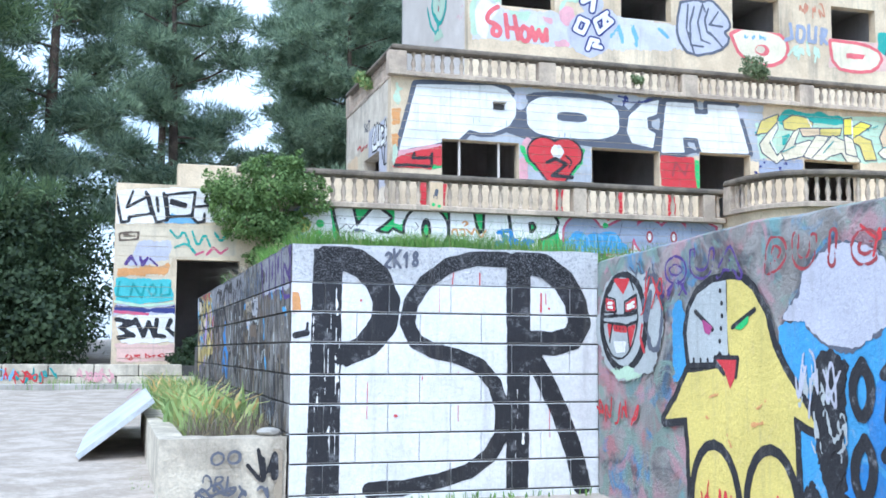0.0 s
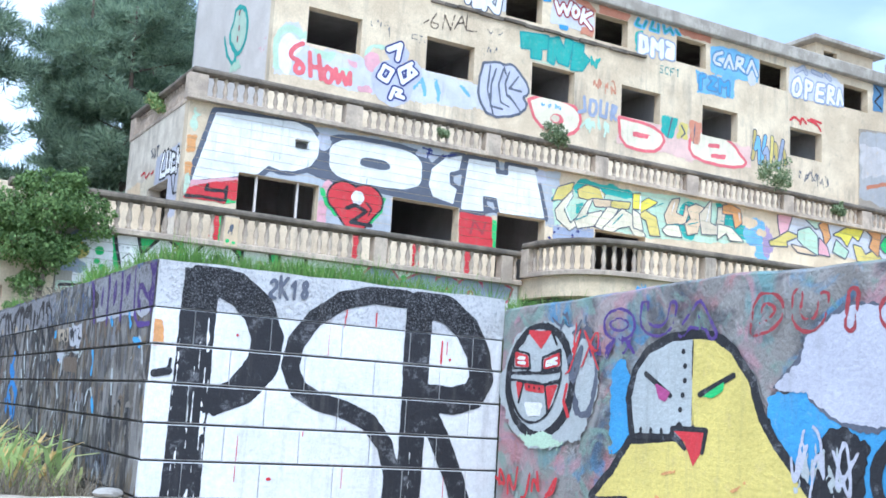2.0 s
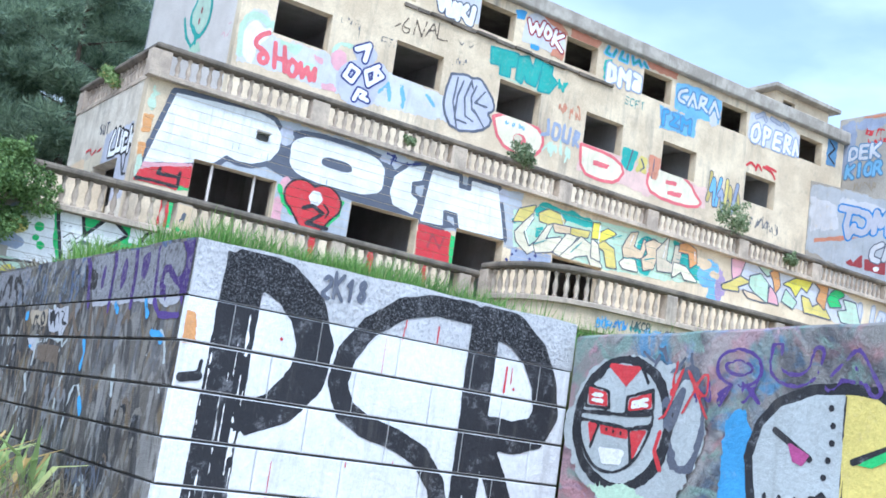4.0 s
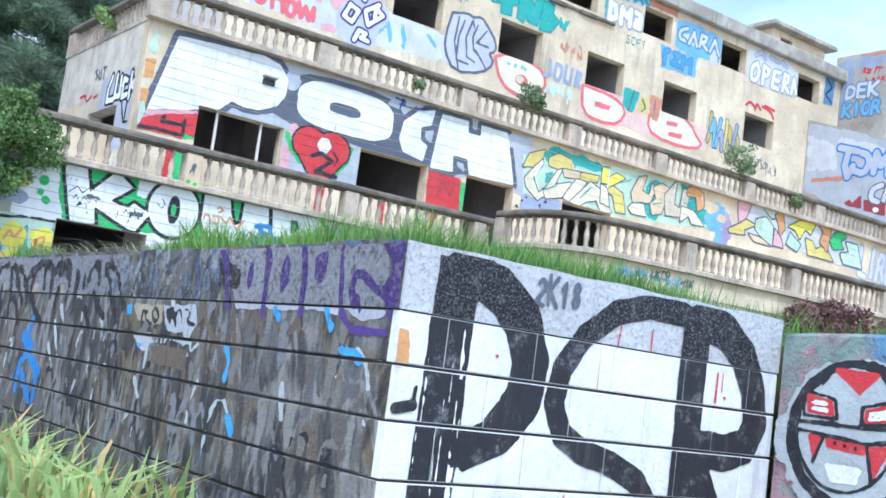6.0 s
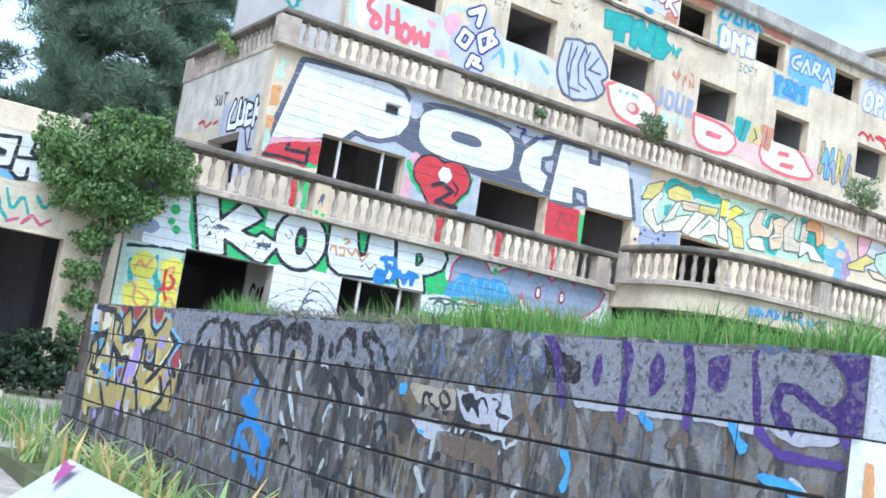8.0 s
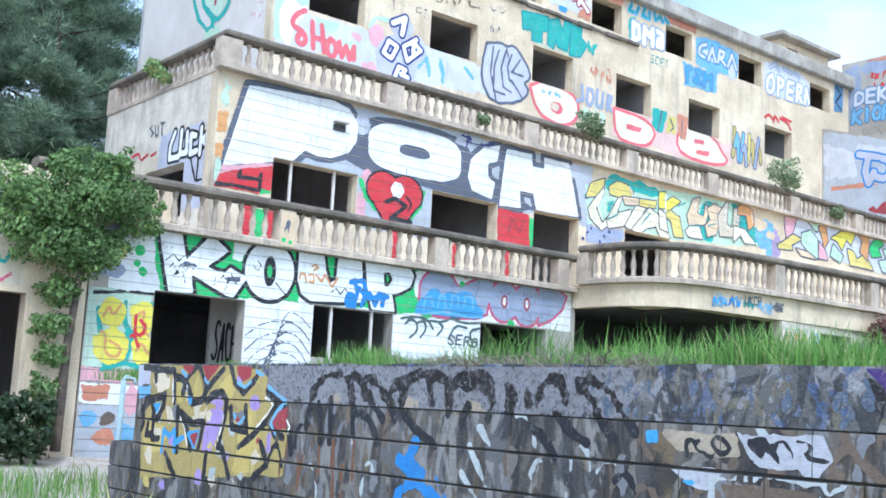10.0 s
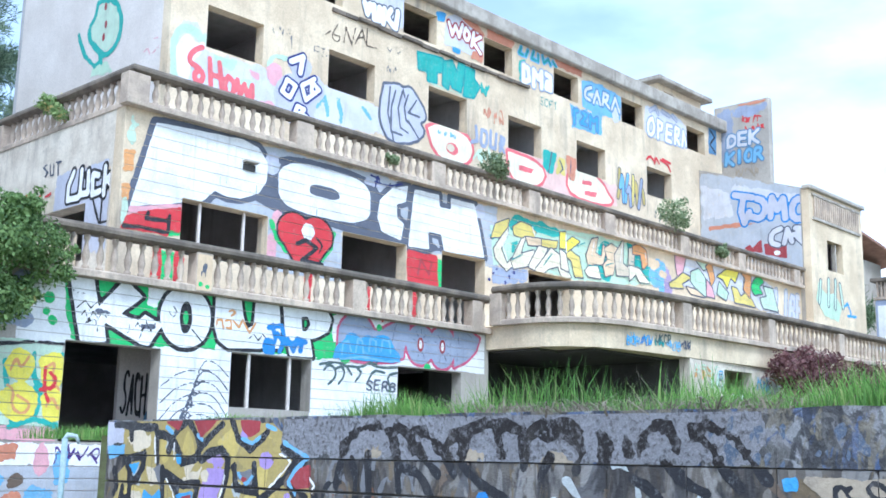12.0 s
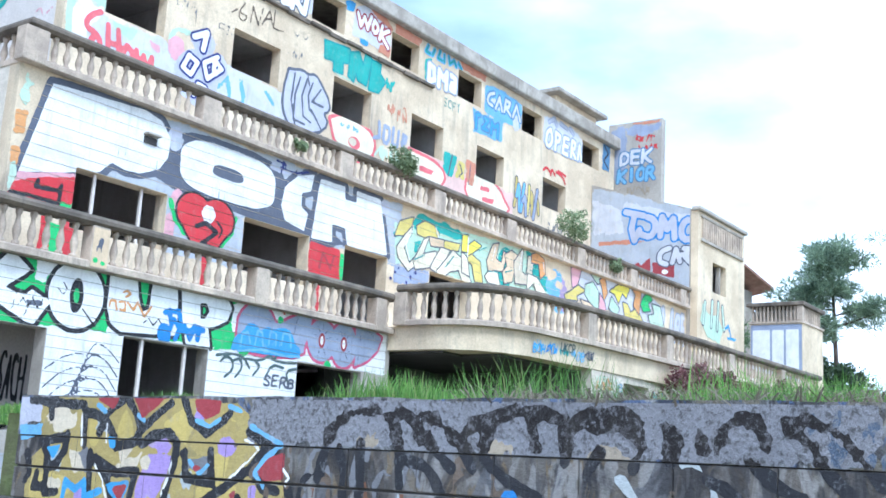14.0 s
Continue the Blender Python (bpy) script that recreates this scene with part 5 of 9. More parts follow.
    c.coat("blue_splash", rough(union(*[stroke(q, 0.085) for q in ([(5.053, 1.979), (4.982, 1.848), (5.138, 1.769)], [(4.871, 1.841), (5.120, 1.750), (4.899, 1.634), (4.876, 1.415)], [(5.080, 1.720), (5.375, 1.578), (5.362, 1.353)], [(4.980, 1.542), (5.276, 1.360)])], stroke([(5.265, 1.787), (5.473, 1.544)], 0.02), stroke([(4.756, 1.522), (4.799, 1.289)], 0.02)), 0.03, 14), "blue", "bright blue paint splash", 1.9)
    c.coat("pale_run", rough(grow(lines_field([[(5.607, 1.981), (5.778, 1.740)], [(5.691, 2.113), (5.799, 1.992)], [(5.544, 1.807), (5.699, 1.650)], [(7.356, 1.689), (7.460, 1.579)], [(7.782, 2.183), (7.869, 2.070)], [(8.825, 2.273), (8.861, 2.186)], [(9.261, 1.798), (9.304, 1.642)]]), 0.02), 0.02, 14), "ash", "", 1.4)
    # small lettered patch
    c.coat("orange_patch", rough(poly([(7.145, 2.152), (7.634, 2.159), (7.681, 2.032), (7.271, 2.057)]), 0.02, 14), "sand", "", 1.6)
    c.coat("pale_patch", rough(union(poly([(7.634, 2.159), (8.115, 2.162), (8.194, 2.051), (8.075, 1.986), (7.724, 2.001)]), poly([(7.221, 1.961), (7.546, 1.962), (7.469, 1.859), (7.342, 1.877)])), 0.03, 13), "silver", "", 1.65)
    c.coat("sky_patch", rough(union(poly([(7.056, 2.148), (7.145, 2.152), (7.138, 2.079), (7.061, 2.089)]), poly([(7.270, 1.929), (7.434, 1.905), (7.420, 1.855), (7.326, 1.876)]), stroke([(8.597, 1.950), (8.657, 1.878), (8.625, 1.780)], 0.05), stroke([(9.756, 2.003), (9.889, 1.985), (9.944, 1.961)], 0.05), stroke([(9.586, 2.181), (9.653, 2.097)], 0.04), stroke([(9.080, 2.163), (9.133, 2.127)], 0.04), stroke([(8.722, 1.592), (8.794, 1.515)], 0.05)), 0.02, 14), "azure", "", 1.95)
    c.coat("lettering", rough(union(*[stroke(smooth_line(q, 1), 0.026) for q in ([(7.333, 2.032), (7.318, 2.117), (7.435, 2.122), (7.368, 2.077), (7.485, 2.034)], [(7.509, 2.147), (7.481, 2.090), (7.566, 2.039), (7.609, 2.096), (7.509, 2.147)], [(7.798, 2.140), (7.685, 2.107), (7.809, 2.067), (7.717, 2.021)], [(7.880, 2.038), (7.812, 2.101), (7.919, 2.139), (7.963, 2.056)], [(7.977, 2.142), (8.074, 2.115), (8.002, 2.072), (8.153, 2.049)], [(7.696, 2.121), (7.862, 2.090)])]), 0.008, 14), "black", "small sprayed letters ROSS", 2.2)
    c.coat("arrow_line", rough(union(*[stroke(q, 0.03) for q in ([(7.492, 1.930), (7.806, 1.946), (8.132, 1.945), (8.101, 1.872), (8.228, 1.952)], [(7.492, 1.930), (7.486, 1.771)])]), 0.014, 14), "ash", "", 1.8)
    c.coat("arrow_fill", rough(poly([(7.534, 1.906), (8.101, 1.910), (8.089, 1.781), (7.593, 1.794)]), 0.02, 12), "brown", "", 1.7)
    # DOUG in silver and purple by the corner
    silver = union(poly([(8.484, 2.514), (8.883, 2.509), (8.970, 2.163), (8.620, 2.156)]), poly([(8.952, 2.503), (9.271, 2.505), (9.348, 2.173), (9.003, 2.165)]), poly([(9.331, 2.505), (9.635, 2.506), (9.698, 2.172), (9.379, 2.169)]), ellipse(9.66, 2.33, 0.17, 0.17))
    for k, sv, pu in ((top, "silver_rough", "purple_rough"), (c, "silver", "purple")):
        k.coat("lettering", rough(silver, 0.02, 14), sv, "silver word DOUG outlined in purple", 1.4)
        k.coat("lettering", rough(poly(smooth_line([(9.703, 2.408), (9.772, 2.487), (9.896, 2.503), (10.027, 2.464), (10.089, 2.392), (10.089, 2.320), (10.013, 2.268), (10.112, 2.215), (10.088, 2.147), (9.854, 2.136), (9.728, 2.230), (9.703, 2.408)], 1)), 0.015, 14), sv, "", 1.45)
        k.coat("purple_line", rough(union(*[stroke(q, w) for q, w in (([(8.341, 2.513), (8.451, 2.414), (8.542, 2.164)], 0.05), ([(8.915, 2.515), (8.965, 2.416), (8.949, 2.277), (8.947, 2.127)], 0.045), ([(9.298, 2.516), (9.352, 2.347), (9.344, 2.151)], 0.05), ([(9.695, 2.517), (9.669, 2.460), (9.701, 2.305), (9.724, 2.173), (9.829, 2.094), (10.115, 2.092)], 0.035), ([(9.837, 2.210), (9.796, 2.273), (9.814, 2.345), (9.881, 2.347), (9.993, 2.287), (10.130, 2.240)], 0.045), ([(9.885, 2.183), (9.856, 2.236)], 0.03))], poly([(9.983, 2.518), (10.194, 2.514), (10.272, 2.131), (10.147, 2.122), (10.085, 2.194), (10.106, 2.244), (10.029, 2.269), (10.103, 2.330), (10.102, 2.407)]), poly([(9.428, 2.435), (9.545, 2.458), (9.549, 2.331), (9.502, 2.292), (9.437, 2.322)]), ellipse(9.141, 2.352, 0.045, 0.09), ellipse(8.761, 2.330, 0.03, 0.07)), 0.012, 14), pu, "purple outlines of the silver letters", 1.8)
        k.coat("dark_patch", rough(poly([(8.337, 2.444), (8.639, 2.374), (8.649, 2.260), (8.410, 2.257)]), 0.02, 12), "brown_rough", "", 1.6)
    c.coat("lettering", rough(grow(word("ROSCN", 8.75, 9.35, 1.1, 1.24, 0.05, 0.3, 3), 0.011), 0.004), "dark", "small sprayed letters", 2.2)


def paint_mural():
    c = Canvas(PENG_F, mural_wall, [(-0.0, 6.0, 0.3, 2.40)], 0.016, 0.003, first=0.016)
    c.coat("blue_ground", rough(union(poly([(2.5, 1.85), (3.7, 1.95), (6, 2.0), (6, 0.3), (2.75, 0.3), (2.7, 1.4)]), ellipse(1.35, 1.75, 0.12, 0.32)), 0.05, 5), "azure", "", 0.0)
    c.coat("blue_ground", rough(union(ellipse(3.6, 1.3, 0.25, 0.3), ellipse(3.3, 0.8, 0.3, 0.25), ellipse(4.5, 1.2, 0.6, 0.5)), 0.05, 6), "blue", "", 0.4)
    # round fanged face
    c.coat("grey_lobe", rough(minus(ellipse(0.976, 1.945, 0.139, 0.298), ellipse(0.976, 1.945, 0.101, 0.242)), 0.02, 12), "dark", "", 0.5)
    c.coat("white_haze", rough(union(ellipse(0.574, 1.880, 0.557, 0.434), poly([(0.846, 2.153), (1.002, 2.220), (1.084, 1.996), (0.916, 1.753)])), 0.05, 8), "ash", "", 0.3)
    c.coat("face_outline", rough(ellipse(0.483, 1.899, 0.405, 0.406), 0.014, 12), "black", "", 0.8)
    c.coat("face_fill", rough(ellipse(0.481, 1.905, 0.334, 0.352), 0.012, 12), "ash", "grey fanged face mural with red eyes", 1.2)
    c.coat("mint_wash", rough(ellipse(0.517, 1.490, 0.195, 0.052), 0.03, 14), "seafoam", "", 1.3)
    c.coat("red_mark", rough(union(*[poly(q) for q in ([(0.321, 2.257), (0.612, 2.244), (0.496, 2.115)], [(0.187, 2.110), (0.344, 2.081), (0.362, 1.995), (0.192, 2.002)], [(0.532, 2.050), (0.703, 2.098), (0.720, 2.003), (0.533, 1.977)], [(0.204, 1.901), (0.298, 1.890), (0.253, 1.747)], [(0.566, 1.864), (0.698, 1.876), (0.600, 1.681)], [(0.314, 1.885), (0.559, 1.870), (0.557, 1.815), (0.328, 1.830)])], stroke([(0.800, 1.874), (0.770, 1.766), (0.827, 1.667)], 0.03)), 0.006, 14), "red", "", 1.8)
    c.coat("face_line", rough(union(*[stroke(q, 0.02) for q in ([(0.150, 1.954), (0.336, 1.955), (0.528, 1.952), (0.730, 1.968)], smooth_line([(0.131, 1.914), (0.173, 1.764), (0.290, 1.627), (0.457, 1.604), (0.615, 1.671), (0.715, 1.842), (0.738, 1.957)], 2), [(0.140, 1.908), (0.305, 1.896), (0.565, 1.876), (0.736, 1.903)], [(0.170, 2.122), (0.359, 2.089), (0.378, 1.984), (0.178, 1.988), (0.170, 2.122)], [(0.517, 2.061), (0.716, 2.110), (0.734, 1.998), (0.520, 1.964), (0.517, 2.061)], [(0.253, 1.747), (0.306, 1.884)], [(0.600, 1.681), (0.559, 1.864)], [(0.340, 2.258), (0.274, 2.160)], [(0.612, 2.244), (0.678, 2.144)])]), 0.006, 14), "black", "", 2.2)
    c.coat("white_mark", rough(union(*[stroke(q, 0.018) for q in ([(0.215, 2.067), (0.309, 2.060)], [(0.228, 2.030), (0.321, 2.023)], [(0.563, 2.028), (0.680, 2.054)], [(0.566, 2.004), (0.684, 2.018)])], poly([(0.322, 1.748), (0.550, 1.754), (0.517, 1.660), (0.370, 1.655)])), 0.008, 20), "white", "", 2.6)
    c.coat("tooth_gap", union(*[ellipse(*q, 0.012, 0.014) for q in ((0.377, 1.859), (0.437, 1.852), (0.497, 1.846))]), "black", "", 2.7)
    # the yellow bird
    body = poly([(1.97, 2.15), (2.14, 2.14), (2.28, 2.06), (2.41, 1.9), (2.48, 1.7), (2.58, 1.56), (2.76, 1.38), (2.92, 1.2), (2.68, 1.28), (2.69, 1.05), (2.72, 0.3), (1.5, 0.3), (1.47, 0.97), (1.44, 1.2), (1.12, 1.17), (1.3, 1.32), (1.46, 1.52), (1.98, 1.56)])
    face = poly([(1.5, 1.57), (1.45, 1.8), (1.5, 1.96), (1.6, 2.07), (1.8, 2.14), (1.97, 2.15), (1.98, 1.57)])
    c.coat("bird_outline", rough(grow(union(body, face), 0.055), 0.008, 12), "black", "", 1.0)
    c.coat("bird_body", rough(body, 0.008, 12), "yellow", "yellow bird mural with a split face", 1.4)
    c.coat("bird_mask", rough(face, 0.006, 12), "ash", "", 1.6)
    c.coat("leg_arch", union(stroke(arc(1.79, 0.62, 0.3, 0.42, 0, 180), 0.07), stroke(arc(2.44, 0.66, 0.28, 0.4, 0, 180), 0.07), rect(2.08, 2.17, 0.3, 0.7)), "black", "", 2.0)
    c.coat("beak", poly([(1.83, 1.62), (2.09, 1.62), (2.06, 1.5), (2.0, 1.42), (1.93, 1.55)]), "red", "", 2.4)
    c.coat("bird_line", union(stroke([(1.82, 1.63), (2.1, 1.63), (2.07, 1.5)], 0.03), stroke([(1.48, 1.57), (1.85, 1.58), (1.93, 1.52)], 0.035), stroke([(1.98, 2.14), (1.99, 1.64)], 0.012), stroke([(1.58, 1.95), (1.8, 1.82)], 0.035), stroke([(2.04, 1.83), (2.3, 1.94)], 0.035), *[ellipse(1.9 + 0.02 * math.sin(k), 2.08 - 0.085 * k, 0.018, 0.018) for k in range(6)], *[ellipse(1.55 + 0.09 * k, 1.61, 0.014, 0.022) for k in range(4)]), "black", "", 2.6)
    c.coat("eye", poly([(1.66, 1.9), (1.8, 1.84), (1.76, 1.78), (1.7, 1.8)]), "magenta", "", 2.9)
    c.coat("eye", poly([(2.06, 1.82), (2.24, 1.91), (2.22, 1.85), (2.14, 1.81)]), "green", "", 2.9)
    c.tag(21, 1.6, 1.98, 0.5, 0.8, "red", 0.018, 3, 4, 4)
    c.tag(22, 2.28, 2.6, 0.5, 0.8, "red", 0.018, 3, 3, 4)
    # pale bird head
    head = union(ellipse(3.17, 1.99, 0.4, 0.3), poly([(2.6, 1.88), (2.85, 2.1), (3.0, 1.9), (2.85, 1.87)]))
    c.coat("head_outline", rough(grow(head, 0.016), 0.03, 10), "dark", "", 1.0)
    c.coat("pale_head", rough(head, 0.03, 9), "lilac", "pale bird head mural", 1.4)
    for k, (txt, y0) in enumerate((("2019", 1.3), ("2019", 0.85))):
        c.letters(txt, 2.98, 3.85, y0, y0 + 0.33, "black", "", 0.07, 0.0, 2.0, 0.1, k, "black sprayed numbers")
    c.coat("dark_mass", rough(union(ellipse(2.98, 1.4, 0.14, 0.25), ellipse(2.85, 0.6, 0.1, 0.3), ellipse(3.95, 2.25, 0.25, 0.15)), 0.04, 9), "black", "", 0.8)
    c.coat("dark_shape", rough(poly([(2.9, 1.68), (3.05, 1.72), (3.2, 1.6), (3.12, 1.2), (3.15, 0.9), (3.0, 0.75), (2.9, 1.1)]), 0.04, 7), "black", "", 0.6)
    for k, (a, b) in enumerate(((2.72, 1.3), (2.85, 1.05))):
        c.tag(310 + k, a, a + 0.32, b, b + 0.34, "ash", 0.014, 2.4, 3, 6)
    for txt, a, b, z, ink in (("OUA", 1.15, 2.2, 2.2, "purple"), ("DUIC", 2.42, 3.5, 2.19, "maroon")):
        n = len(txt)
        for j, ch in enumerate(txt):
            x = a + (b - a) * j / n
            d = word(ch, x + 0.04, x + (b - a) / n - 0.06, z, z + 0.15, 0.1, 0, j, 0.1)
            c.coat("letter_outline", rough(lambda U, V, d=d: np.abs(d(U, V) - 0.03) - 0.009, 0.008, 16), ink, "loosely sprayed letter " + ch, 2.2)
    c.coat("flesh_mark", rough(grow(lines_field([[(1.75, 1.36), (1.85, 1.38)], [(2.3, 1.3), (2.4, 1.36)], [(1.95, 1.12), (2.0, 1.04)], [(1.7, 1.22), (1.76, 1.2)], [(2.25, 1.2), (2.36, 1.22)]]), 0.012), 0.012, 20), "orange", "", 2.9)
    c.tag(320, 1.0, 1.5, 2.0, 2.22, "purple", 0.014, 2.1, 3, 5)
    c.tag(321, 0.75, 1.1, 1.9, 2.3, "red", 0.016, 2.1, 2, 5)
    c.tag(33, 2.7, 3.1, 1.2, 1.7, "lilac", 0.018, 2.5, 3, 5)
    c.tag(34, 0.0, 0.75, 1.08, 1.3, "red", 0.022, 2.0, 5, 4)
    c.tag(35, 0.6, 1.1, 2.22, 2.37, "dark", 0.018, 2.0, 4, 4)
    c.tag(36, 3.3, 4.2, 2.2, 2.38, "red", 0.02, 2.0, 5, 4)
    c.tag(37, 0.6, 0.95, 1.7, 2.2, "dark", 0.035, 1.0, 2, 5)


def fat(c, lines, ink, line, width, edge, level, label="", fray=0.01):
    """Thick painted strokes with an outline round them."""
    d = lines_field(lines)
    if line:
        c.coat("letter_outline", rough(grow(d, width / 2 + edge), fray, 9), line, "", level)
    c.coat("letter", rough(grow(d, width / 2), fray, 9), ink, label, level + 0.2)


def slab_letter(c, pts, ink, line, edge, level, label="", holes=()):
    """A letter drawn as a solid angular shape with an outline."""
    f = poly(pts)
    if line:
        c.coat("letter_outline", rough(grow(f, edge), 0.012, 8), line, "", level)
    c.coat("letter", rough(minus(f, *holes) if holes else f, 0.01, 8), ink, label, level + 0.2)


def paint_ground_floor():
    k = Canvas(K_F, low_wall, strips(4.56, 16.4, 1.0, 5.13), 0.03, 0.006, 4.55, LOW_OPEN, 0.005)
    k.coat("white_coat", rough(union(rect(4.9, 12.1, 3.98, 5.14), rect(7.6, 9.14, 2.0, 4.1), rect(12.0, 16.4, 4.2, 5.14), rect(11.1, 13.55, 2.0, 4.3)), 0.02, 4), "white", "", 0)
    k.coat("green_coat", rough(poly([(5.63, 5.10), (6.23, 5.22), (7.23, 5.21), (8.05, 5.32), (9.20, 5.30), (11.79, 5.32), (11.89, 4.75), (11.99, 4.26), (11.01, 4.14), (8.76, 4.15), (6.02, 4.01), (5.86, 4.08), (5.75, 4.45)]), 0.05, 3.3), "green", "bright green backing of the word KOUP", 0.5)
    k.coat("pale_gap", rough(union(poly([(7.26, 5.16), (7.70, 5.19), (7.54, 4.99), (7.47, 4.75), (7.24, 4.80), (7.27, 4.96)]), poly([(11.57, 5.06), (11.95, 5.22), (11.95, 4.63), (11.67, 4.55)]), poly([(8.81, 4.34), (9.01, 4.17), (11.23, 4.18), (10.37, 4.04), (9.02, 4.04), (8.76, 4.15)])), 0.04, 6), "white", "", 0.7)
    let_k = poly([(5.75, 5.11), (6.19, 5.18), (6.32, 4.69), (6.79, 5.21), (7.18, 4.94), (6.76, 4.59), (7.12, 4.53), (7.23, 4.64), (7.62, 4.49), (7.49, 4.30), (7.34, 4.07), (7.19, 4.09), (6.46, 4.40), (6.52, 4.07), (6.01, 4.05), (5.88, 4.57)])
    let_o = minus(ellipse(8.081, 4.672, 0.550, 0.567), ellipse(8.081, 4.662, 0.127, 0.278))
    let_u = poly([(8.70, 5.23), (9.29, 5.27), (9.36, 4.87), (9.47, 4.61), (9.60, 4.68), (9.63, 5.23), (10.21, 5.26), (10.26, 4.92), (10.31, 4.28), (9.04, 4.18), (8.80, 4.32), (8.70, 4.60)])
    let_p = minus(poly([(10.28, 5.25), (10.96, 5.31), (11.42, 5.22), (11.60, 5.00), (11.51, 4.73), (11.17, 4.56), (11.05, 4.53), (11.14, 4.17), (10.53, 4.16), (10.37, 4.69)]), poly([(10.79, 4.96), (10.95, 4.98), (11.02, 4.84), (10.92, 4.70), (10.84, 4.69)]))
    for nm, f in (("K", let_k), ("O", let_o), ("U", let_u), ("P", let_p)):
        k.coat("letter_outline", rough(grow(f, 0.065), 0.012), "black", "", 1)
        k.coat("letter_" + nm.lower(), rough(grow(f, -0.008), 0.01), "white", "white block letter " + nm, 1.6)
    k.coat("scrawl", rough(grow(lines_field([[(5.82, 4.90), (5.95, 4.85), (6.07, 4.88)], [(5.91, 4.61), (6.06, 4.75), (6.17, 4.63), (6.29, 4.75)], [(5.98, 4.45), (6.07, 4.59), (6.15, 4.39), (6.22, 4.59), (6.32, 4.45), (6.39, 4.59), (6.48, 4.50)], [(6.09, 4.37), (6.27, 4.45), (6.34, 4.22)], [(6.96, 4.57), (6.91, 4.27)], [(7.01, 4.33), (7.09, 4.49), (7.18, 4.34), (7.26, 4.50), (7.37, 4.33), (7.45, 4.50)], [(7.14, 4.19), (7.30, 4.61)], [(7.78, 4.87), (7.88, 4.75), (7.81, 4.64), (7.71, 4.74)], [(8.21, 4.47), (8.53, 4.19)], [(9.52, 4.41), (9.62, 4.51), (9.74, 4.39), (9.84, 4.53), (9.96, 4.41), (10.06, 4.53)]]), 0.011), 0.006, 12), "black", "thin black scrawls over the letters", 2.4)
    k.coat("dark_scrawl", rough(union(ellipse(6.35, 4.6, 0.2, 0.04), ellipse(7.35, 4.42, 0.17, 0.045)), 0.03, 14), "dark", "", 2.2)
    k.coat("orange_scrawl", rough(grow(lines_field([[(8.75, 4.57), (8.77, 4.70), (8.87, 4.71), (8.91, 4.55)], [(8.95, 4.70), (9.08, 4.73), (9.09, 4.56), (8.97, 4.57)], [(9.13, 4.72), (9.27, 4.60), (9.34, 4.76)], [(9.02, 4.88), (9.10, 4.93), (9.17, 4.87), (9.07, 4.80)], [(9.37, 4.72), (9.52, 4.52), (9.66, 4.73)]]), 0.02), 0.008, 12), "orange", "orange scrawl across the letter U", 2.5)
    k.coat("blue_scrawl", rough(union(grow(lines_field([[(9.97, 4.67), (10.08, 4.73), (10.15, 4.47), (10.08, 4.18)], [(10.05, 4.70), (10.30, 4.73), (10.37, 4.49), (10.27, 4.23)], [(10.20, 4.58), (10.29, 4.48)], [(10.46, 4.50), (10.61, 4.26), (10.69, 4.52), (10.83, 4.49), (10.79, 4.28)], [(10.42, 4.40), (10.92, 4.47)]]), 0.05), ellipse(10.0, 4.3, 0.16, 0.18)), 0.02, 10), "blue", "blue scrawl between two letters", 2.6)
    # bubble letters edged in red
    hump = poly(smooth_line([(11.78, 4.57), (11.81, 4.92), (12.08, 5.19), (12.40, 5.24), (12.67, 5.06), (12.84, 4.83), (13.27, 5.07), (13.89, 5.30), (13.87, 5.00), (13.74, 4.65), (13.68, 4.29), (12.48, 4.20), (11.84, 4.25)], 1))
    ring_a, ring_b = ellipse(14.22, 4.71, 0.44, 0.44), ellipse(14.94, 4.71, 0.42, 0.48)
    tail = poly([(15.29, 5.33), (15.73, 5.21), (16.21, 5.02), (16.09, 4.72), (15.74, 4.45), (15.34, 4.29)])
    k.coat("piece_outline", rough(grow(union(hump, ring_a, ring_b, tail), 0.06), 0.012, 8), "rose", "", 0.9)
    k.coat("piece_fill", rough(union(hump, ring_a, ring_b, tail), 0.012, 8), "bluegrey", "grey bubble letters edged in red", 1.3)
    k.coat("bubble_hole", union(grow(minus(ellipse(14.22, 4.71, 0.1, 0.16), ellipse(14.22, 4.71, 0.05, 0.1)), 0), minus(ellipse(14.93, 4.72, 0.1, 0.16), ellipse(14.93, 4.72, 0.05, 0.1))), "maroon", "", 2.0)
    k.coat("bubble_eye", union(ellipse(14.22, 4.71, 0.05, 0.1), ellipse(14.93, 4.72, 0.05, 0.1)), "white", "", 2.1)
    rays = [[(x + 0.14 * math.cos(a), 4.71 + 0.2 * math.sin(a)), (x + 0.32 * math.cos(a), 4.71 + 0.36 * math.sin(a))] for x in (14.22, 14.93) for a in (0.3, 0.9, 1.5, 2.1, 2.8, 3.6, 4.4, 5.2, 5.8)]
    k.coat("bubble_ray", rough(grow(lines_field([*rays, [(12.21, 4.83), (12.13, 4.65)], [(12.41, 4.97), (12.69, 4.88)], [(13.44, 5.08), (13.29, 4.51)], [(15.49, 5.22), (15.43, 4.43)], [(15.75, 5.11), (16.05, 4.94)]]), 0.01), 0.006, 12), "dark", "", 2.2)
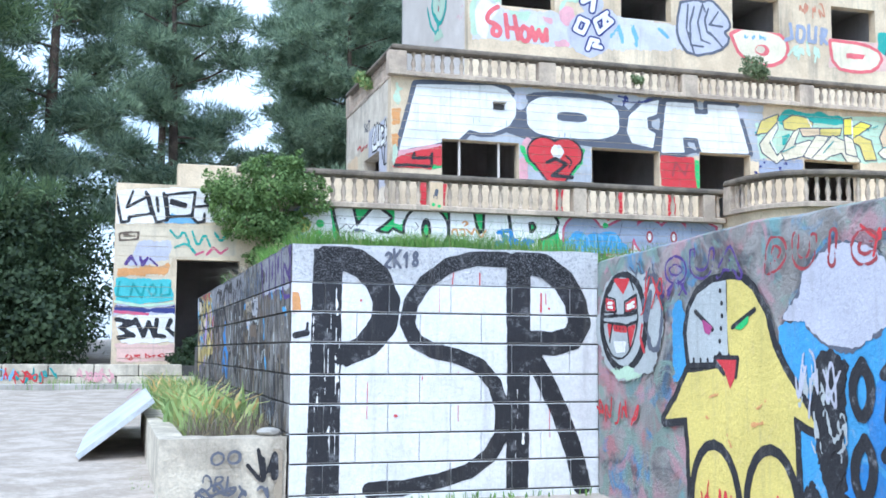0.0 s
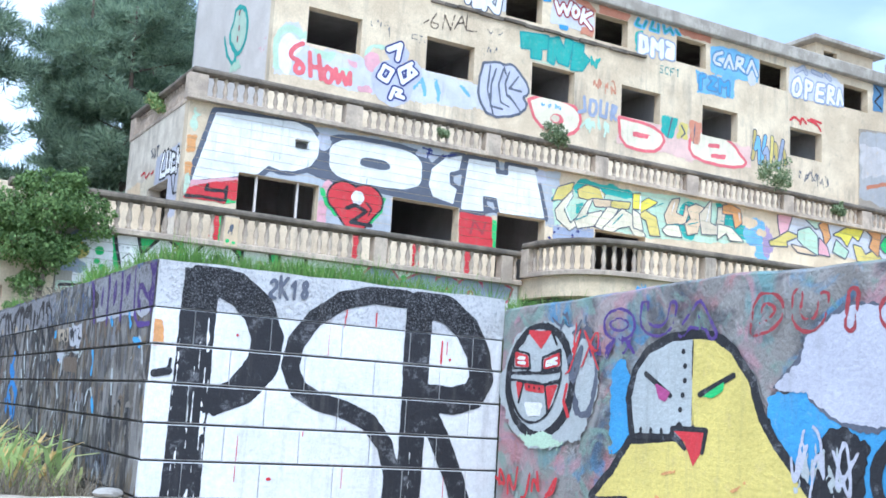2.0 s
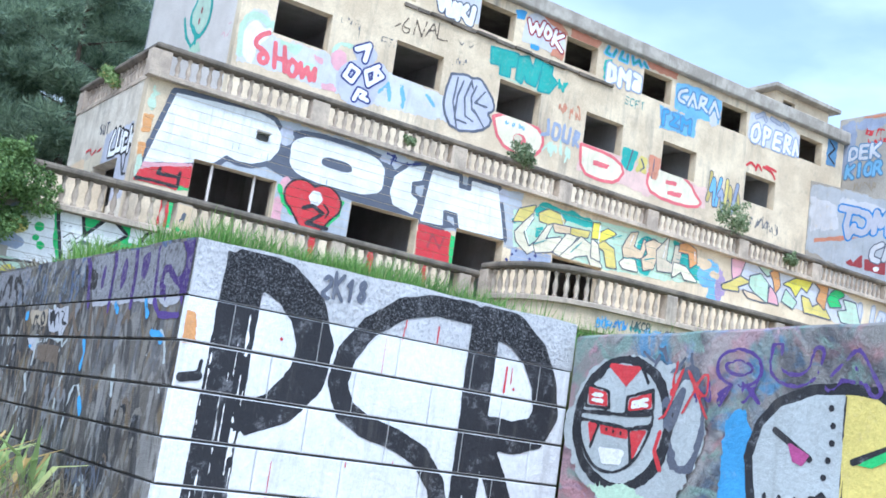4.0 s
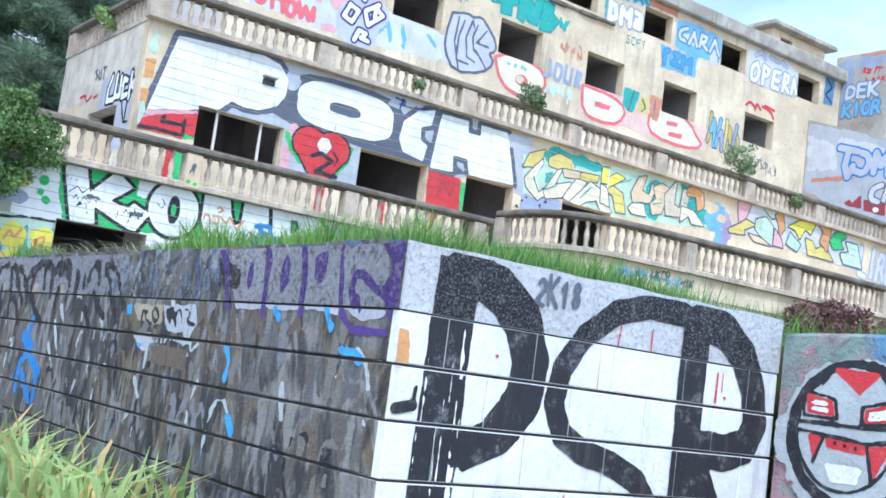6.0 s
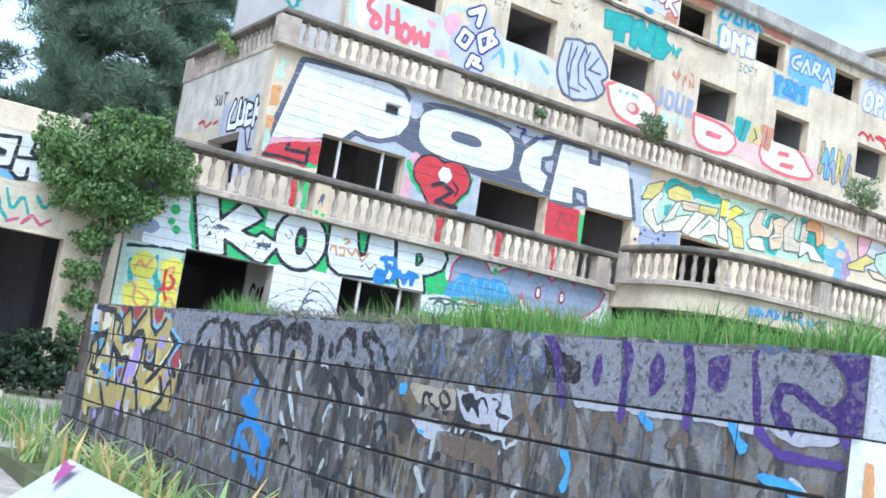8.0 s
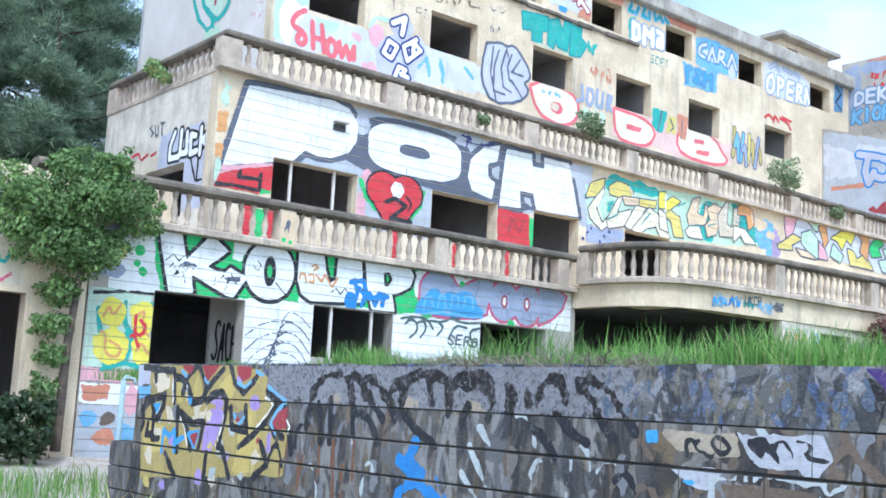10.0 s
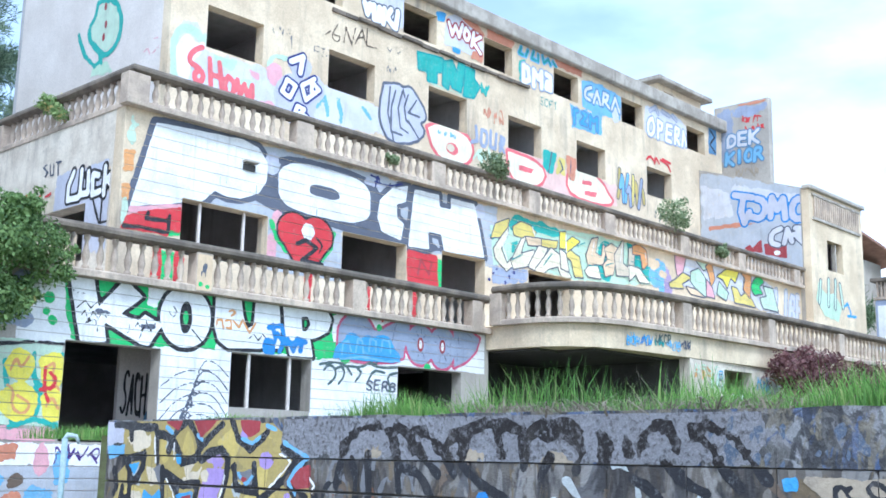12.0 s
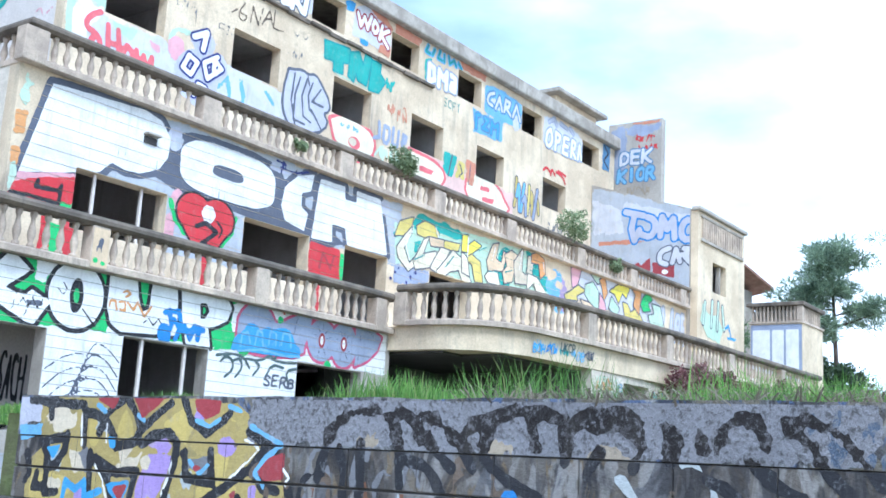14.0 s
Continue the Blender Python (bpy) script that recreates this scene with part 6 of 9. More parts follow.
    k.coat("blue_throw", rough(poly(smooth_line([(11.66, 4.21), (11.71, 4.47), (11.95, 4.61), (12.05, 4.78), (12.29, 4.78), (12.39, 4.65), (12.58, 4.79), (12.78, 4.73), (12.98, 4.82), (13.28, 4.78), (13.41, 4.54), (13.61, 4.44), (13.58, 4.23), (12.64, 4.22)], 1)), 0.012, 9), "azure", "bright blue throw-up over the bubble letters", 2.3)
    k.coat("pale_line", rough(grow(lines_field([[(11.90, 4.30), (11.92, 4.54), (12.07, 4.60), (12.15, 4.39)], [(12.28, 4.38), (12.33, 4.67), (12.46, 4.63), (12.50, 4.37)], [(12.66, 4.43), (12.68, 4.70), (12.85, 4.67), (12.86, 4.42)], [(13.02, 4.46), (13.05, 4.71), (13.25, 4.70), (13.30, 4.44)], [(11.84, 4.20), (12.47, 4.30), (13.13, 4.25), (13.58, 4.29)]]), 0.022), 0.008, 10), "sky", "", 2.6)
    k.coat("red_scrawl", rough(grow(lines_field([[(12.94, 5.26), (13.03, 5.10), (13.12, 5.30)], [(13.26, 5.32), (13.16, 5.23), (13.27, 5.15)], [(13.32, 5.18), (13.35, 5.35), (13.47, 5.32), (13.35, 5.23)]]), 0.02), 0.005, 12), "red", "small red scrawl", 2.4)
    # feather panel and leaf panel
    feather = [smooth_line([(7.65, 2.2 + 0.3 * j), (7.85 + 0.05 * j, 2.62 + 0.27 * j), (8.25 + 0.1 * j, 2.95 + 0.2 * j)], 1) for j in range(5)]
    feather += [smooth_line([(7.75 + 0.1 * j, 2.1), (7.85 + 0.09 * j, 2.55 + 0.14 * j), (8.3 + 0.04 * j, 2.95 + 0.2 * j), (8.8, 2.9 + 0.2 * j), (9.1, 2.4 + 0.25 * j)], 2) for j in range(6)]
    k.coat("feather_line", rough(grow(minus(lines_field(feather), rect(9.14, 12, 1, 5)), 0.012), 0.004, 12), "dark", "black feather lines on white", 1)
    leaf = [[(11.43, 3.95), (11.54, 4.07), (11.73, 4.03), (11.77, 3.83), (11.56, 3.67)], [(11.76, 4.01), (11.94, 4.07), (12.01, 3.89), (11.84, 3.69)], [(11.31, 4.06), (11.69, 4.14), (12.03, 4.10), (12.20, 3.90)], [(12.08, 4.08), (12.48, 4.08), (12.72, 4.22), (12.97, 4.10), (13.55, 4.16)], [(12.30, 3.77), (12.49, 3.97), (12.35, 4.05)], [(12.63, 3.74), (12.81, 4.05), (13.14, 4.01)], [(13.33, 3.66), (13.21, 3.96), (13.55, 4.04)], [(12.72, 4.27), (12.81, 4.11), (12.93, 4.24)]]
    k.coat("leaf_line", rough(grow(lines_field([smooth_line(q, 1) for q in leaf]), 0.026), 0.008, 12), "slategreen", "dark looping leaf lines on white", 1.2)
    k.coat("lettering", rough(grow(word("SERB", 12.62, 13.49, 3.62, 3.82, 0.1, 0.3, 3), 0.02), 0.006), "dark", "small sprayed letters", 1.6)
    k.coat("green_spot", rough(union(*[ellipse(x, z, r, r) for x, z, r in ((7.05, 4.9, 0.07), (7.22, 4.8, 0.05), (7.15, 4.62, 0.05), (5.42, 4.72, 0.1), (5.38, 4.5, 0.07), (5.5, 4.36, 0.09), (12.95, 4.95, 0.08), (14.45, 4.2, 0.12), (12.0, 4.25, 0.15))]), 0.02, 9), "green", "", 0.9)
    # yellow figures beside the doorway
    k.coat("mint_coat", rough(rect(4.56, 5.74, 2.62, 4.0), 0.03, 6), "mint", "", 0.6)
    k.coat("teal_wash", rough(union(*[stroke(smooth_line(q), 0.1) for q in ([(4.76, 3.61), (4.85, 3.08), (4.96, 2.64)], [(5.24, 3.79), (5.22, 3.46), (5.44, 3.20), (5.33, 2.74)], [(5.75, 3.78), (5.81, 3.13), (5.81, 2.72)], [(4.92, 2.59), (5.33, 2.74), (5.79, 2.62)], [(5.31, 3.20), (5.62, 3.40)])]), 0.03, 8), "jade", "", 0.8)
    k.coat("yellow_coat", rough(union(*[grow(poly(smooth_line([*q, q[0]], 1)), 0.07) for q in ([(4.82, 3.57), (4.93, 3.79), (5.16, 3.74), (5.22, 3.51), (5.08, 3.38), (4.87, 3.44)], [(5.40, 3.66), (5.63, 3.79), (5.74, 3.64), (5.72, 3.31), (5.50, 3.21)], [(4.78, 3.08), (5.00, 3.27), (5.28, 3.15), (5.32, 2.88), (5.09, 2.73), (4.83, 2.81)], [(5.48, 3.07), (5.77, 3.18), (5.84, 2.81), (5.55, 2.75)])]), 0.03, 9), "lemon", "yellow and orange graffiti figures", 1.2)
    k.coat("orange_line", rough(grow(lines_field([smooth_line(q, 1) for q in ([(4.86, 3.49), (4.95, 3.72), (5.03, 3.50), (5.15, 3.72)], [(4.81, 3.26), (4.95, 3.18), (4.92, 2.90), (5.14, 2.78), (5.26, 2.97), (5.01, 3.09)], [(5.47, 3.58), (5.62, 3.68), (5.57, 3.40), (5.72, 3.22)], [(5.51, 2.93), (5.61, 3.12), (5.75, 2.85), (5.79, 3.08)])]), 0.022), 0.01, 12), "orange", "", 1.6)
    k.coat("red_line", rough(grow(lines_field([smooth_line(q, 1) for q in ([(5.45, 3.57), (5.46, 3.21), (5.54, 3.03)], [(5.39, 3.20), (5.63, 3.26)], [(5.54, 3.49), (5.67, 3.38), (5.56, 3.21)])]), 0.03), 0.01, 12), "red", "", 1.7)
    k.coat("black_edge", rough(union(stroke([(4.66, 3.90), (5.22, 3.97), (5.82, 3.98)], 0.06), stroke([(5.79, 3.96), (5.88, 2.95)], 0.05)), 0.02, 9), "black", "", 1.8)
    k.coat("pale_coat", rough(rect(4.56, 6.6, 2.0, 2.36), 0.05, 5), "white", "", 0.6)
    k.coat("pink_coat", rough(union(rect(4.56, 5.74, 2.36, 2.6), ellipse(5.5, 2.1, 0.12, 0.3)), 0.05, 5), "pink", "", 0.7)
    k.coat("base_coat", rough(rect(4.56, 7.2, 1.0, 2.0), 0.05, 5), "washgrey", "", 0.3)
    k.coat("rust_dab", rough(union(rect(4.6, 5.1, 2.05, 2.3), ellipse(5.05, 1.45, 0.2, 0.14)), 0.06, 7), "rust", "", 0.9)
    k.coat("blue_dab", rough(union(ellipse(5.5, 1.5, 0.25, 0.16), ellipse(4.75, 1.75, 0.16, 0.14), rect(5.75, 6.0, 1.7, 2.2)), 0.06, 7), "sky", "", 0.9)
    k.coat("dark_dab", rough(ellipse(5.1, 1.75, 0.14, 0.12), 0.06, 9), "brown", "", 0.95)
    k.tag(15, 5.75, 6.5, 2.02, 2.34, "purple", 0.03, 1.4, 4, 5)
    k.coat("yellow_coat", rough(ellipse(5.0, 4.7, 0.2, 0.2), 0.05, 7), "yellow", "", 0.7)
    k.coat("slate_coat", rough(union(ellipse(4.85, 4.35, 0.35, 0.16), ellipse(5.0, 5.0, 0.2, 0.12)), 0.05, 7), "bluegrey", "", 0.8)


def paint_middle_floor():
    p = Canvas(P_F, mid_wall, strips(7.62, 19.0, 5.2, 8.97, 0.235), 0.04, 0.006, 7.6, MID_OPEN, 0.005)
    p.coat("grey_wash", rough(union(rect(8.6, 18.9, 7.3, 8.95), rect(11.2, 13.4, 6.2, 7.5)), 0.08, 3), "washgrey", "", 0.1)
    big_p = poly([(8.29, 8.79), (10.44, 8.93), (10.87, 8.83), (11.14, 8.53), (11.13, 8.12), (10.94, 7.82), (10.45, 7.61), (10.09, 7.59), (9.79, 7.66), (9.53, 7.39), (7.82, 6.96)])
    big_o = lambda U, V: ((np.abs((U - 12.85) / 1.4) ** 3.2 + np.abs((V - 8.18) / 0.58) ** 3.2) ** (1 / 3.2) - 1) * 0.58
    hole = lambda U, V: ((np.abs((U - 12.8) / 0.45) ** 3 + np.abs((V - 8.2) / 0.14) ** 3) ** (1 / 3) - 1) * 0.14
    big_c = poly([(15.5, 8.88), (14.95, 8.72), (14.55, 8.35), (14.48, 7.9), (14.62, 7.58), (15.3, 7.46), (15.38, 7.9), (15.14, 8.0), (15.12, 8.34), (15.42, 8.45)])
    big_h = poly([(15.72, 8.84), (16.62, 8.86), (16.65, 8.55), (17.08, 8.55), (17.05, 8.86), (18.0, 8.86), (18.42, 7.48), (16.84, 7.43), (16.72, 7.84), (16.25, 7.84), (16.3, 7.4), (15.54, 7.34)])
    whole = union(big_p, big_o, big_c, big_h)
    p.coat("slate_backing", rough(union(grow(whole, 0.13), poly([(9.9, 7.9), (11.4, 7.5), (13.3, 7.4), (15.5, 7.2), (16.8, 7.42), (14.5, 8.4), (11.3, 8.6)])), 0.02, 4), "dark", "", 0.4)
    for nm, f in (("P", big_p), ("O", minus(big_o, hole)), ("C", big_c), ("H", big_h)):
        p.coat("letter_" + nm.lower(), rough(f, 0.012, 6), "white", "huge white block letter " + nm, 1.2)
    p.coat("pale_gap", rough(union(poly([(11.23, 8.62), (11.48, 8.61), (11.38, 8.22)]), poly([(14.87, 8.92), (15.11, 8.87), (14.96, 8.55)]), poly([(14.11, 9.02), (14.87, 8.96), (14.69, 8.71), (14.22, 8.73)])), 0.04, 9), "washgrey", "", 1.0)
    p.coat("pink_coat", rough(poly([(7.82, 6.96), (9.02, 7.25), (9.08, 7.12), (7.78, 6.75)]), 0.03, 8), "pink", "", 1.5)
    p.coat("red_coat", rough(union(poly([(7.75, 6.81), (9.07, 7.19), (9.06, 6.97), (9.01, 6.63), (8.77, 6.64), (8.73, 6.50), (7.68, 6.53)]), poly([(15.5, 7.26), (16.6, 7.26), (16.66, 6.35), (15.55, 6.4)]), *[rect(x, x + 0.22, 5.3, 6.3) for x in (8.4, 8.9, 12.3, 14.1, 15.75)]), 0.04, 5), "red", "", 1.8)
    p.coat("dark_line", rough(grow(lines_field([[(8.25, 6.92), (8.21, 6.78), (8.70, 6.82)], [(8.74, 6.96), (8.72, 6.59)], [(7.72, 6.56), (8.12, 6.60), (8.64, 6.58)]]), 0.04), 0.015, 9), "black", "", 2.4)
    p.coat("green_coat", rough(union(poly([(8.76, 6.69), (9.05, 6.81), (9.06, 6.60), (8.75, 6.52)]), stroke([(11.31, 7.26), (11.46, 6.93), (11.74, 6.66)], 0.1), stroke([(13.12, 7.27), (13.03, 6.92), (12.81, 6.62)], 0.12), rect(16.55, 16.77, 6.3, 7.2), rect(8.55, 8.9, 5.3, 6.2)), 0.04, 7), "green", "", 1.0)
    p.coat("pink_haze", rough(union(ellipse(11.45, 7.3, 0.14, 0.3), ellipse(11.3, 6.6, 0.2, 0.4), ellipse(17.5, 8.1, 0.3, 0.2)), 0.05, 7), "pink", "", 0.6)
    heart = union(ellipse(11.95, 7.15, 0.45, 0.4), ellipse(12.6, 7.15, 0.47, 0.4), poly([(11.55, 7.0), (13.02, 7.0), (12.5, 6.3), (12.1, 6.35)]))
    p.coat("heart_outline", rough(grow(heart, 0.05), 0.01, 9), "black", "", 1.8)
    p.coat("heart", rough(heart, 0.01, 9), "red", "red heart painted between the windows", 2.2)
    p.coat("flower", union(*[ellipse(12.35 + 0.11 * math.cos(a), 7.2 + 0.11 * math.sin(a), 0.09, 0.09) for a in (0, 1.05, 2.1, 3.14, 4.2, 5.2)]), "white", "", 2.8)
    p.coat("figure", rough(union(stroke([(12.05, 6.88), (12.3, 7.0), (12.62, 6.86), (12.2, 6.52), (12.8, 6.5)], 0.1), stroke([(12.6, 7.1), (12.78, 6.95), (12.7, 6.75)], 0.05)), 0.01, 9), "black", "", 2.8)
    p.coat("letter_line", rough(stroke([(15.9, 6.7), (16.0, 7.1), (16.3, 6.75), (16.4, 7.1)], 0.06), 0.01, 9), "maroon", "", 2.4)
    p.coat("orange_patch", rough(union(rect(7.62, 7.85, 7.65, 8.1), rect(7.62, 7.8, 7.1, 7.4)), 0.05, 8), "orange", "", 0.6)
    p.coat("mint_mark", rough(union(stroke(arc(7.85, 8.75, 0.1, 0.12, 0, 300), 0.04), ellipse(7.75, 8.4, 0.1, 0.2), ellipse(7.72, 6.9, 0.08, 0.3)), 0.04, 9), "mint", "", 0.6)
    p.coat("blue_tag", rough(grow(lines_field([[(14.21, 8.90), (14.53, 8.85)], [(14.35, 8.76), (14.88, 8.75), (15.30, 8.89)], [(14.45, 8.92), (14.39, 8.65)]]), 0.025), 0.012, 12), "navy", "", 1.6)
    p.coat("old_patch", rough(union(ellipse(11.25, 8.55, 0.2, 0.25), ellipse(14.4, 8.75, 0.4, 0.12), ellipse(18.2, 8.7, 0.2, 0.2)), 0.05, 8), "lilac", "", 0.5)
    fringe = [[(x, z), (x, z - 0.18)] for x, z in [(9.9 + 0.16 * j, 8.0 + 0.05 * math.sin(j)) for j in range(7)] + [(11.9 + 0.17 * j, 7.75) for j in range(12)]]
    p.coat("pale_run", rough(grow(lines_field(fringe), 0.012), 0.006, 9), "bluegrey", "", 1.9)
    # pale wild-style piece on teal
    q = Canvas(P_F, mid_wall, strips(18.4, 37.0, 5.2, 8.97, 0.24), 0.035, 0.006, 7.6, MID_OPEN, 0.006)
    q.coat("mint_backing", rough(poly([(18.66, 8.40), (21.57, 8.80), (23.67, 8.92), (26.14, 8.92), (26.69, 7.81), (24.84, 7.57), (21.97, 7.42), (20.03, 7.51), (18.77, 7.33)]), 0.06, 5), "seafoam", "", 0)
    q.coat("teal_backing", rough(union(*[poly(smooth_line([*s, s[0]], 1)) for s in ([(18.57, 8.13), (18.89, 8.31), (18.76, 7.95)], [(19.41, 8.55), (19.55, 8.80), (19.85, 8.93), (20.15, 8.84), (20.55, 8.81), (20.86, 8.93), (21.17, 8.79), (21.65, 8.83), (21.76, 8.50), (20.40, 8.56), (19.54, 8.35)], [(23.60, 8.53), (23.81, 8.82), (24.32, 8.82), (24.39, 7.60), (23.65, 7.59)], [(25.12, 8.94), (26.14, 8.92), (26.51, 8.42), (26.70, 7.90), (26.11, 7.91), (25.48, 8.28)], [(19.54, 8.07), (19.90, 8.21), (19.54, 7.68)])]), 0.03, 6), "jade", "", 0.3)
    shapes = [("yellow", [(18.66, 8.06), (18.86, 8.49), (19.43, 8.72), (19.34, 8.45), (19.04, 8.15), (18.85, 8.12)]), ("cream", [(19.37, 8.44), (19.39, 8.30), (19.09, 7.84), (19.35, 7.45), (19.54, 7.63), (19.64, 7.46), (19.33, 7.26), (18.88, 7.53), (18.78, 7.78), (19.08, 8.15)]), ("yellow", [(19.58, 8.52), (19.92, 8.72), (20.35, 8.68), (20.60, 8.53), (20.50, 8.32), (19.95, 8.29), (19.63, 8.31)]), ("cream", [(20.15, 8.33), (19.91, 7.81), (20.50, 8.00), (20.61, 7.62), (19.62, 7.36), (19.52, 7.56), (19.95, 8.23)]), ("peach", [(20.15, 8.33), (20.91, 8.38), (20.86, 8.18), (20.25, 8.12)]), ("yellow", [(20.86, 8.37), (21.59, 8.42), (21.54, 8.22), (20.86, 8.15)]), ("cream", [(20.71, 8.15), (21.12, 8.15), (20.66, 7.41), (20.26, 7.51)]), ("cream", [(21.28, 8.18), (21.70, 8.04), (22.24, 7.46), (21.81, 7.37), (21.59, 7.70), (21.17, 7.57), (20.86, 7.37), (20.56, 7.46)]), ("lemon", [(21.70, 8.72), (21.97, 8.77), (21.97, 8.45), (22.30, 8.67), (22.66, 8.59), (22.19, 8.28), (22.02, 8.09), (22.00, 8.29), (21.70, 8.24)]), ("yellow", [(22.19, 8.25), (22.63, 8.11), (22.82, 7.53), (22.41, 7.51), (22.24, 7.96), (21.92, 8.07)]), ("cream", [(21.70, 8.21), (21.97, 8.12), (22.13, 7.61), (21.75, 7.66)]),
              ("peach", [(22.97, 8.23), (23.26, 8.76), (23.58, 8.86), (23.43, 8.37), (23.75, 8.29), (23.84, 8.67), (24.02, 8.60), (23.83, 8.08), (23.08, 7.94)]), ("cream", [(23.08, 7.91), (23.54, 8.01), (23.71, 7.62), (23.08, 7.60), (22.91, 7.75)]), ("peach", [(23.90, 8.58), (24.26, 8.77), (24.62, 8.69), (24.36, 7.84), (23.95, 7.73), (23.83, 8.05), (24.07, 8.25)]), ("sandpale", [(24.43, 8.45), (24.93, 9.00), (24.89, 8.23), (25.16, 8.16), (25.24, 8.78), (25.55, 8.83), (25.44, 7.92), (24.54, 7.83)]), ("orange", [(25.43, 8.88), (25.75, 9.00), (26.20, 8.85), (26.28, 8.43), (25.99, 8.21), (25.87, 8.66), (25.42, 8.63)]), ("cream", [(25.23, 8.24), (25.79, 8.21), (26.36, 7.82), (25.78, 7.78), (25.60, 8.01), (25.22, 7.74)])]
    for j, (ink, pts) in enumerate(shapes):
        slab_letter(q, pts, ink, "dark", 0.035, 0.8 + 0.25 * j, "pale jagged letter shape outlined in dark paint")
    q.coat("highlight", rough(grow(lines_field([[(19.37, 8.33), (19.13, 7.91), (19.33, 7.54)], [(20.40, 8.66), (20.55, 8.39)], [(21.97, 8.70), (21.97, 8.15)], [(23.37, 8.70), (23.25, 8.31)], [(24.87, 8.90), (24.73, 8.26)], [(26.13, 8.77), (26.19, 8.47)]]), 0.02), 0.008, 8), "white", "", 5.4)
    q.coat("dark_crease", rough(grow(lines_field([[(19.54, 7.60), (20.03, 7.83)], [(20.91, 7.63), (21.30, 8.02)], [(23.08, 7.94), (23.71, 8.00)], [(23.95, 8.06), (24.37, 8.19)], [(25.11, 8.40), (25.61, 8.37), (25.74, 8.59)], [(22.52, 8.43), (22.91, 8.60)]]), 0.018), 0.008, 8), "teal", "", 5.5)
    q.coat("speckle", rough(poly([(18.72, 7.33), (20.21, 7.41), (20.21, 7.06), (18.77, 6.84)]), 0.1, 9), "bluegrey", "", 0.3)
    q.coat("speckle_dab", rough(union(*[ellipse(18.6 + 0.17 * j, 6.95 + 0.16 * ((j * 5) % 4), 0.06, 0.05) for j in range(8)]), 0.06, 12), "navy", "", 0.6)
    # pastel piece further along
    q.coat("dab", rough(union(ellipse(26.9, 8.2, 0.5, 0.5), ellipse(27.3, 7.6, 0.4, 0.3)), 0.1, 6), "sky", "", 0.2)
    q.coat("dab", rough(union(ellipse(26.6, 8.5, 0.4, 0.18), ellipse(27.2, 8.25, 0.2, 0.15)), 0.08, 6), "peach", "", 0.4)
    q.coat("dab", rough(ellipse(27.5, 7.9, 0.25, 0.5), 0.08, 6), "mauve", "", 0.3)
    q.coat("pastel_backing", rough(poly([(28.74, 9.12), (30.38, 9.13), (31.95, 8.99), (33.84, 9.03), (35.28, 8.58), (35.21, 7.71), (31.48, 7.92), (28.13, 7.99)]), 0.08, 5), "washblue", "", 0.1)
    pastel = [("pink", [(27.95, 8.93), (28.67, 9.13), (28.43, 8.50), (28.13, 8.16), (28.01, 8.52)]), ("yellow", [(27.57, 7.97), (28.00, 8.18), (28.43, 8.43), (28.93, 8.34), (28.34, 8.07), (28.41, 7.93), (27.64, 7.87)]), ("seafoam", [(28.93, 8.53), (29.45, 8.72), (29.85, 8.46), (29.89, 7.81), (29.27, 8.00), (28.92, 8.22)]), ("peach", [(28.62, 8.00), (29.27, 7.96), (29.78, 7.79), (28.90, 7.80)]), ("mint", [(29.32, 8.97), (30.00, 9.11), (30.21, 8.87), (29.75, 8.72)]), ("orange", [(29.91, 8.86), (30.30, 9.08), (30.50, 8.51), (30.25, 8.20), (30.12, 8.62)]), ("pink", [(29.96, 8.40), (30.33, 8.13), (30.46, 7.84), (29.93, 7.85)]), ("lemon", [(30.66, 8.61), (31.30, 8.94), (32.19, 8.98), (31.93, 8.57), (31.61, 8.70), (31.35, 8.30), (31.05, 8.58)]), ("seafoam", [(30.80, 8.43), (31.41, 8.11), (31.24, 7.85), (30.63, 8.01)]), ("yellow", [(31.67, 8.38), (32.07, 8.35), (32.30, 8.09), (32.82, 8.36), (33.37, 7.85), (32.37, 7.86), (31.88, 7.84)]), ("orange", [(32.28, 9.03), (33.12, 9.06), (32.97, 8.13), (32.49, 8.40), (32.68, 8.80)]), ("green", [(33.27, 8.79), (33.72, 9.10), (34.05, 8.85), (33.69, 8.64), (33.93, 8.41), (33.32, 8.30), (33.08, 8.52)]), ("mint", [(34.04, 8.68), (34.74, 8.68), (35.13, 7.88), (33.98, 7.88), (33.74, 8.22), (34.27, 8.33)])]
    for j, (ink, pts) in enumerate(pastel):
        slab_letter(q, pts, ink, "dark", 0.05, 0.8 + 0.25 * j, "pastel letter shape outlined in dark paint")
    q.letters("LIRE", 35.0, 37.2, 7.65, 8.6, "washblue", "bluegrey", 0.2, 0.05, 0.6, 0.1)
    # side of the middle floor
    s = Canvas(PSIDE_F, mid_side, [(0.05, 5.4, 5.2, 8.9)], 0.04, 0.006, 0, [(2.55, 4.5, 6.0, 7.18)], 0.005)
    s.coat("tan_patch", rough(rect(0.0, 3.6, 6.6, 7.5), 0.12, 4), "sandpale", "", 0)
    s.coat("orange_patch", rough(union(rect(0.3, 1.7, 7.0, 7.5), rect(5.1, 5.4, 7.4, 7.8)), 0.1, 5), "peach", "", 0.2)
    s.coat("pale_coat", rough(union(rect(3.2, 5.3, 7.0, 7.95), rect(4.5, 5.4, 6.1, 7.3)), 0.08, 5), "lilac", "", 0.3)
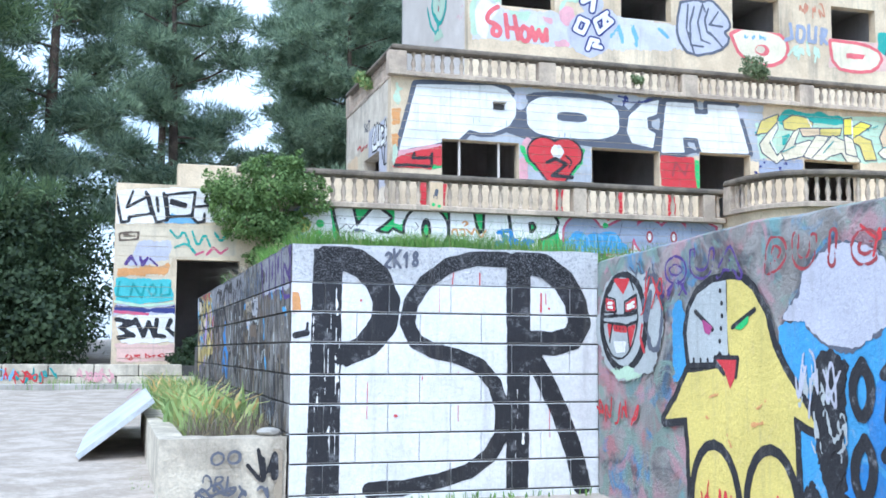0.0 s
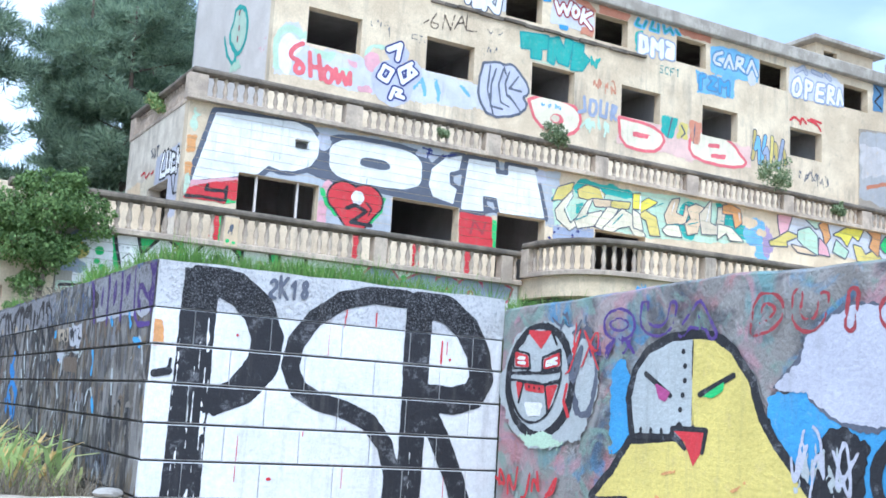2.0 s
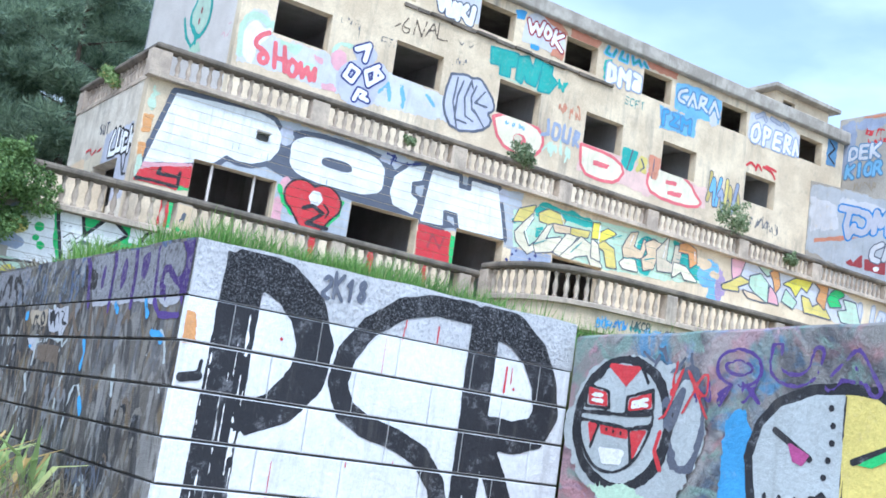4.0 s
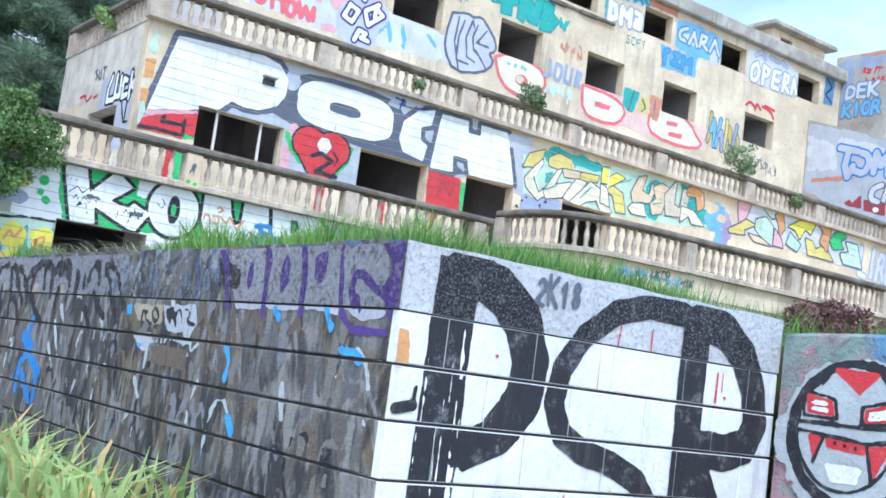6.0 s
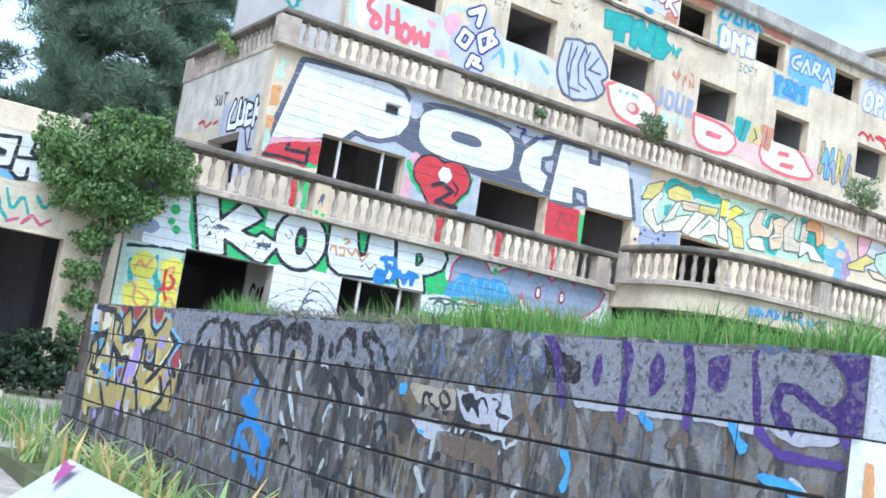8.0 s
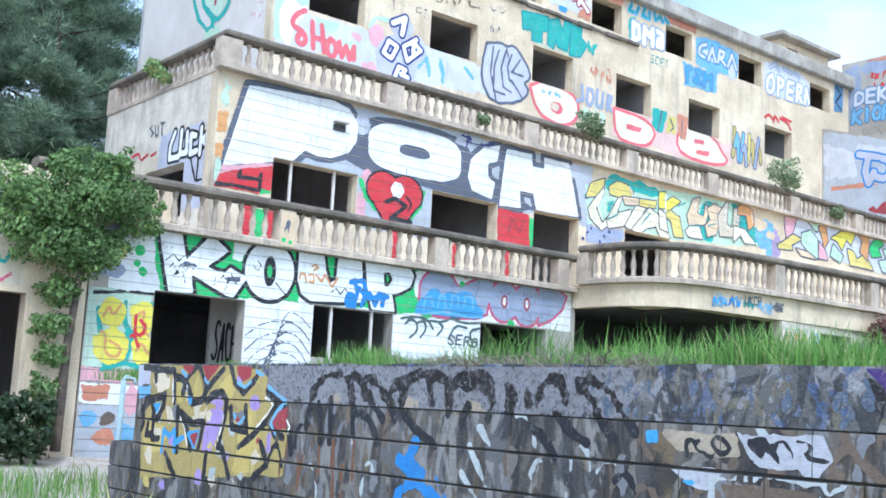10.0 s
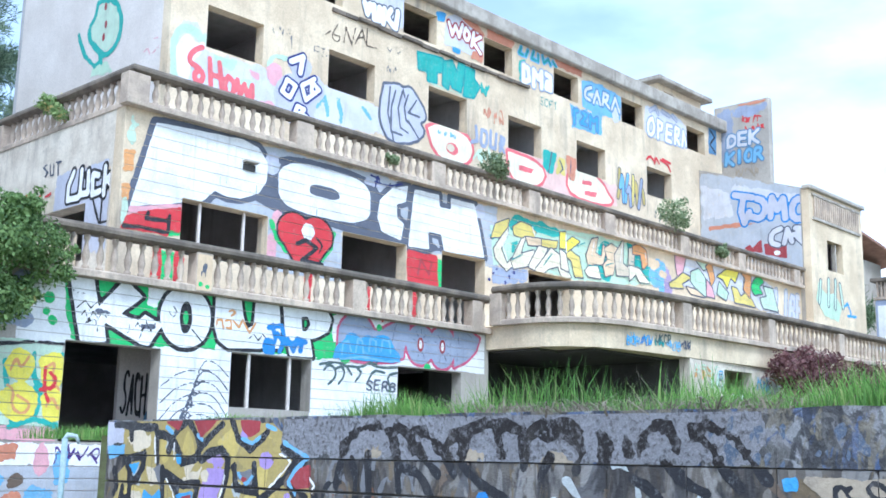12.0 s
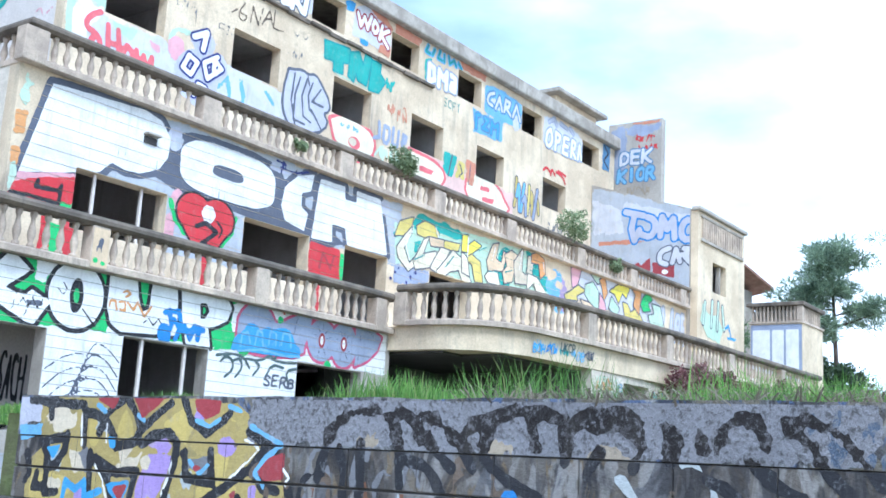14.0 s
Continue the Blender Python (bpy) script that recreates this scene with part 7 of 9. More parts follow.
    fat(s, [[(3.93, 7.92), (3.75, 7.65), (3.75, 7.35), (4.21, 7.34)], [(4.26, 7.91), (4.25, 7.39), (4.57, 7.38), (4.54, 7.83)], [(4.96, 7.69), (4.73, 7.75), (4.75, 7.32), (5.05, 7.35)], [(5.20, 7.82), (5.20, 7.25)], [(5.56, 7.71), (5.29, 7.55), (5.84, 7.15)]], "white", "black", 0.13, 0.06, 0.8, "white jagged letter outlined in black")
    s.coat("black_scrawl", rough(grow(lines_field([[(4.79, 7.23), (5.09, 6.69)], [(5.16, 7.20), (5.15, 6.68), (5.51, 6.69)], [(5.55, 7.14), (5.54, 6.66)], [(5.71, 7.23), (5.87, 6.70)]]), 0.03), 0.015, 9), "black", "", 1.2)
    s.coat("black_scrawl", rough(grow(lines_field([[(2.72, 8.29), (2.58, 8.24), (2.80, 8.10), (2.67, 8.02)], [(2.87, 8.26), (2.92, 8.01), (3.06, 8.01), (3.02, 8.26)], [(3.12, 8.27), (3.36, 8.25)], [(3.22, 8.25), (3.26, 7.97)]]), 0.025), 0.008, 9), "dark", "", 1.2)
    s.coat("red_scrawl", rough(grow(lines_field([[(1.70, 7.69), (2.09, 7.72), (2.25, 7.53), (2.61, 7.63)], [(2.75, 7.56), (3.03, 7.61)]]), 0.03), 0.015, 9), "red", "", 1.3)


def paint_top_floors():
    w = Canvas(W_F, top_wall, [(11.2, 39.1, 9.2, 16.6)], 0.045, 0.006, 11.15, TOP_OPEN, 0.006)
    w.coat("pale_haze", rough(union(poly([(11.32, 12.74), (11.90, 13.00), (12.28, 12.57), (14.02, 12.62), (14.82, 12.32), (16.67, 12.82), (18.48, 12.59), (18.75, 11.77), (16.09, 11.57), (13.34, 11.53), (11.33, 11.54)]), ellipse(11.75, 12.5, 0.5, 0.7)), 0.12, 3), "washblue", "", -0.5)
    w.coat("mint_haze", rough(union(stroke(smooth_line([(11.37, 11.70), (11.26, 12.27), (11.35, 12.78), (11.64, 13.03), (11.99, 12.95), (12.14, 12.76), (12.27, 12.94)]), 0.22), poly([(12.51, 12.54), (13.27, 12.57), (13.11, 12.26), (12.66, 12.29)]), stroke(smooth_line([(14.30, 12.59), (14.35, 12.93), (14.58, 13.11), (14.90, 13.10)]), 0.14), ellipse(13.6, 11.9, 0.3, 0.25)), 0.05, 5), "seafoam", "", 0)
    w.coat("white_fill", rough(poly(smooth_line([(11.43, 11.71), (11.35, 12.30), (11.46, 12.69), (11.72, 12.89), (12.01, 12.68), (12.21, 12.83), (12.23, 12.55), (11.88, 12.14), (11.75, 11.50)], 1)), 0.04, 5), "white", "", 0.1)
    w.coat("pink_haze", rough(union(ellipse(14.55, 12.55, 0.28, 0.35), poly([(13.65, 12.46), (14.07, 12.44), (14.01, 12.23), (13.76, 12.28)]), poly([(14.09, 11.64), (14.46, 11.74), (14.63, 11.54), (14.13, 11.50)])), 0.06, 6), "pink", "", 0.2)
    w.coat("blue_haze", rough(union(stroke([(16.07, 11.98), (16.37, 12.40), (16.50, 11.84)], 0.1), stroke([(16.90, 12.45), (17.02, 11.79)], 0.1), stroke([(17.80, 12.42), (18.15, 12.15)], 0.08)), 0.08, 6), "sky", "", 0.2)
    w.coat("mauve_haze", rough(union(ellipse(16.0, 12.5, 0.35, 0.4), ellipse(15.3, 12.0, 0.75, 0.75), ellipse(15.4, 13.0, 0.45, 0.3)), 0.05, 6), "lilac", "", 0.3)
    fat(w, [smooth_line([(12.15, 12.62), (11.94, 12.50), (11.78, 12.27), (11.81, 12.09), (12.05, 12.07), (12.24, 11.91), (12.19, 11.68), (11.98, 11.68), (11.96, 11.86), (12.09, 11.99)], 1), [(12.40, 12.38), (12.48, 11.66)], [(12.71, 12.35), (12.83, 11.63)], [(12.45, 11.96), (12.80, 11.97)], smooth_line([(13.01, 12.06), (12.89, 11.80), (13.01, 11.56), (13.19, 11.60), (13.22, 11.93), (13.05, 12.04)], 1), [(13.31, 12.04), (13.41, 11.63), (13.54, 11.98), (13.67, 11.63), (13.80, 12.02), (13.82, 11.67)]], "coral", "", 0.15, 0, 1, "red brushed letter")
    fat(w, [[(15.08, 13.07), (15.50, 13.32), (15.42, 12.82)]], "white", "navy", 0.17, 0.06, 1.5, "white figure one outlined in navy")
    fat(w, [[(14.97, 12.51), (15.28, 12.41), (15.08, 12.01), (14.80, 12.12), (14.97, 12.51)]], "white", "navy", 0.13, 0.06, 1.9, "white angular letter O outlined in navy")
    fat(w, [[(15.94, 12.79), (15.50, 12.47), (15.65, 12.08), (16.13, 12.50), (15.87, 12.67), (15.84, 12.39)]], "white", "navy", 0.13, 0.06, 2.3, "white angular letter S outlined in navy")
    fat(w, [[(15.25, 11.51), (15.37, 11.84), (15.62, 11.80), (15.47, 11.63), (15.72, 11.60)]], "white", "navy", 0.13, 0.06, 1.7, "white angular letter R outlined in navy")
    luck = poly(smooth_line([(18.69, 13.36), (19.26, 13.51), (19.48, 13.43), (19.80, 13.56), (20.11, 13.30), (20.48, 12.91), (20.49, 12.67), (20.21, 12.53), (20.50, 12.25), (20.06, 11.85), (19.00, 11.61), (18.57, 12.15), (18.55, 12.75), (18.69, 13.36)], 1))
    w.coat("letter_outline", rough(grow(luck, 0.09), 0.02, 7), "dark", "", 1.0)
    w.coat("letter_block", rough(luck, 0.012, 7), "lilac", "silver lettering block outlined in black", 1.2)
    w.coat("letter_line", rough(grow(lines_field([[(19.17, 13.31), (19.00, 12.72), (19.01, 11.97), (19.49, 11.94)], [(18.93, 13.35), (18.86, 12.51), (19.14, 11.68)], [(19.46, 13.35), (19.29, 12.76), (19.41, 12.17), (19.75, 12.07)], [(19.71, 13.30), (19.55, 12.86), (19.64, 12.45), (19.89, 12.32)], [(20.09, 13.22), (19.73, 12.72), (20.23, 12.70)], [(19.74, 12.47), (20.21, 12.00)], [(19.48, 13.43), (19.57, 13.19)]]), 0.035), 0.012, 8), "dark", "", 1.6)
    # oval, D and B in cream edged with pink
    for k, pts in enumerate(([(20.62, 12.46), (21.08, 12.70), (21.96, 12.68), (22.63, 12.51), (22.75, 12.02), (22.37, 11.62), (21.72, 11.52), (20.93, 11.75)], [(24.53, 12.55), (25.95, 12.53), (26.65, 12.23), (26.33, 11.71), (25.52, 11.59), (24.66, 11.70)], [(28.18, 12.76), (29.45, 12.76), (30.10, 12.50), (30.39, 12.20), (30.83, 11.89), (29.87, 11.67), (28.18, 11.72), (27.84, 12.14)])):
        f = poly(smooth_line([*pts, pts[0]], 1))
        w.coat("letter_outline", rough(grow(f, 0.12), 0.02, 6), "coral", "", 0.5 + 0.1 * k)
        w.coat("letter", rough(f, 0.015, 6), "cream", "cream bubble letter edged in coral", 0.8 + 0.1 * k)
    w.coat("letter_hole", rough(union(ellipse(21.76, 12.01, 0.28, 0.2), poly([(25.14, 12.20), (25.95, 12.21), (25.82, 12.02), (25.14, 12.00)]), poly([(28.81, 12.41), (29.44, 12.45), (29.37, 12.27), (28.80, 12.24)]), poly([(28.94, 12.01), (29.73, 12.08), (29.65, 11.89), (28.94, 11.84)])), 0.03, 8), "coral", "", 1.4)
    w.coat("pale_hole", rough(ellipse(21.68, 12.03, 0.18, 0.13), 0.03, 8), "sandpale", "", 1.6)
    w.tag(61, 21.02, 21.89, 12.3, 12.55, "sky", 0.04, 2, 3)
    w.coat("pink_haze", rough(poly([(24.44, 12.73), (26.46, 12.68), (27.78, 12.59), (30.99, 12.58), (31.05, 11.82), (27.77, 11.54), (26.30, 11.67), (24.45, 11.60)]), 0.1, 5), "blush", "", 0.1)
    for j, (ink, pts) in enumerate((("jade", [(26.49, 13.06), (26.91, 13.07), (27.31, 13.07), (27.17, 12.71), (27.04, 12.27), (26.65, 12.23), (26.46, 12.48)]), ("yellow", [(27.37, 13.01), (27.71, 12.91), (27.77, 12.33), (27.24, 12.35)]), ("rust", [(27.84, 13.11), (28.46, 13.11), (28.32, 12.23), (27.91, 12.28)]))):
        w.coat("colour_block", rough(poly(pts), 0.07, 6), ink, "painted block of colour", 1.2 + 0.2 * j)
    w.coat("block_line", rough(grow(lines_field([[(27.44, 12.85), (27.64, 12.56), (27.44, 12.39)], [(28.12, 13.00), (28.05, 12.26)], [(26.98, 13.04), (26.78, 12.26)]]), 0.03), 0.02, 8), "dark", "", 2.0)
    fat(w, [[(22.89, 13.04), (22.96, 12.55), (22.68, 12.45)], smooth_line([(23.18, 12.99), (23.13, 12.43), (23.42, 12.46), (23.47, 12.98), (23.18, 12.99)], 1), [(23.64, 13.06), (23.62, 12.50), (23.88, 12.48), (23.93, 13.01)], [(24.12, 12.46), (24.17, 12.98), (24.35, 12.94), (24.29, 12.73), (24.11, 12.69), (24.35, 12.47)]], "bluegrey", "", 0.13, 0, 1.5, "slate-blue sprayed letter")
    w.tag(62, 22.8, 24.1, 11.8, 12.45, "mint", 0.08, 1.2, 4)
    # teal letters between the rows
    for k, pts in enumerate(([(20.09, 14.80), (21.23, 14.90), (21.22, 14.46), (20.95, 14.40), (20.97, 14.03), (20.57, 14.01), (20.57, 14.33), (20.16, 14.27)], [(21.29, 14.82), (21.69, 14.97), (21.92, 14.57), (22.02, 14.99), (22.32, 14.96), (22.12, 14.03), (21.71, 14.07), (21.60, 14.33), (21.50, 13.96), (21.26, 14.05)], [(22.35, 14.93), (22.77, 14.93), (22.75, 14.64), (23.04, 14.43), (22.76, 14.00), (22.26, 13.93)])):
        slab_letter(w, pts, "jade", "teal", 0.06, 0.8 + 0.3 * k, "teal sprayed block letter")
    w.coat("pale_line", rough(grow(lines_field([[(20.05, 14.32), (20.54, 14.23), (20.60, 13.95), (20.97, 13.93), (21.23, 13.93), (21.66, 13.96), (22.15, 13.94), (22.82, 13.92)]]), 0.025), 0.01, 9), "seafoam", "", 0.6)
    w.tag(76, 23.1, 23.6, 14.2, 14.6, "jade", 0.1, 1, 2, 4)
    w.tag(72, 23.2, 24.3, 13.3, 13.9, "rust", 0.05, 1, 4)
    # thin tags
    w.coat("thin_scrawl", rough(grow(lines_field([smooth_line([(16.75, 14.68), (16.55, 14.37), (16.58, 14.14), (16.82, 14.18), (16.86, 14.36), (16.64, 14.33)], 1), [(17.00, 14.19), (17.06, 14.71), (17.31, 14.22), (17.44, 14.79)], [(17.44, 14.29), (17.71, 14.84), (17.85, 14.45)], [(17.52, 14.49), (17.82, 14.62)], [(17.92, 14.94), (17.90, 14.36), (18.31, 14.41)], [(16.27, 14.22), (16.48, 14.40)]]), 0.022), 0.008, 9), "brown", "thin brown sprayed tag", 1)
    w.coat("thin_scrawl", rough(grow(lines_field([[(15.91, 13.46), (15.89, 13.76), (16.10, 13.79)], [(15.92, 13.62), (16.07, 13.64)], [(16.14, 13.77), (16.27, 13.80), (16.18, 13.54), (16.33, 13.56)], [(16.37, 13.56), (16.40, 13.81), (16.50, 13.66), (16.57, 13.82), (16.59, 13.59)], [(14.43, 13.99), (14.38, 13.74), (14.50, 13.71)], [(14.58, 13.71), (14.63, 13.98), (14.74, 13.72), (14.77, 13.96)], [(14.86, 13.72), (14.93, 13.98), (15.04, 13.71)], [(15.05, 13.95), (15.08, 13.42)], [(18.62, 13.92), (18.53, 13.75), (18.67, 13.71)], [(18.77, 13.78), (18.81, 14.01), (18.91, 13.78), (18.95, 14.01)], [(19.03, 13.81), (19.14, 14.06), (19.20, 13.79)], [(18.73, 14.60), (18.89, 14.46), (19.02, 14.65)], [(19.12, 14.61), (19.23, 14.49), (19.37, 14.64)]]), 0.014), 0.006, 9), "grey", "thin grey tags", 1.1)
    w.tag(73, 33.6, 35.4, 11.6, 12.3, "grey", 0.04, 1, 5)
    w.letters("SOFT", 26.3, 27.3, 14.65, 14.95, "teal", "", 0.04, 0.0, 1)
    # ochre and blue piece, red tag over the last window
    w.piece(8, 31.07, 32.96, 12.0, 13.3, ["ochre", "sky", "yellow", "bluegrey"], "dark", 4, 0.15, 0.04, 0.8)
    fat(w, [smooth_line([(33.15, 14.12), (33.40, 14.31), (33.64, 14.18)], 1), smooth_line([(33.72, 14.05), (33.81, 14.36), (34.06, 14.12)], 1), [(34.15, 14.29), (34.49, 14.26), (34.74, 14.17), (34.91, 13.97)], [(34.32, 14.37), (34.92, 14.31)]], "red", "", 0.1, 0, 1, "red sprayed tag")
    # pieces between the top windows
    w.coat("white_fill", rough(union(poly([(17.65, 15.75), (19.43, 16.34), (19.44, 15.37), (18.85, 15.32), (17.90, 15.29)]), poly([(21.38, 16.40), (21.98, 16.67), (22.83, 16.45), (23.24, 16.02), (23.13, 15.46), (22.00, 15.41), (21.30, 15.44)])), 0.06, 6), "washblue", "", 0.2)
    fat(w, [[(17.77, 15.70), (17.90, 15.38), (18.00, 15.72)], [(18.16, 15.74), (18.18, 15.31), (18.37, 15.33), (18.40, 15.74)], [(18.59, 15.77), (18.56, 15.28)], [(18.88, 15.83), (18.70, 15.55), (19.00, 15.31)], [(19.17, 15.85), (19.10, 15.30)]], "white", "dark", 0.2, 0.05, 0.8, "pale sprayed letter outlined in dark paint")
    fat(w, [[(21.49, 16.24), (21.66, 15.86), (21.82, 16.22), (21.99, 15.88), (22.15, 16.36)], smooth_line([(22.32, 16.30), (22.21, 15.99), (22.39, 15.84), (22.55, 16.13), (22.32, 16.30)], 1), [(22.72, 16.26), (22.61, 15.75)], [(23.06, 16.20), (22.67, 15.93), (23.07, 15.61)]], "white", "maroon", 0.13, 0.06, 1.2, "white leaning letter outlined in dark red")
    w.coat("red_haze", rough(union(poly([(21.98, 16.67), (22.91, 16.58), (23.41, 16.19), (23.06, 16.29), (22.48, 16.43)]), poly([(23.40, 16.63), (24.85, 16.56), (24.70, 16.20), (23.41, 16.27)]), poly([(27.11, 16.69), (28.84, 16.70), (28.84, 16.34), (27.28, 16.35)]), poly([(22.67, 15.57), (23.25, 15.62), (23.14, 15.31), (22.62, 15.32)])), 0.06, 6), "rust", "", 0.9)
    w.coat("blue_dab", rough(union(poly([(21.68, 15.47), (22.17, 15.50), (22.06, 15.31), (21.68, 15.28)]), poly([(20.84, 16.42), (21.38, 16.50), (21.28, 16.17), (20.98, 16.16)])), 0.05, 6), "azure", "", 1.0)
    fat(w, [[(25.23, 16.48), (25.10, 16.24), (25.35, 16.23)], [(25.60, 16.47), (25.48, 16.22)], [(25.92, 16.52), (25.80, 16.23), (26.05, 16.22)], [(26.18, 16.47), (26.18, 16.21)], [(26.44, 16.50), (26.51, 16.26), (26.77, 16.47), (26.91, 16.29)], [(27.04, 16.46), (27.24, 16.30)]], "teal", "sky", 0.09, 0.05, 1.0, "small teal letter")
    w.coat("teal_haze", rough(poly([(25.10, 15.95), (25.48, 16.12), (25.42, 15.16), (25.11, 15.29)]), 0.06, 7), "jade", "", 0.5)
    fat(w, [[(25.36, 15.85), (25.36, 15.23), (25.68, 15.40), (25.61, 15.80), (25.36, 15.85)], [(25.93, 15.26), (25.93, 15.84), (26.19, 15.58), (26.38, 15.88), (26.38, 15.29)], [(26.64, 15.87), (26.91, 15.82), (26.91, 15.35), (26.64, 15.36), (26.71, 15.59), (26.91, 15.60)]], "white", "bluegrey", 0.2, 0.06, 1.2, "white letter outlined in grey blue")
    w.coat("blue_backing", rough(union(poly([(28.77, 16.28), (29.93, 16.37), (31.37, 16.25), (31.35, 15.28), (30.13, 15.16), (28.83, 15.19)]), poly([(28.13, 15.10), (30.13, 15.16), (30.05, 14.38), (28.19, 14.26)])), 0.08, 5), "sky", "", 0.2)
    w.coat("sky_dab", rough(union(ellipse(29.7, 15.75, 0.5, 0.18), ellipse(31.0, 15.4, 0.25, 0.3)), 0.08, 6), "washblue", "", 0.4)
    fat(w, [smooth_line([(29.41, 16.10), (29.05, 15.96), (28.97, 15.63), (29.33, 15.59)], 1), [(29.55, 15.55), (29.78, 16.06), (29.99, 15.58)], [(30.14, 15.61), (30.22, 16.09), (30.52, 16.07), (30.44, 15.87), (30.22, 15.81), (30.59, 15.59)], [(30.74, 15.58), (30.98, 16.10), (31.28, 15.58)]], "washblue", "steel", 0.12, 0.07, 1.2, "pale blue letter outlined in deep blue")
    fat(w, [[(28.54, 14.99), (28.33, 14.94), (28.33, 14.46)], [(28.83, 14.97), (29.11, 14.96), (28.75, 14.56), (29.11, 14.56)], [(29.32, 14.52), (29.33, 14.96), (29.54, 14.80), (29.76, 14.98), (29.76, 14.49)]], "azure", "steel", 0.12, 0.06, 1.4, "blue letter outlined in steel blue")
    w.coat("pale_haze", rough(poly([(33.05, 16.35), (35.44, 16.46), (36.32, 16.18), (36.19, 15.26), (34.69, 15.12), (33.09, 15.18)]), 0.08, 6), "washblue", "", 0.2)
    fat(w, [smooth_line([(33.61, 15.92), (33.32, 15.75), (33.26, 15.22), (33.59, 15.20), (33.77, 15.58), (33.61, 15.92)], 1), [(34.01, 15.20), (34.03, 15.93), (34.37, 15.86), (34.28, 15.60), (34.02, 15.54)], [(35.06, 15.93), (34.72, 15.90), (34.61, 15.24), (35.00, 15.24)], [(34.70, 15.56), (35.01, 15.58)], [(35.30, 15.26), (35.37, 15.96), (35.64, 15.92), (35.58, 15.66), (35.32, 15.60), (35.66, 15.29)], [(35.88, 15.29), (35.99, 15.91), (36.20, 15.36)]], "white", "bluegrey", 0.16, 0.07, 1.0, "white letter outlined in grey blue")
    fat(w, [[(33.45, 16.21), (33.88, 16.46), (34.04, 16.22)], [(34.39, 16.40), (34.91, 16.33)], [(35.17, 16.40), (35.43, 16.26)]], "lilac", "bluegrey", 0.12, 0.05, 0.7, "pale arrow shape")
    w.coat("blue_panel", rough(poly([(38.07, 16.65), (38.76, 16.71), (38.69, 15.46), (38.06, 15.42)]), 0.05, 8), "steel", "", 0.8)
    w.coat("panel_line", rough(grow(lines_field([[(38.21, 16.53), (38.58, 16.25), (38.18, 15.86), (38.60, 15.59)]]), 0.04), 0.02, 8), "black", "", 1.2)
    # tree-like sketch on the side
    t = Canvas(WSIDE_F, top_side, [(0.2, 7.8, 9.2, 16.6)], 0.045, 0.006, first=0.006)
    crown = poly(smooth_line([(4.23, 13.53), (4.11, 13.93), (4.44, 14.18), (4.55, 14.65), (5.48, 14.39), (5.85, 13.80), (5.86, 13.34), (5.62, 12.99), (5.12, 12.85), (4.72, 13.11), (4.23, 13.53)], 1))
    t.coat("mint_fill", rough(grow(crown, -0.1), 0.06, 5), "mint", "", 0)
    t.coat("green_sketch", rough(union(lambda U, V: np.abs(crown(U, V)) - 0.09, stroke([(3.56, 13.88), (3.99, 13.13), (4.61, 12.68), (4.89, 12.78)], 0.14), stroke([(4.57, 13.31), (4.96, 12.69)], 0.1)), 0.04, 6), "jade", "teal sketch of a tree", 0.5)
    t.coat("green_fill", rough(poly([(4.51, 12.70), (5.26, 12.69), (5.61, 12.28), (4.41, 12.40)]), 0.06, 6), "seafoam", "", 0.3)
    t.coat("red_dot", union(*[ellipse(*q, 0.07, 0.12) for q in ((4.96, 14.34), (5.04, 13.79), (4.97, 13.44))]), "maroon", "", 0.8)
    t.coat("pink_scrawl", rough(grow(lines_field([[(7.11, 12.49), (7.29, 12.55), (7.42, 12.32)], [(7.53, 12.34), (7.90, 12.51)], [(7.42, 12.75), (7.74, 12.73)]]), 0.02), 0.01, 8), "pink", "", 0.4)


def paint_posts():
    low = bpy.data.objects["balustrade.001"]
    p = Canvas(wall_frame((8.28, 25.17, 0), (1, 0)), low, [(-0.165, 0.165, 5.17, 5.84)], 0.03, 0.002, first=0.004)
    p.coat("peach_coat", rough(rect(-0.2, 0.2, 5.1, 5.9), 0.03, 9), "peach", "", 0)
    p.tag(201, -0.1, 0.1, 5.4, 5.75, "dark", 0.02, 1, 2, 5)
    p.coat("green_spot", union(ellipse(-0.08, 5.28, 0.05, 0.05), ellipse(0.07, 5.25, 0.05, 0.04)), "green", "", 1)


paint_posts()
paint_psr()
paint_wing()
paint_mural()
paint_ground_floor()
paint_middle_floor()
paint_top_floors()


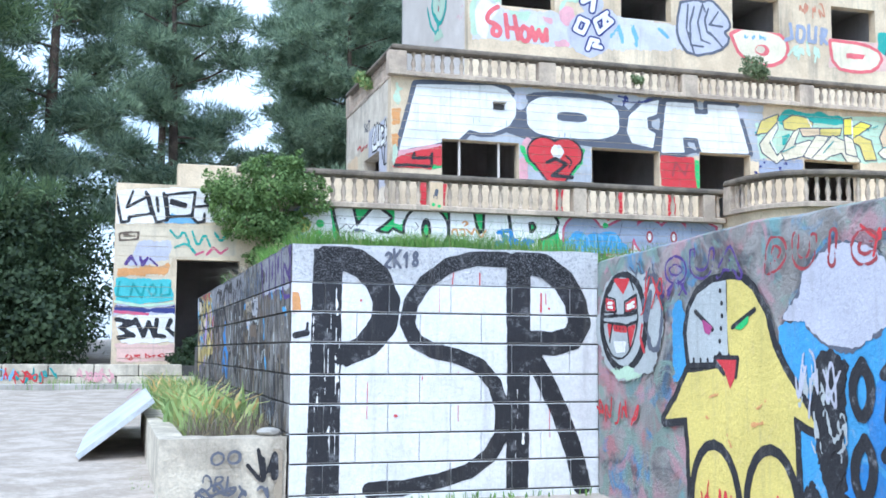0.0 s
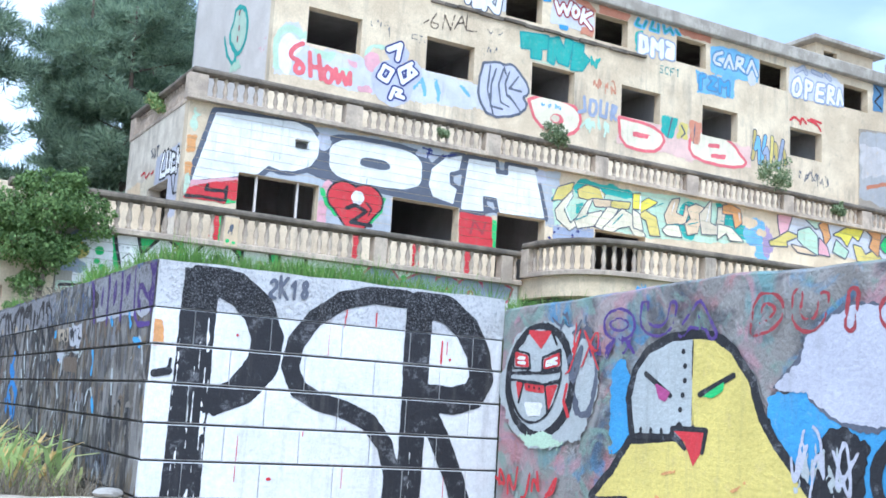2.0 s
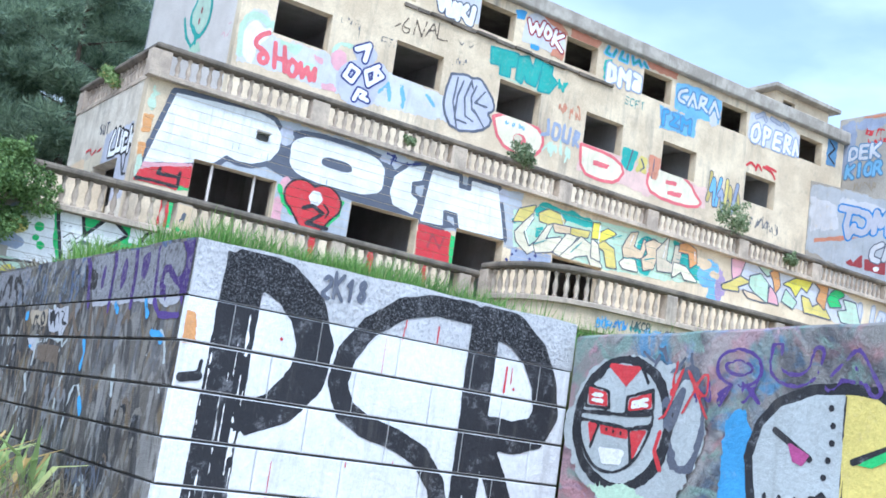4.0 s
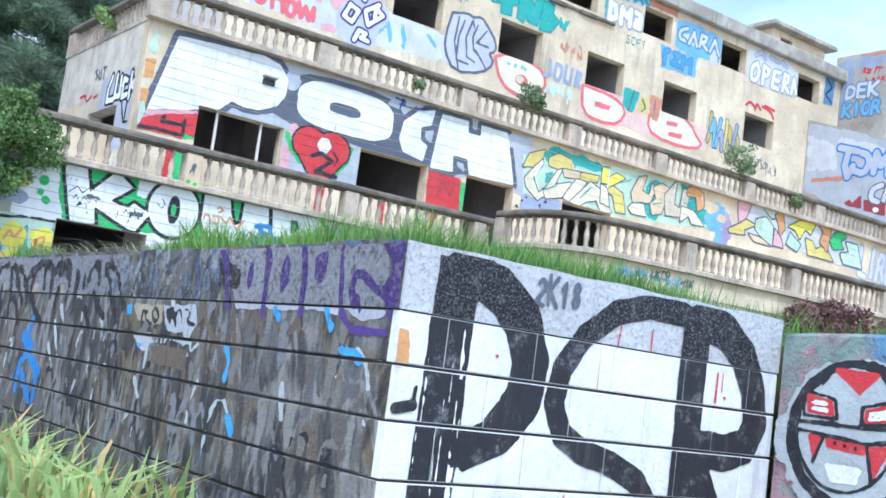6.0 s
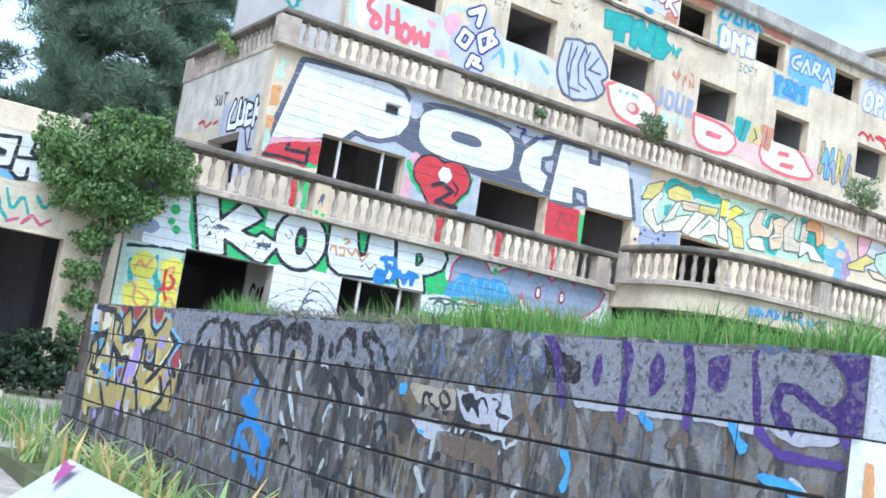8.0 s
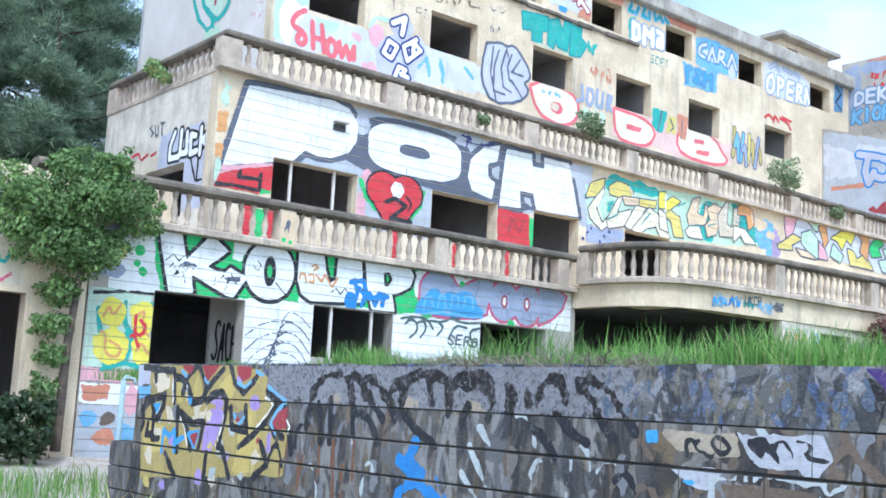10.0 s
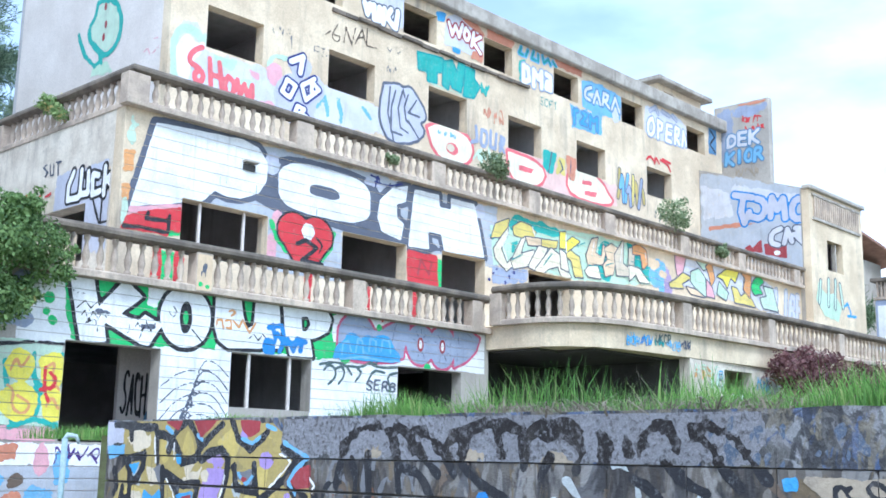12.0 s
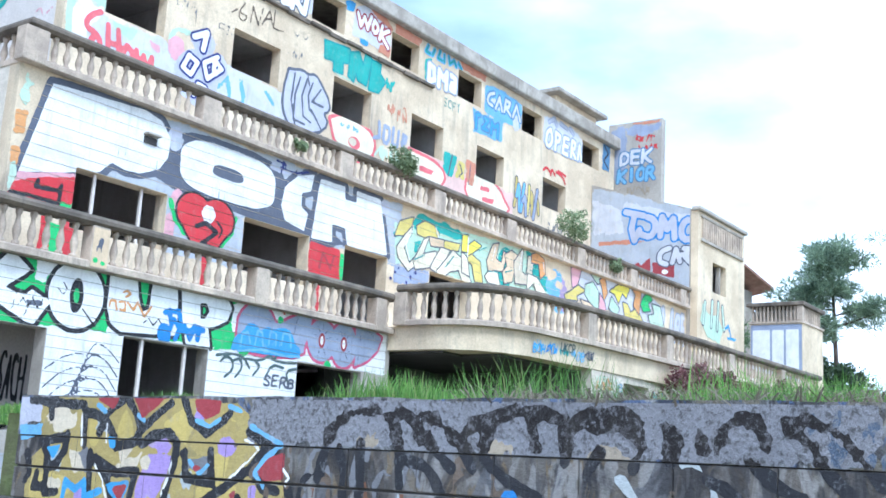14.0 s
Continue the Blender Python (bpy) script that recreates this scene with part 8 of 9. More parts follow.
# ---- paint on the annex, the side wing and the bow terrace ----
def paint_rest():
    an = bpy.data.objects["annex"]
    a = Canvas(wall_frame((37.2, 31.54, 0), (0, -1)), an, [(0.02, 4.45, 8.0, 14.3)], 0.05, 0.006, first=0.006)
    a.coat("grey_coat", rough(poly([(0.07, 14.38), (4.98, 12.88), (4.84, 9.70), (2.28, 10.38), (-0.00, 11.60)]), 0.1, 4), "washgrey", "", 0)
    a.coat("blue_haze", rough(union(poly([(0.11, 13.78), (1.37, 13.34), (1.49, 12.24), (0.12, 12.31)]), poly([(1.64, 13.63), (4.83, 12.63), (4.77, 12.25), (1.36, 13.22)])), 0.12, 4), "washblue", "", 0.2)
    fat(a, [[(1.62, 13.16), (2.43, 12.94)], [(2.02, 13.00), (1.90, 12.42), (2.04, 11.93), (2.25, 12.35)], smooth_line([(2.62, 12.86), (2.91, 12.73), (3.00, 12.34), (2.74, 12.00), (2.35, 12.15)], 1), [(3.18, 12.03), (3.26, 12.81), (3.48, 12.27), (3.74, 12.70), (3.81, 11.90)], smooth_line([(4.68, 12.51), (4.27, 12.62), (4.06, 12.19), (4.18, 11.80), (4.56, 11.80)], 1)], "lilac", "blue", 0.26, 0.07, 1, "pale bubble letter outlined in deep blue")
    a.coat("red_stripe", rough(poly([(0.41, 11.98), (1.71, 12.00), (2.59, 11.86), (1.70, 11.79), (0.43, 11.83)]), 0.05, 6), "rust", "", 0.5)
    fat(a, [smooth_line([(3.60, 11.49), (3.21, 11.38), (3.14, 10.97), (3.47, 10.84)], 1), [(3.72, 10.90), (3.88, 11.43), (4.05, 10.91)], [(4.21, 11.44), (4.63, 11.38), (4.29, 11.06), (4.69, 10.65)], [(4.11, 11.18), (4.58, 11.21)]], "washblue", "dark", 0.2, 0.05, 1, "grey-blue letter outlined in black")
    a.coat("red_block", rough(union(poly([(2.85, 10.96), (3.81, 10.89), (3.83, 10.25), (2.88, 10.54)]), poly([(2.00, 10.88), (2.26, 11.03), (2.35, 10.84), (2.55, 11.04), (2.76, 11.16), (2.79, 10.60), (2.29, 10.70)])), 0.03, 7), "maroon", "dark red painted block", 0.8)
    a.coat("white_mark", rough(ellipse(3.41, 10.53, 0.14, 0.1), 0.03, 9), "white", "", 1.4)
    f = Canvas(wall_frame((37.2, 26.74, 0), (1, 0)), an, [(0.1, 4.5, 6.0, 12.9)], 0.05, 0.006, first=0.006)
    f.coat("green_letters", rough(poly([(0.26, 8.58), (0.53, 9.28), (1.10, 8.91), (2.04, 9.02), (2.62, 8.52), (2.23, 7.90), (1.00, 8.00)]), 0.05, 6), "seafoam", "pale green lettering on the annex", 0.6)
    fat(f, [[(0.74, 9.35), (0.55, 8.51)], [(1.47, 9.49), (1.36, 8.49)], [(2.10, 9.53), (1.98, 8.44)], [(2.51, 9.42), (2.73, 8.53)]], "mint", "dark", 0.16, 0.05, 1, "pale green letter outlined in black")
    f.coat("blue_tag", rough(grow(lines_field([[(2.73, 8.53), (3.19, 8.74), (3.47, 8.36)], [(3.13, 8.23), (3.96, 8.27)]]), 0.06), 0.03, 8), "azure", "", 0.8)
    e = Canvas(wall_frame((39.25, 31.9, 0), (0, -1)), bpy.data.objects["end_wall"], [(0.05, 2.55, 12.6, 17.75)], 0.05, 0.006, first=0.006)
    e.coat("blue_haze", rough(union(rect(0.1, 0.9, 15.2, 17.6), ellipse(1.5, 17.4, 1.0, 0.25)), 0.15, 4), "bluegrey", "", 0)
    e.letters("DEK", 0.65, 2.1, 15.9, 16.45, "washblue", "steel", 0.14, 0.05, 1, 0.05, 2)
    e.letters("KIOR", 0.55, 2.25, 15.1, 15.65, "sky", "steel", 0.13, 0.05, 2, 0.05, 3)
    e.tag(82, 1.3, 2.3, 16.8, 17.2, "red", 0.05, 1, 4)
    e.tag(83, 1.5, 2.4, 16.4, 16.7, "red", 0.05, 1, 4)
    e.tag(84, 1.0, 2.2, 14.4, 14.9, "sand", 0.05, 1, 3)
    e.coat("red_cap", rough(poly([(1.2, 17.75), (2.5, 17.75), (2.4, 17.6), (1.4, 17.66)]), 0.05, 6), "rust", "", 0.4)
    g = Canvas(wall_frame((0.67, 25.4, 0), (1, 0)), bpy.data.objects["garage_wing"], strips(0.02, 3.8, 1.0, 5.45, 0.24), 0.03, 0.006, 0, [(1.4, 2.85, 0.9, 3.76)], 0.006)
    g.coat("peach_coat", rough(poly([(-0.05, 4.52), (2.77, 4.62), (2.79, 3.86), (1.30, 3.78), (1.25, 3.22), (-0.00, 3.19)]), 0.06, 4), "sandpale", "", 0)
    g.coat("white_coat", rough(poly([(-0.03, 5.30), (2.42, 5.58), (3.42, 5.49), (2.51, 4.67), (0.02, 4.55)]), 0.03, 6), "white", "", 0.2)
    g.coat("blue_wedge", rough(poly([(1.08, 4.59), (1.26, 4.83), (1.72, 4.74), (1.83, 4.62)]), 0.03, 8), "sky", "", 0.4)
    g.coat("letter_line", rough(grow(lines_field([[(-0.01, 5.28), (0.13, 4.58), (0.30, 4.61), (0.30, 4.71), (0.80, 4.81), (0.66, 5.31)], [(0.38, 5.32), (0.24, 4.92), (0.66, 5.18)], [(0.71, 5.25), (0.91, 4.61), (1.16, 4.67), (1.06, 5.30)], [(0.91, 5.19), (0.95, 4.86)], [(1.13, 5.26), (1.18, 4.74), (1.72, 4.80), (1.78, 5.36), (1.13, 5.26)], [(1.23, 5.15), (1.58, 5.06), (1.56, 4.99), (1.24, 5.07), (1.23, 5.15)], [(1.78, 5.36), (1.72, 4.74), (1.85, 4.64), (2.00, 4.67), (2.00, 4.86)], [(1.82, 5.01), (2.31, 5.09)], [(2.05, 5.31), (2.00, 5.13), (2.18, 5.14), (2.15, 5.38)]]), 0.032), 0.012, 9), "black", "white block letters KUOK outlined in black", 1)
    g.coat("brown_box", rough(grow(lines_field([[(0.10, 4.33), (0.53, 4.37), (0.51, 4.20), (0.11, 4.16), (0.10, 4.33)], [(0.21, 4.27), (0.44, 4.27)]]), 0.025), 0.012, 9), "brown", "", 1)
    g.coat("mint_scrawl", rough(grow(lines_field([smooth_line(q, 1) for q in ([(1.24, 4.43), (1.41, 4.22), (1.54, 4.45), (1.67, 4.16)], [(1.73, 4.43), (1.87, 4.03), (2.02, 4.41), (2.15, 4.09)], [(1.35, 4.04), (1.61, 4.16), (1.81, 3.92)], [(2.25, 4.42), (2.41, 4.18), (2.51, 4.39)])]), 0.025), 0.015, 9), "jade", "", 1)
    g.coat("pink_scrawl", rough(grow(lines_field([[(2.07, 3.88), (2.23, 4.07), (2.39, 3.92), (2.55, 4.05)], [(1.81, 3.87), (2.00, 3.96)]]), 0.025), 0.015, 9), "rose", "", 1.1)
    g.coat("lilac_haze", rough(union(poly([(0.53, 4.18), (1.22, 4.14), (1.23, 3.75), (0.36, 3.59)]), poly([(0.05, 2.73), (1.52, 2.71), (1.52, 2.44), (0.05, 2.47)])), 0.08, 6), "lilac", "", 0.3)
    g.coat("violet_letters", rough(union(*[stroke(q, 0.07) for q in ([(0.26, 3.62), (0.37, 3.80), (0.51, 3.60)], [(0.58, 3.79), (0.63, 3.60), (0.75, 3.79)], [(0.80, 3.76), (0.96, 3.61)])]), 0.03, 8), "purple", "", 0.8)
    g.coat("orange_band", rough(poly([(0.05, 3.53), (1.24, 3.62), (1.24, 3.43), (0.11, 3.35)]), 0.08, 8), "orange", "", 0.6)
    g.coat("teal_letters", rough(poly([(0.03, 3.30), (1.30, 3.28), (1.34, 2.81), (0.63, 2.72), (0.07, 2.78)]), 0.04, 8), "turquoise", "turquoise bubble lettering", 0.9)
    g.coat("letter_line", rough(grow(lines_field([[(0.14, 3.22), (0.09, 2.89), (0.33, 2.84)], [(0.38, 2.87), (0.44, 3.18), (0.63, 2.85), (0.71, 3.16)], smooth_line([(0.87, 3.18), (0.77, 3.02), (0.88, 2.88), (0.98, 3.02), (0.87, 3.18)], 1), [(1.07, 3.17), (1.06, 2.91), (1.26, 2.94), (1.27, 3.22)]]), 0.025), 0.01, 9), "teal", "", 1.3)
    g.coat("pale_line", rough(grow(lines_field([[(0.06, 2.76), (0.63, 2.66), (1.34, 2.75)]]), 0.03), 0.02, 9), "seafoam", "", 1.2)
    g.coat("navy_band", rough(poly([(0.05, 2.65), (0.89, 2.62), (1.52, 2.71), (1.52, 2.50), (0.05, 2.53)]), 0.04, 8), "navy", "", 0.7)
    g.coat("red_line", rough(grow(lines_field([[(0.05, 2.53), (0.79, 2.48)]]), 0.03), 0.015, 9), "rose", "", 0.9)
    g.coat("white_halo", rough(poly([(0.04, 2.45), (1.65, 2.50), (1.67, 1.84), (0.19, 1.81)]), 0.05, 8), "white", "", 0.8)
    g.coat("black_letters", rough(union(*[stroke(q, 0.1) for q in ([(0.10, 2.35), (0.50, 2.27), (0.18, 2.17), (0.48, 1.99), (0.16, 1.94)], [(0.52, 2.35), (0.70, 1.97), (0.80, 2.30), (0.95, 1.97)], [(0.99, 2.36), (0.95, 2.00), (1.16, 1.97)], [(1.30, 2.34), (1.23, 2.15), (1.41, 2.00)], [(1.48, 2.37), (1.45, 1.97)], [(1.60, 2.34), (1.49, 2.18), (1.61, 1.98)])]), 0.02, 9), "black", "black angular lettering edged in white", 1.2)
    g.coat("pale_base", rough(poly([(0.09, 1.81), (1.67, 1.79), (1.68, 1.40), (0.10, 1.40)]), 0.05, 6), "blush", "", 0.2)
    g.tag(344, 0.2, 1.2, 1.42, 1.6, "red", 0.025, 1.3, 4, 5)
    b = Canvas(wall_frame((18.0, 22.55, 0), (2.7, -0.2)), bpy.data.objects["bow_terrace"], [(0.02, 2.68, 4.8, 5.3)], 0.03, 0.006, first=0.012)
    for k, ink in enumerate(("sky", "blue", "teal", "sky", "dark")):
        b.tag(100 + k, 0.05 + 0.53 * k, 0.5 + 0.53 * k, 4.9, 5.2, ink, 0.03, 1, 3, 5)
    for k, (txt, x, ink) in enumerate((("BOH", 0.1, "azure"), ("YU", 0.75, "azure"), ("UKCP", 1.2, "slategreen"), ("DB", 1.9, "sky"), ("GK", 2.3, "dark"))):
        b.letters(txt, x, x + 0.15 * len(txt), 4.9 + 0.07 * (k % 3), 5.1 + 0.07 * (k % 3), ink, "", 0.035, 0, 2, 0.1, k)
    r = Canvas(wall_frame((20.6, 22.37, 0), (15.9, -0.47)), bpy.data.objects["bow_terrace"], [(0.1, 14.0, 3.2, 4.77)], 0.04, 0.006, 0, [(1.6, 3.0, 3.0, 4.6)], 0.01)
    for k, (x, ink) in enumerate(((0.2, "orange"), (0.9, "mint"), (1.9, "dark"), (3.2, "sky"), (4.2, "dark"))):
        r.tag(110 + k, x, x + 0.8, 3.9 if k % 2 else 4.2, 4.6, ink, 0.05, 1, 3)
    for k, (txt, x, z, h, ink) in enumerate((("BESS", 0.2, 4.45, 0.2, "mint"), ("LEO", 1.0, 4.15, 0.3, "dark"), ("OS", 2.4, 4.20, 0.3, "grey"), ("BON", 1.3, 4.35, 0.22, "sky"), ("GK", 3.4, 4.20, 0.35, "dark"), ("SAC", 4.6, 4.30, 0.2, "grey"), ("TU", 6.2, 4.20, 0.25, "bluegrey"))):
        r.letters(txt, x, x + 0.28 * len(txt), z, z + h, ink, "", 0.035, 0, 1.5, 0.1, k)
    r.coat("grey_bloom", rough(union(ellipse(4.0, 4.3, 0.4, 0.25), ellipse(5.1, 4.25, 0.35, 0.2)), 0.08, 6), "silver", "", 0.4)
    rw = Canvas(wall_frame((7.0, 27.0, 0), (1, 0)), bpy.data.objects["abandoned_building"], [(0.78, 1.65, 2.0, 4.8)], 0.03, 0.004, first=0.005)
    rw.letters("SACH", 0.85, 1.35, 2.9, 3.7, "black", "", 0.045, 0, 1, 0, 2)
    rw.tag(360, 0.82, 1.5, 2.35, 2.75, "black", 0.05, 1, 4, 4)
    rw.coat("blue_stain", rough(ellipse(1.5, 2.6, 0.2, 0.5), 0.06, 6), "steel", "", 0)
    kb = Canvas(wall_frame((-15.4, 23.415, 0), (1, 0)), bpy.data.objects["low_kerb_wall"], [(0.1, 17.5, 0.88, 1.34)], 0.03, 0.003, first=0.012)
    for k, (x, ink) in enumerate(((11.4, "pink"), (12.6, "peach"), (13.4, "sky"), (14.2, "teal"), (14.0, "red"), (15.4, "pink"))):
        kb.tag(160 + k, x, x + 0.8, 0.95, 1.28, ink, 0.03, 1, 5, 5)
    pl = Canvas(wall_frame((1.05, 7.717, 0), (1, 0)), bpy.data.objects["planter"], [(0.02, 0.9, 0.5, 0.95)], 0.015, 0.002, first=0.018)
    pl.letters("OO", 0.36, 0.58, 0.8, 0.9, "dark", "", 0.022, 0, 1, 0.1, 2)
    pl.letters("DRL", 0.3, 0.55, 0.6, 0.72, "dark", "", 0.02, 0, 1, 0.1, 4)
    pl.coat("orange_stain", rough(rect(0.84, 0.92, 0.5, 0.9), 0.03, 14), "sand", "", 0.2)
    pl.tag(122, 0.62, 0.9, 0.6, 0.92, "black", 0.03, 1.5, 2, 5)
    pl.tag(121, 0.2, 0.9, 0.5, 0.66, "dark", 0.02, 1, 4, 4)


paint_rest()


# ---- poles, board and small fittings ----
def fittings():
    for x, z0, z1, y in ((9.55, 6.2, 7.36, 27.35), (10.68, 6.2, 7.36, 27.35), (9.62, 3.1, 4.13, 25.5), (10.62, 3.1, 4.13, 25.5)):
        p = thing("window_pole", (x, y, z0), "pale rusty pole standing in the empty window", "pole", "window poles")
        part("shaft", boxes(((x - 0.03, y - 0.03, z0), (x + 0.03, y + 0.03, z1)), bevel=0.006), STUCCO_PALE, p)
    b = thing("leaning_board", (0.7, 12.2, 0.6), "white board with a purple mark leaning on the planter", "board")
    a, c = Vector((0.36, 10.7, 0.62)), Vector((1.08, 10.8, 1.17))
    along = Vector((0.03, 3.3, 0.0))
    up = (c - a).normalized()
    n = up.cross(along).normalized() * -0.05
    bm = bmesh.new()
    q = [a, c, c + along, a + along]
    lo, hi = [bm.verts.new(v + n * 0) for v in q], [bm.verts.new(v + n) for v in q]
    bm.faces.new(lo)
    bm.faces.new(hi[::-1])
    for k in range(4):
        bm.faces.new((lo[k], hi[k], hi[(k + 1) % 4], lo[(k + 1) % 4]))
    bmesh.ops.recalc_face_normals(bm, faces=bm.faces)
    part("panel", bm, BOARD, b)
    side = along.normalized()
    m = Matrix((-side, up, (-side).cross(up))).transposed().to_4x4()
    m.translation = a + along
    cv = Canvas(m, b, [(0.02, 3.25, 0.02, 0.88)], 0.02, 0.002, first=0.058)
    cv.coat("purple_mark", rough(poly([(0.15, 0.85), (0.6, 0.6), (0.5, 0.85)]), 0.02, 12), "magenta", "purple paint mark on the board", 0)
    cv.tag(141, 0.8, 2.9, 0.15, 0.75, "silver", 0.012, 1, 8, 5)
    cv.tag(142, 2.3, 3.1, 0.2, 0.6, "mint", 0.02, 1.5, 4, 4)
    s = thing("metal_pipe", (2.95, 19.9, 0.8), "grey-green metal pipe with a bent top", "pipe")
    px, py = PIPE
    part("shaft", tube([(px, py, 0.7), (px, py, 2.36)], [0.035, 0.035], 8), METAL, s)
    part("bent_end", tube([(px, py, 2.35), (px + 0.02, py - 0.02, 2.40), (px + 0.1, py - 0.06, 2.39), (px + 0.13, py - 0.08, 2.31)], [0.03, 0.03, 0.022, 0.02], 8), METAL, s)
    h = thing("broken_vent", (10.6, 27.15, 8.45), "broken clay vent box in the white wall", "vent")
    part("clay_shelf", boxes(((10.45, 27.02, 8.42), (10.8, 27.198, 8.47)), bevel=0.01), STUCCO_GREY, h)
    # No opening here: a dark block stands in for the shade inside the hole.
    part("hole_shade", boxes(((10.47, 27.15, 8.26), (10.78, 27.19, 8.4))), MORTAR, h)
    # broken ledge between the two upper window rows
    led = thing("broken_ledge", (20, 31.4, 14.9), "crumbling dark ledge below the top windows", "ledge")
    rnd = random.Random(4)
    x = 16.5
    k = 0
    while x < 25.0:
        w = rnd.uniform(0.4, 0.9)
        part("ledge_piece", boxes(((x, 31.55 - rnd.uniform(0.06, 0.16), 15.02 + rnd.uniform(-0.03, 0.03)), (x + w - 0.02, 31.549, 15.14)), bevel=0.012), RAIL, led)
        x += w


BOARD = paint_mat("board_white", (0.60, 0.63, 0.68), 0.5, (0.55, 0.5, 0.55), 5.0)
PIPE = (2.95, 19.9)
fittings()


# ---- plants ----
def leaf_mat(name, dark, light, dry=None, rough_v=0.6):
    m, n, l, b = make_mat(name, rough_v)
    g = n.new("ShaderNodeNewGeometry")
    stops = [(0.0, dark), (0.7, light)] + ([(0.84, light), (0.94, dry)] if dry else [])
    c = ramp_node(n, l, g.outputs["Random Per Island"], stops)
    big = noise_node(n, l, g.outputs["Position"], 0.9, 3.0)
    c = mix_node(n, l, 0.6, c, ramp_node(n, l, big, [(0.35, (0.6, 0.62, 0.6)), (0.65, (1.25, 1.2, 1.1))]), "MULTIPLY")
    l.new(c, b.inputs["Base Color"])
    t = n.new("ShaderNodeBsdfTranslucent")
    l.new(c, t.inputs["Color"])
    mx = n.new("ShaderNodeMixShader")
    mx.inputs[0].default_value = 0.35
    l.new(b.outputs[0], mx.inputs[1])
    l.new(t.outputs[0], mx.inputs[2])
    l.new(mx.outputs[0], n["Material Output"].inputs[0])
    return m


GRASS = leaf_mat("grass_blades", (0.085, 0.19, 0.045), (0.22, 0.40, 0.09), (0.36, 0.40, 0.16))
IRIS = leaf_mat("sword_leaves", (0.19, 0.31, 0.11), (0.42, 0.54, 0.22), (0.74, 0.54, 0.24))
TWIG = leaf_mat("dry_twigs", (0.16, 0.13, 0.10), (0.30, 0.26, 0.20))
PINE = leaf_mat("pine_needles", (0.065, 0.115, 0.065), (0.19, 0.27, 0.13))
# Distance haze is put into the colour: a paler, bluer copy of the needles.
PINE_HAZE = leaf_mat("pine_needles_haze", (0.12, 0.185, 0.14), (0.30, 0.39, 0.26))
IVY = leaf_mat("ivy_leaves", (0.06, 0.12, 0.04), (0.25, 0.37, 0.13))
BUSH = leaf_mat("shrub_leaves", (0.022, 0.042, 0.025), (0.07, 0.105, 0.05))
SAGE = leaf_mat("grey_green_leaves", (0.11, 0.16, 0.08), (0.30, 0.37, 0.21))
RED_BUSH = leaf_mat("dark_red_leaves", (0.10, 0.045, 0.05), (0.24, 0.12, 0.12))


def quads(name, verts, faces, mat, parent=None, label=""):
    me = bpy.data.meshes.new(name)
    me.from_pydata(verts, [], faces)
    me.materials.append(mat)
    return part(name, me, mat, parent, label)


def blades(name, spots, mat, width, label, seed, lean=0.35, parent=None):
    """Curved tapering blades: spots of (x, y, z, height)."""
    rnd = random.Random(seed)
    v, f = [], []
    for x, y, z, h in spots:
        a = rnd.uniform(0, 6.283)
        ca, sa = math.cos(a), math.sin(a)
        b = rnd.uniform(0, 6.283)
        l = h * lean * rnd.uniform(0.2, 1.3)
        lx, ly = l * math.cos(b), l * math.sin(b)
        w = width * rnd.uniform(0.6, 1.2)
        i = len(v)
        v += [(x - ca * w, y - sa * w, z), (x + ca * w, y + sa * w, z), (x + lx * 0.35 + ca * w * 0.8, y + ly * 0.35 + sa * w * 0.8, z + h * 0.6), (x + lx * 0.35 - ca * w * 0.8, y + ly * 0.35 - sa * w * 0.8, z + h * 0.6), (x + lx, y + ly, z + h * (1 - 0.25 * l / h))]
        f += [(i, i + 1, i + 2, i + 3), (i + 3, i + 2, i + 4)]
    ob = quads(name, v, f, mat, parent)
    if parent is None:
        tagged(ob, label, name.replace("_", " "), kind="stuff")
    return ob


def grass_spots(n, x0, x1, y0, y1, z, h0, h1, seed, edge=None):
    rnd = random.Random(seed)
    out = []
    while len(out) < n:
        x, y = rnd.uniform(x0, x1), rnd.uniform(y0, y1)
        k = noise.noise(Vector((x * 1.1, y * 1.1, seed))) * 0.5 + 0.5
        if rnd.random() > 0.25 + k:
            continue
        h = h0 + (h1 - h0) * max(0.0, min(1.0, (k - 0.25) * 1.7)) * rnd.uniform(0.5, 1.1)
        h *= float(np.interp(y, edge[0], edge[1])) if edge else 1.0
        out.append((x, y, z, h))
    return out


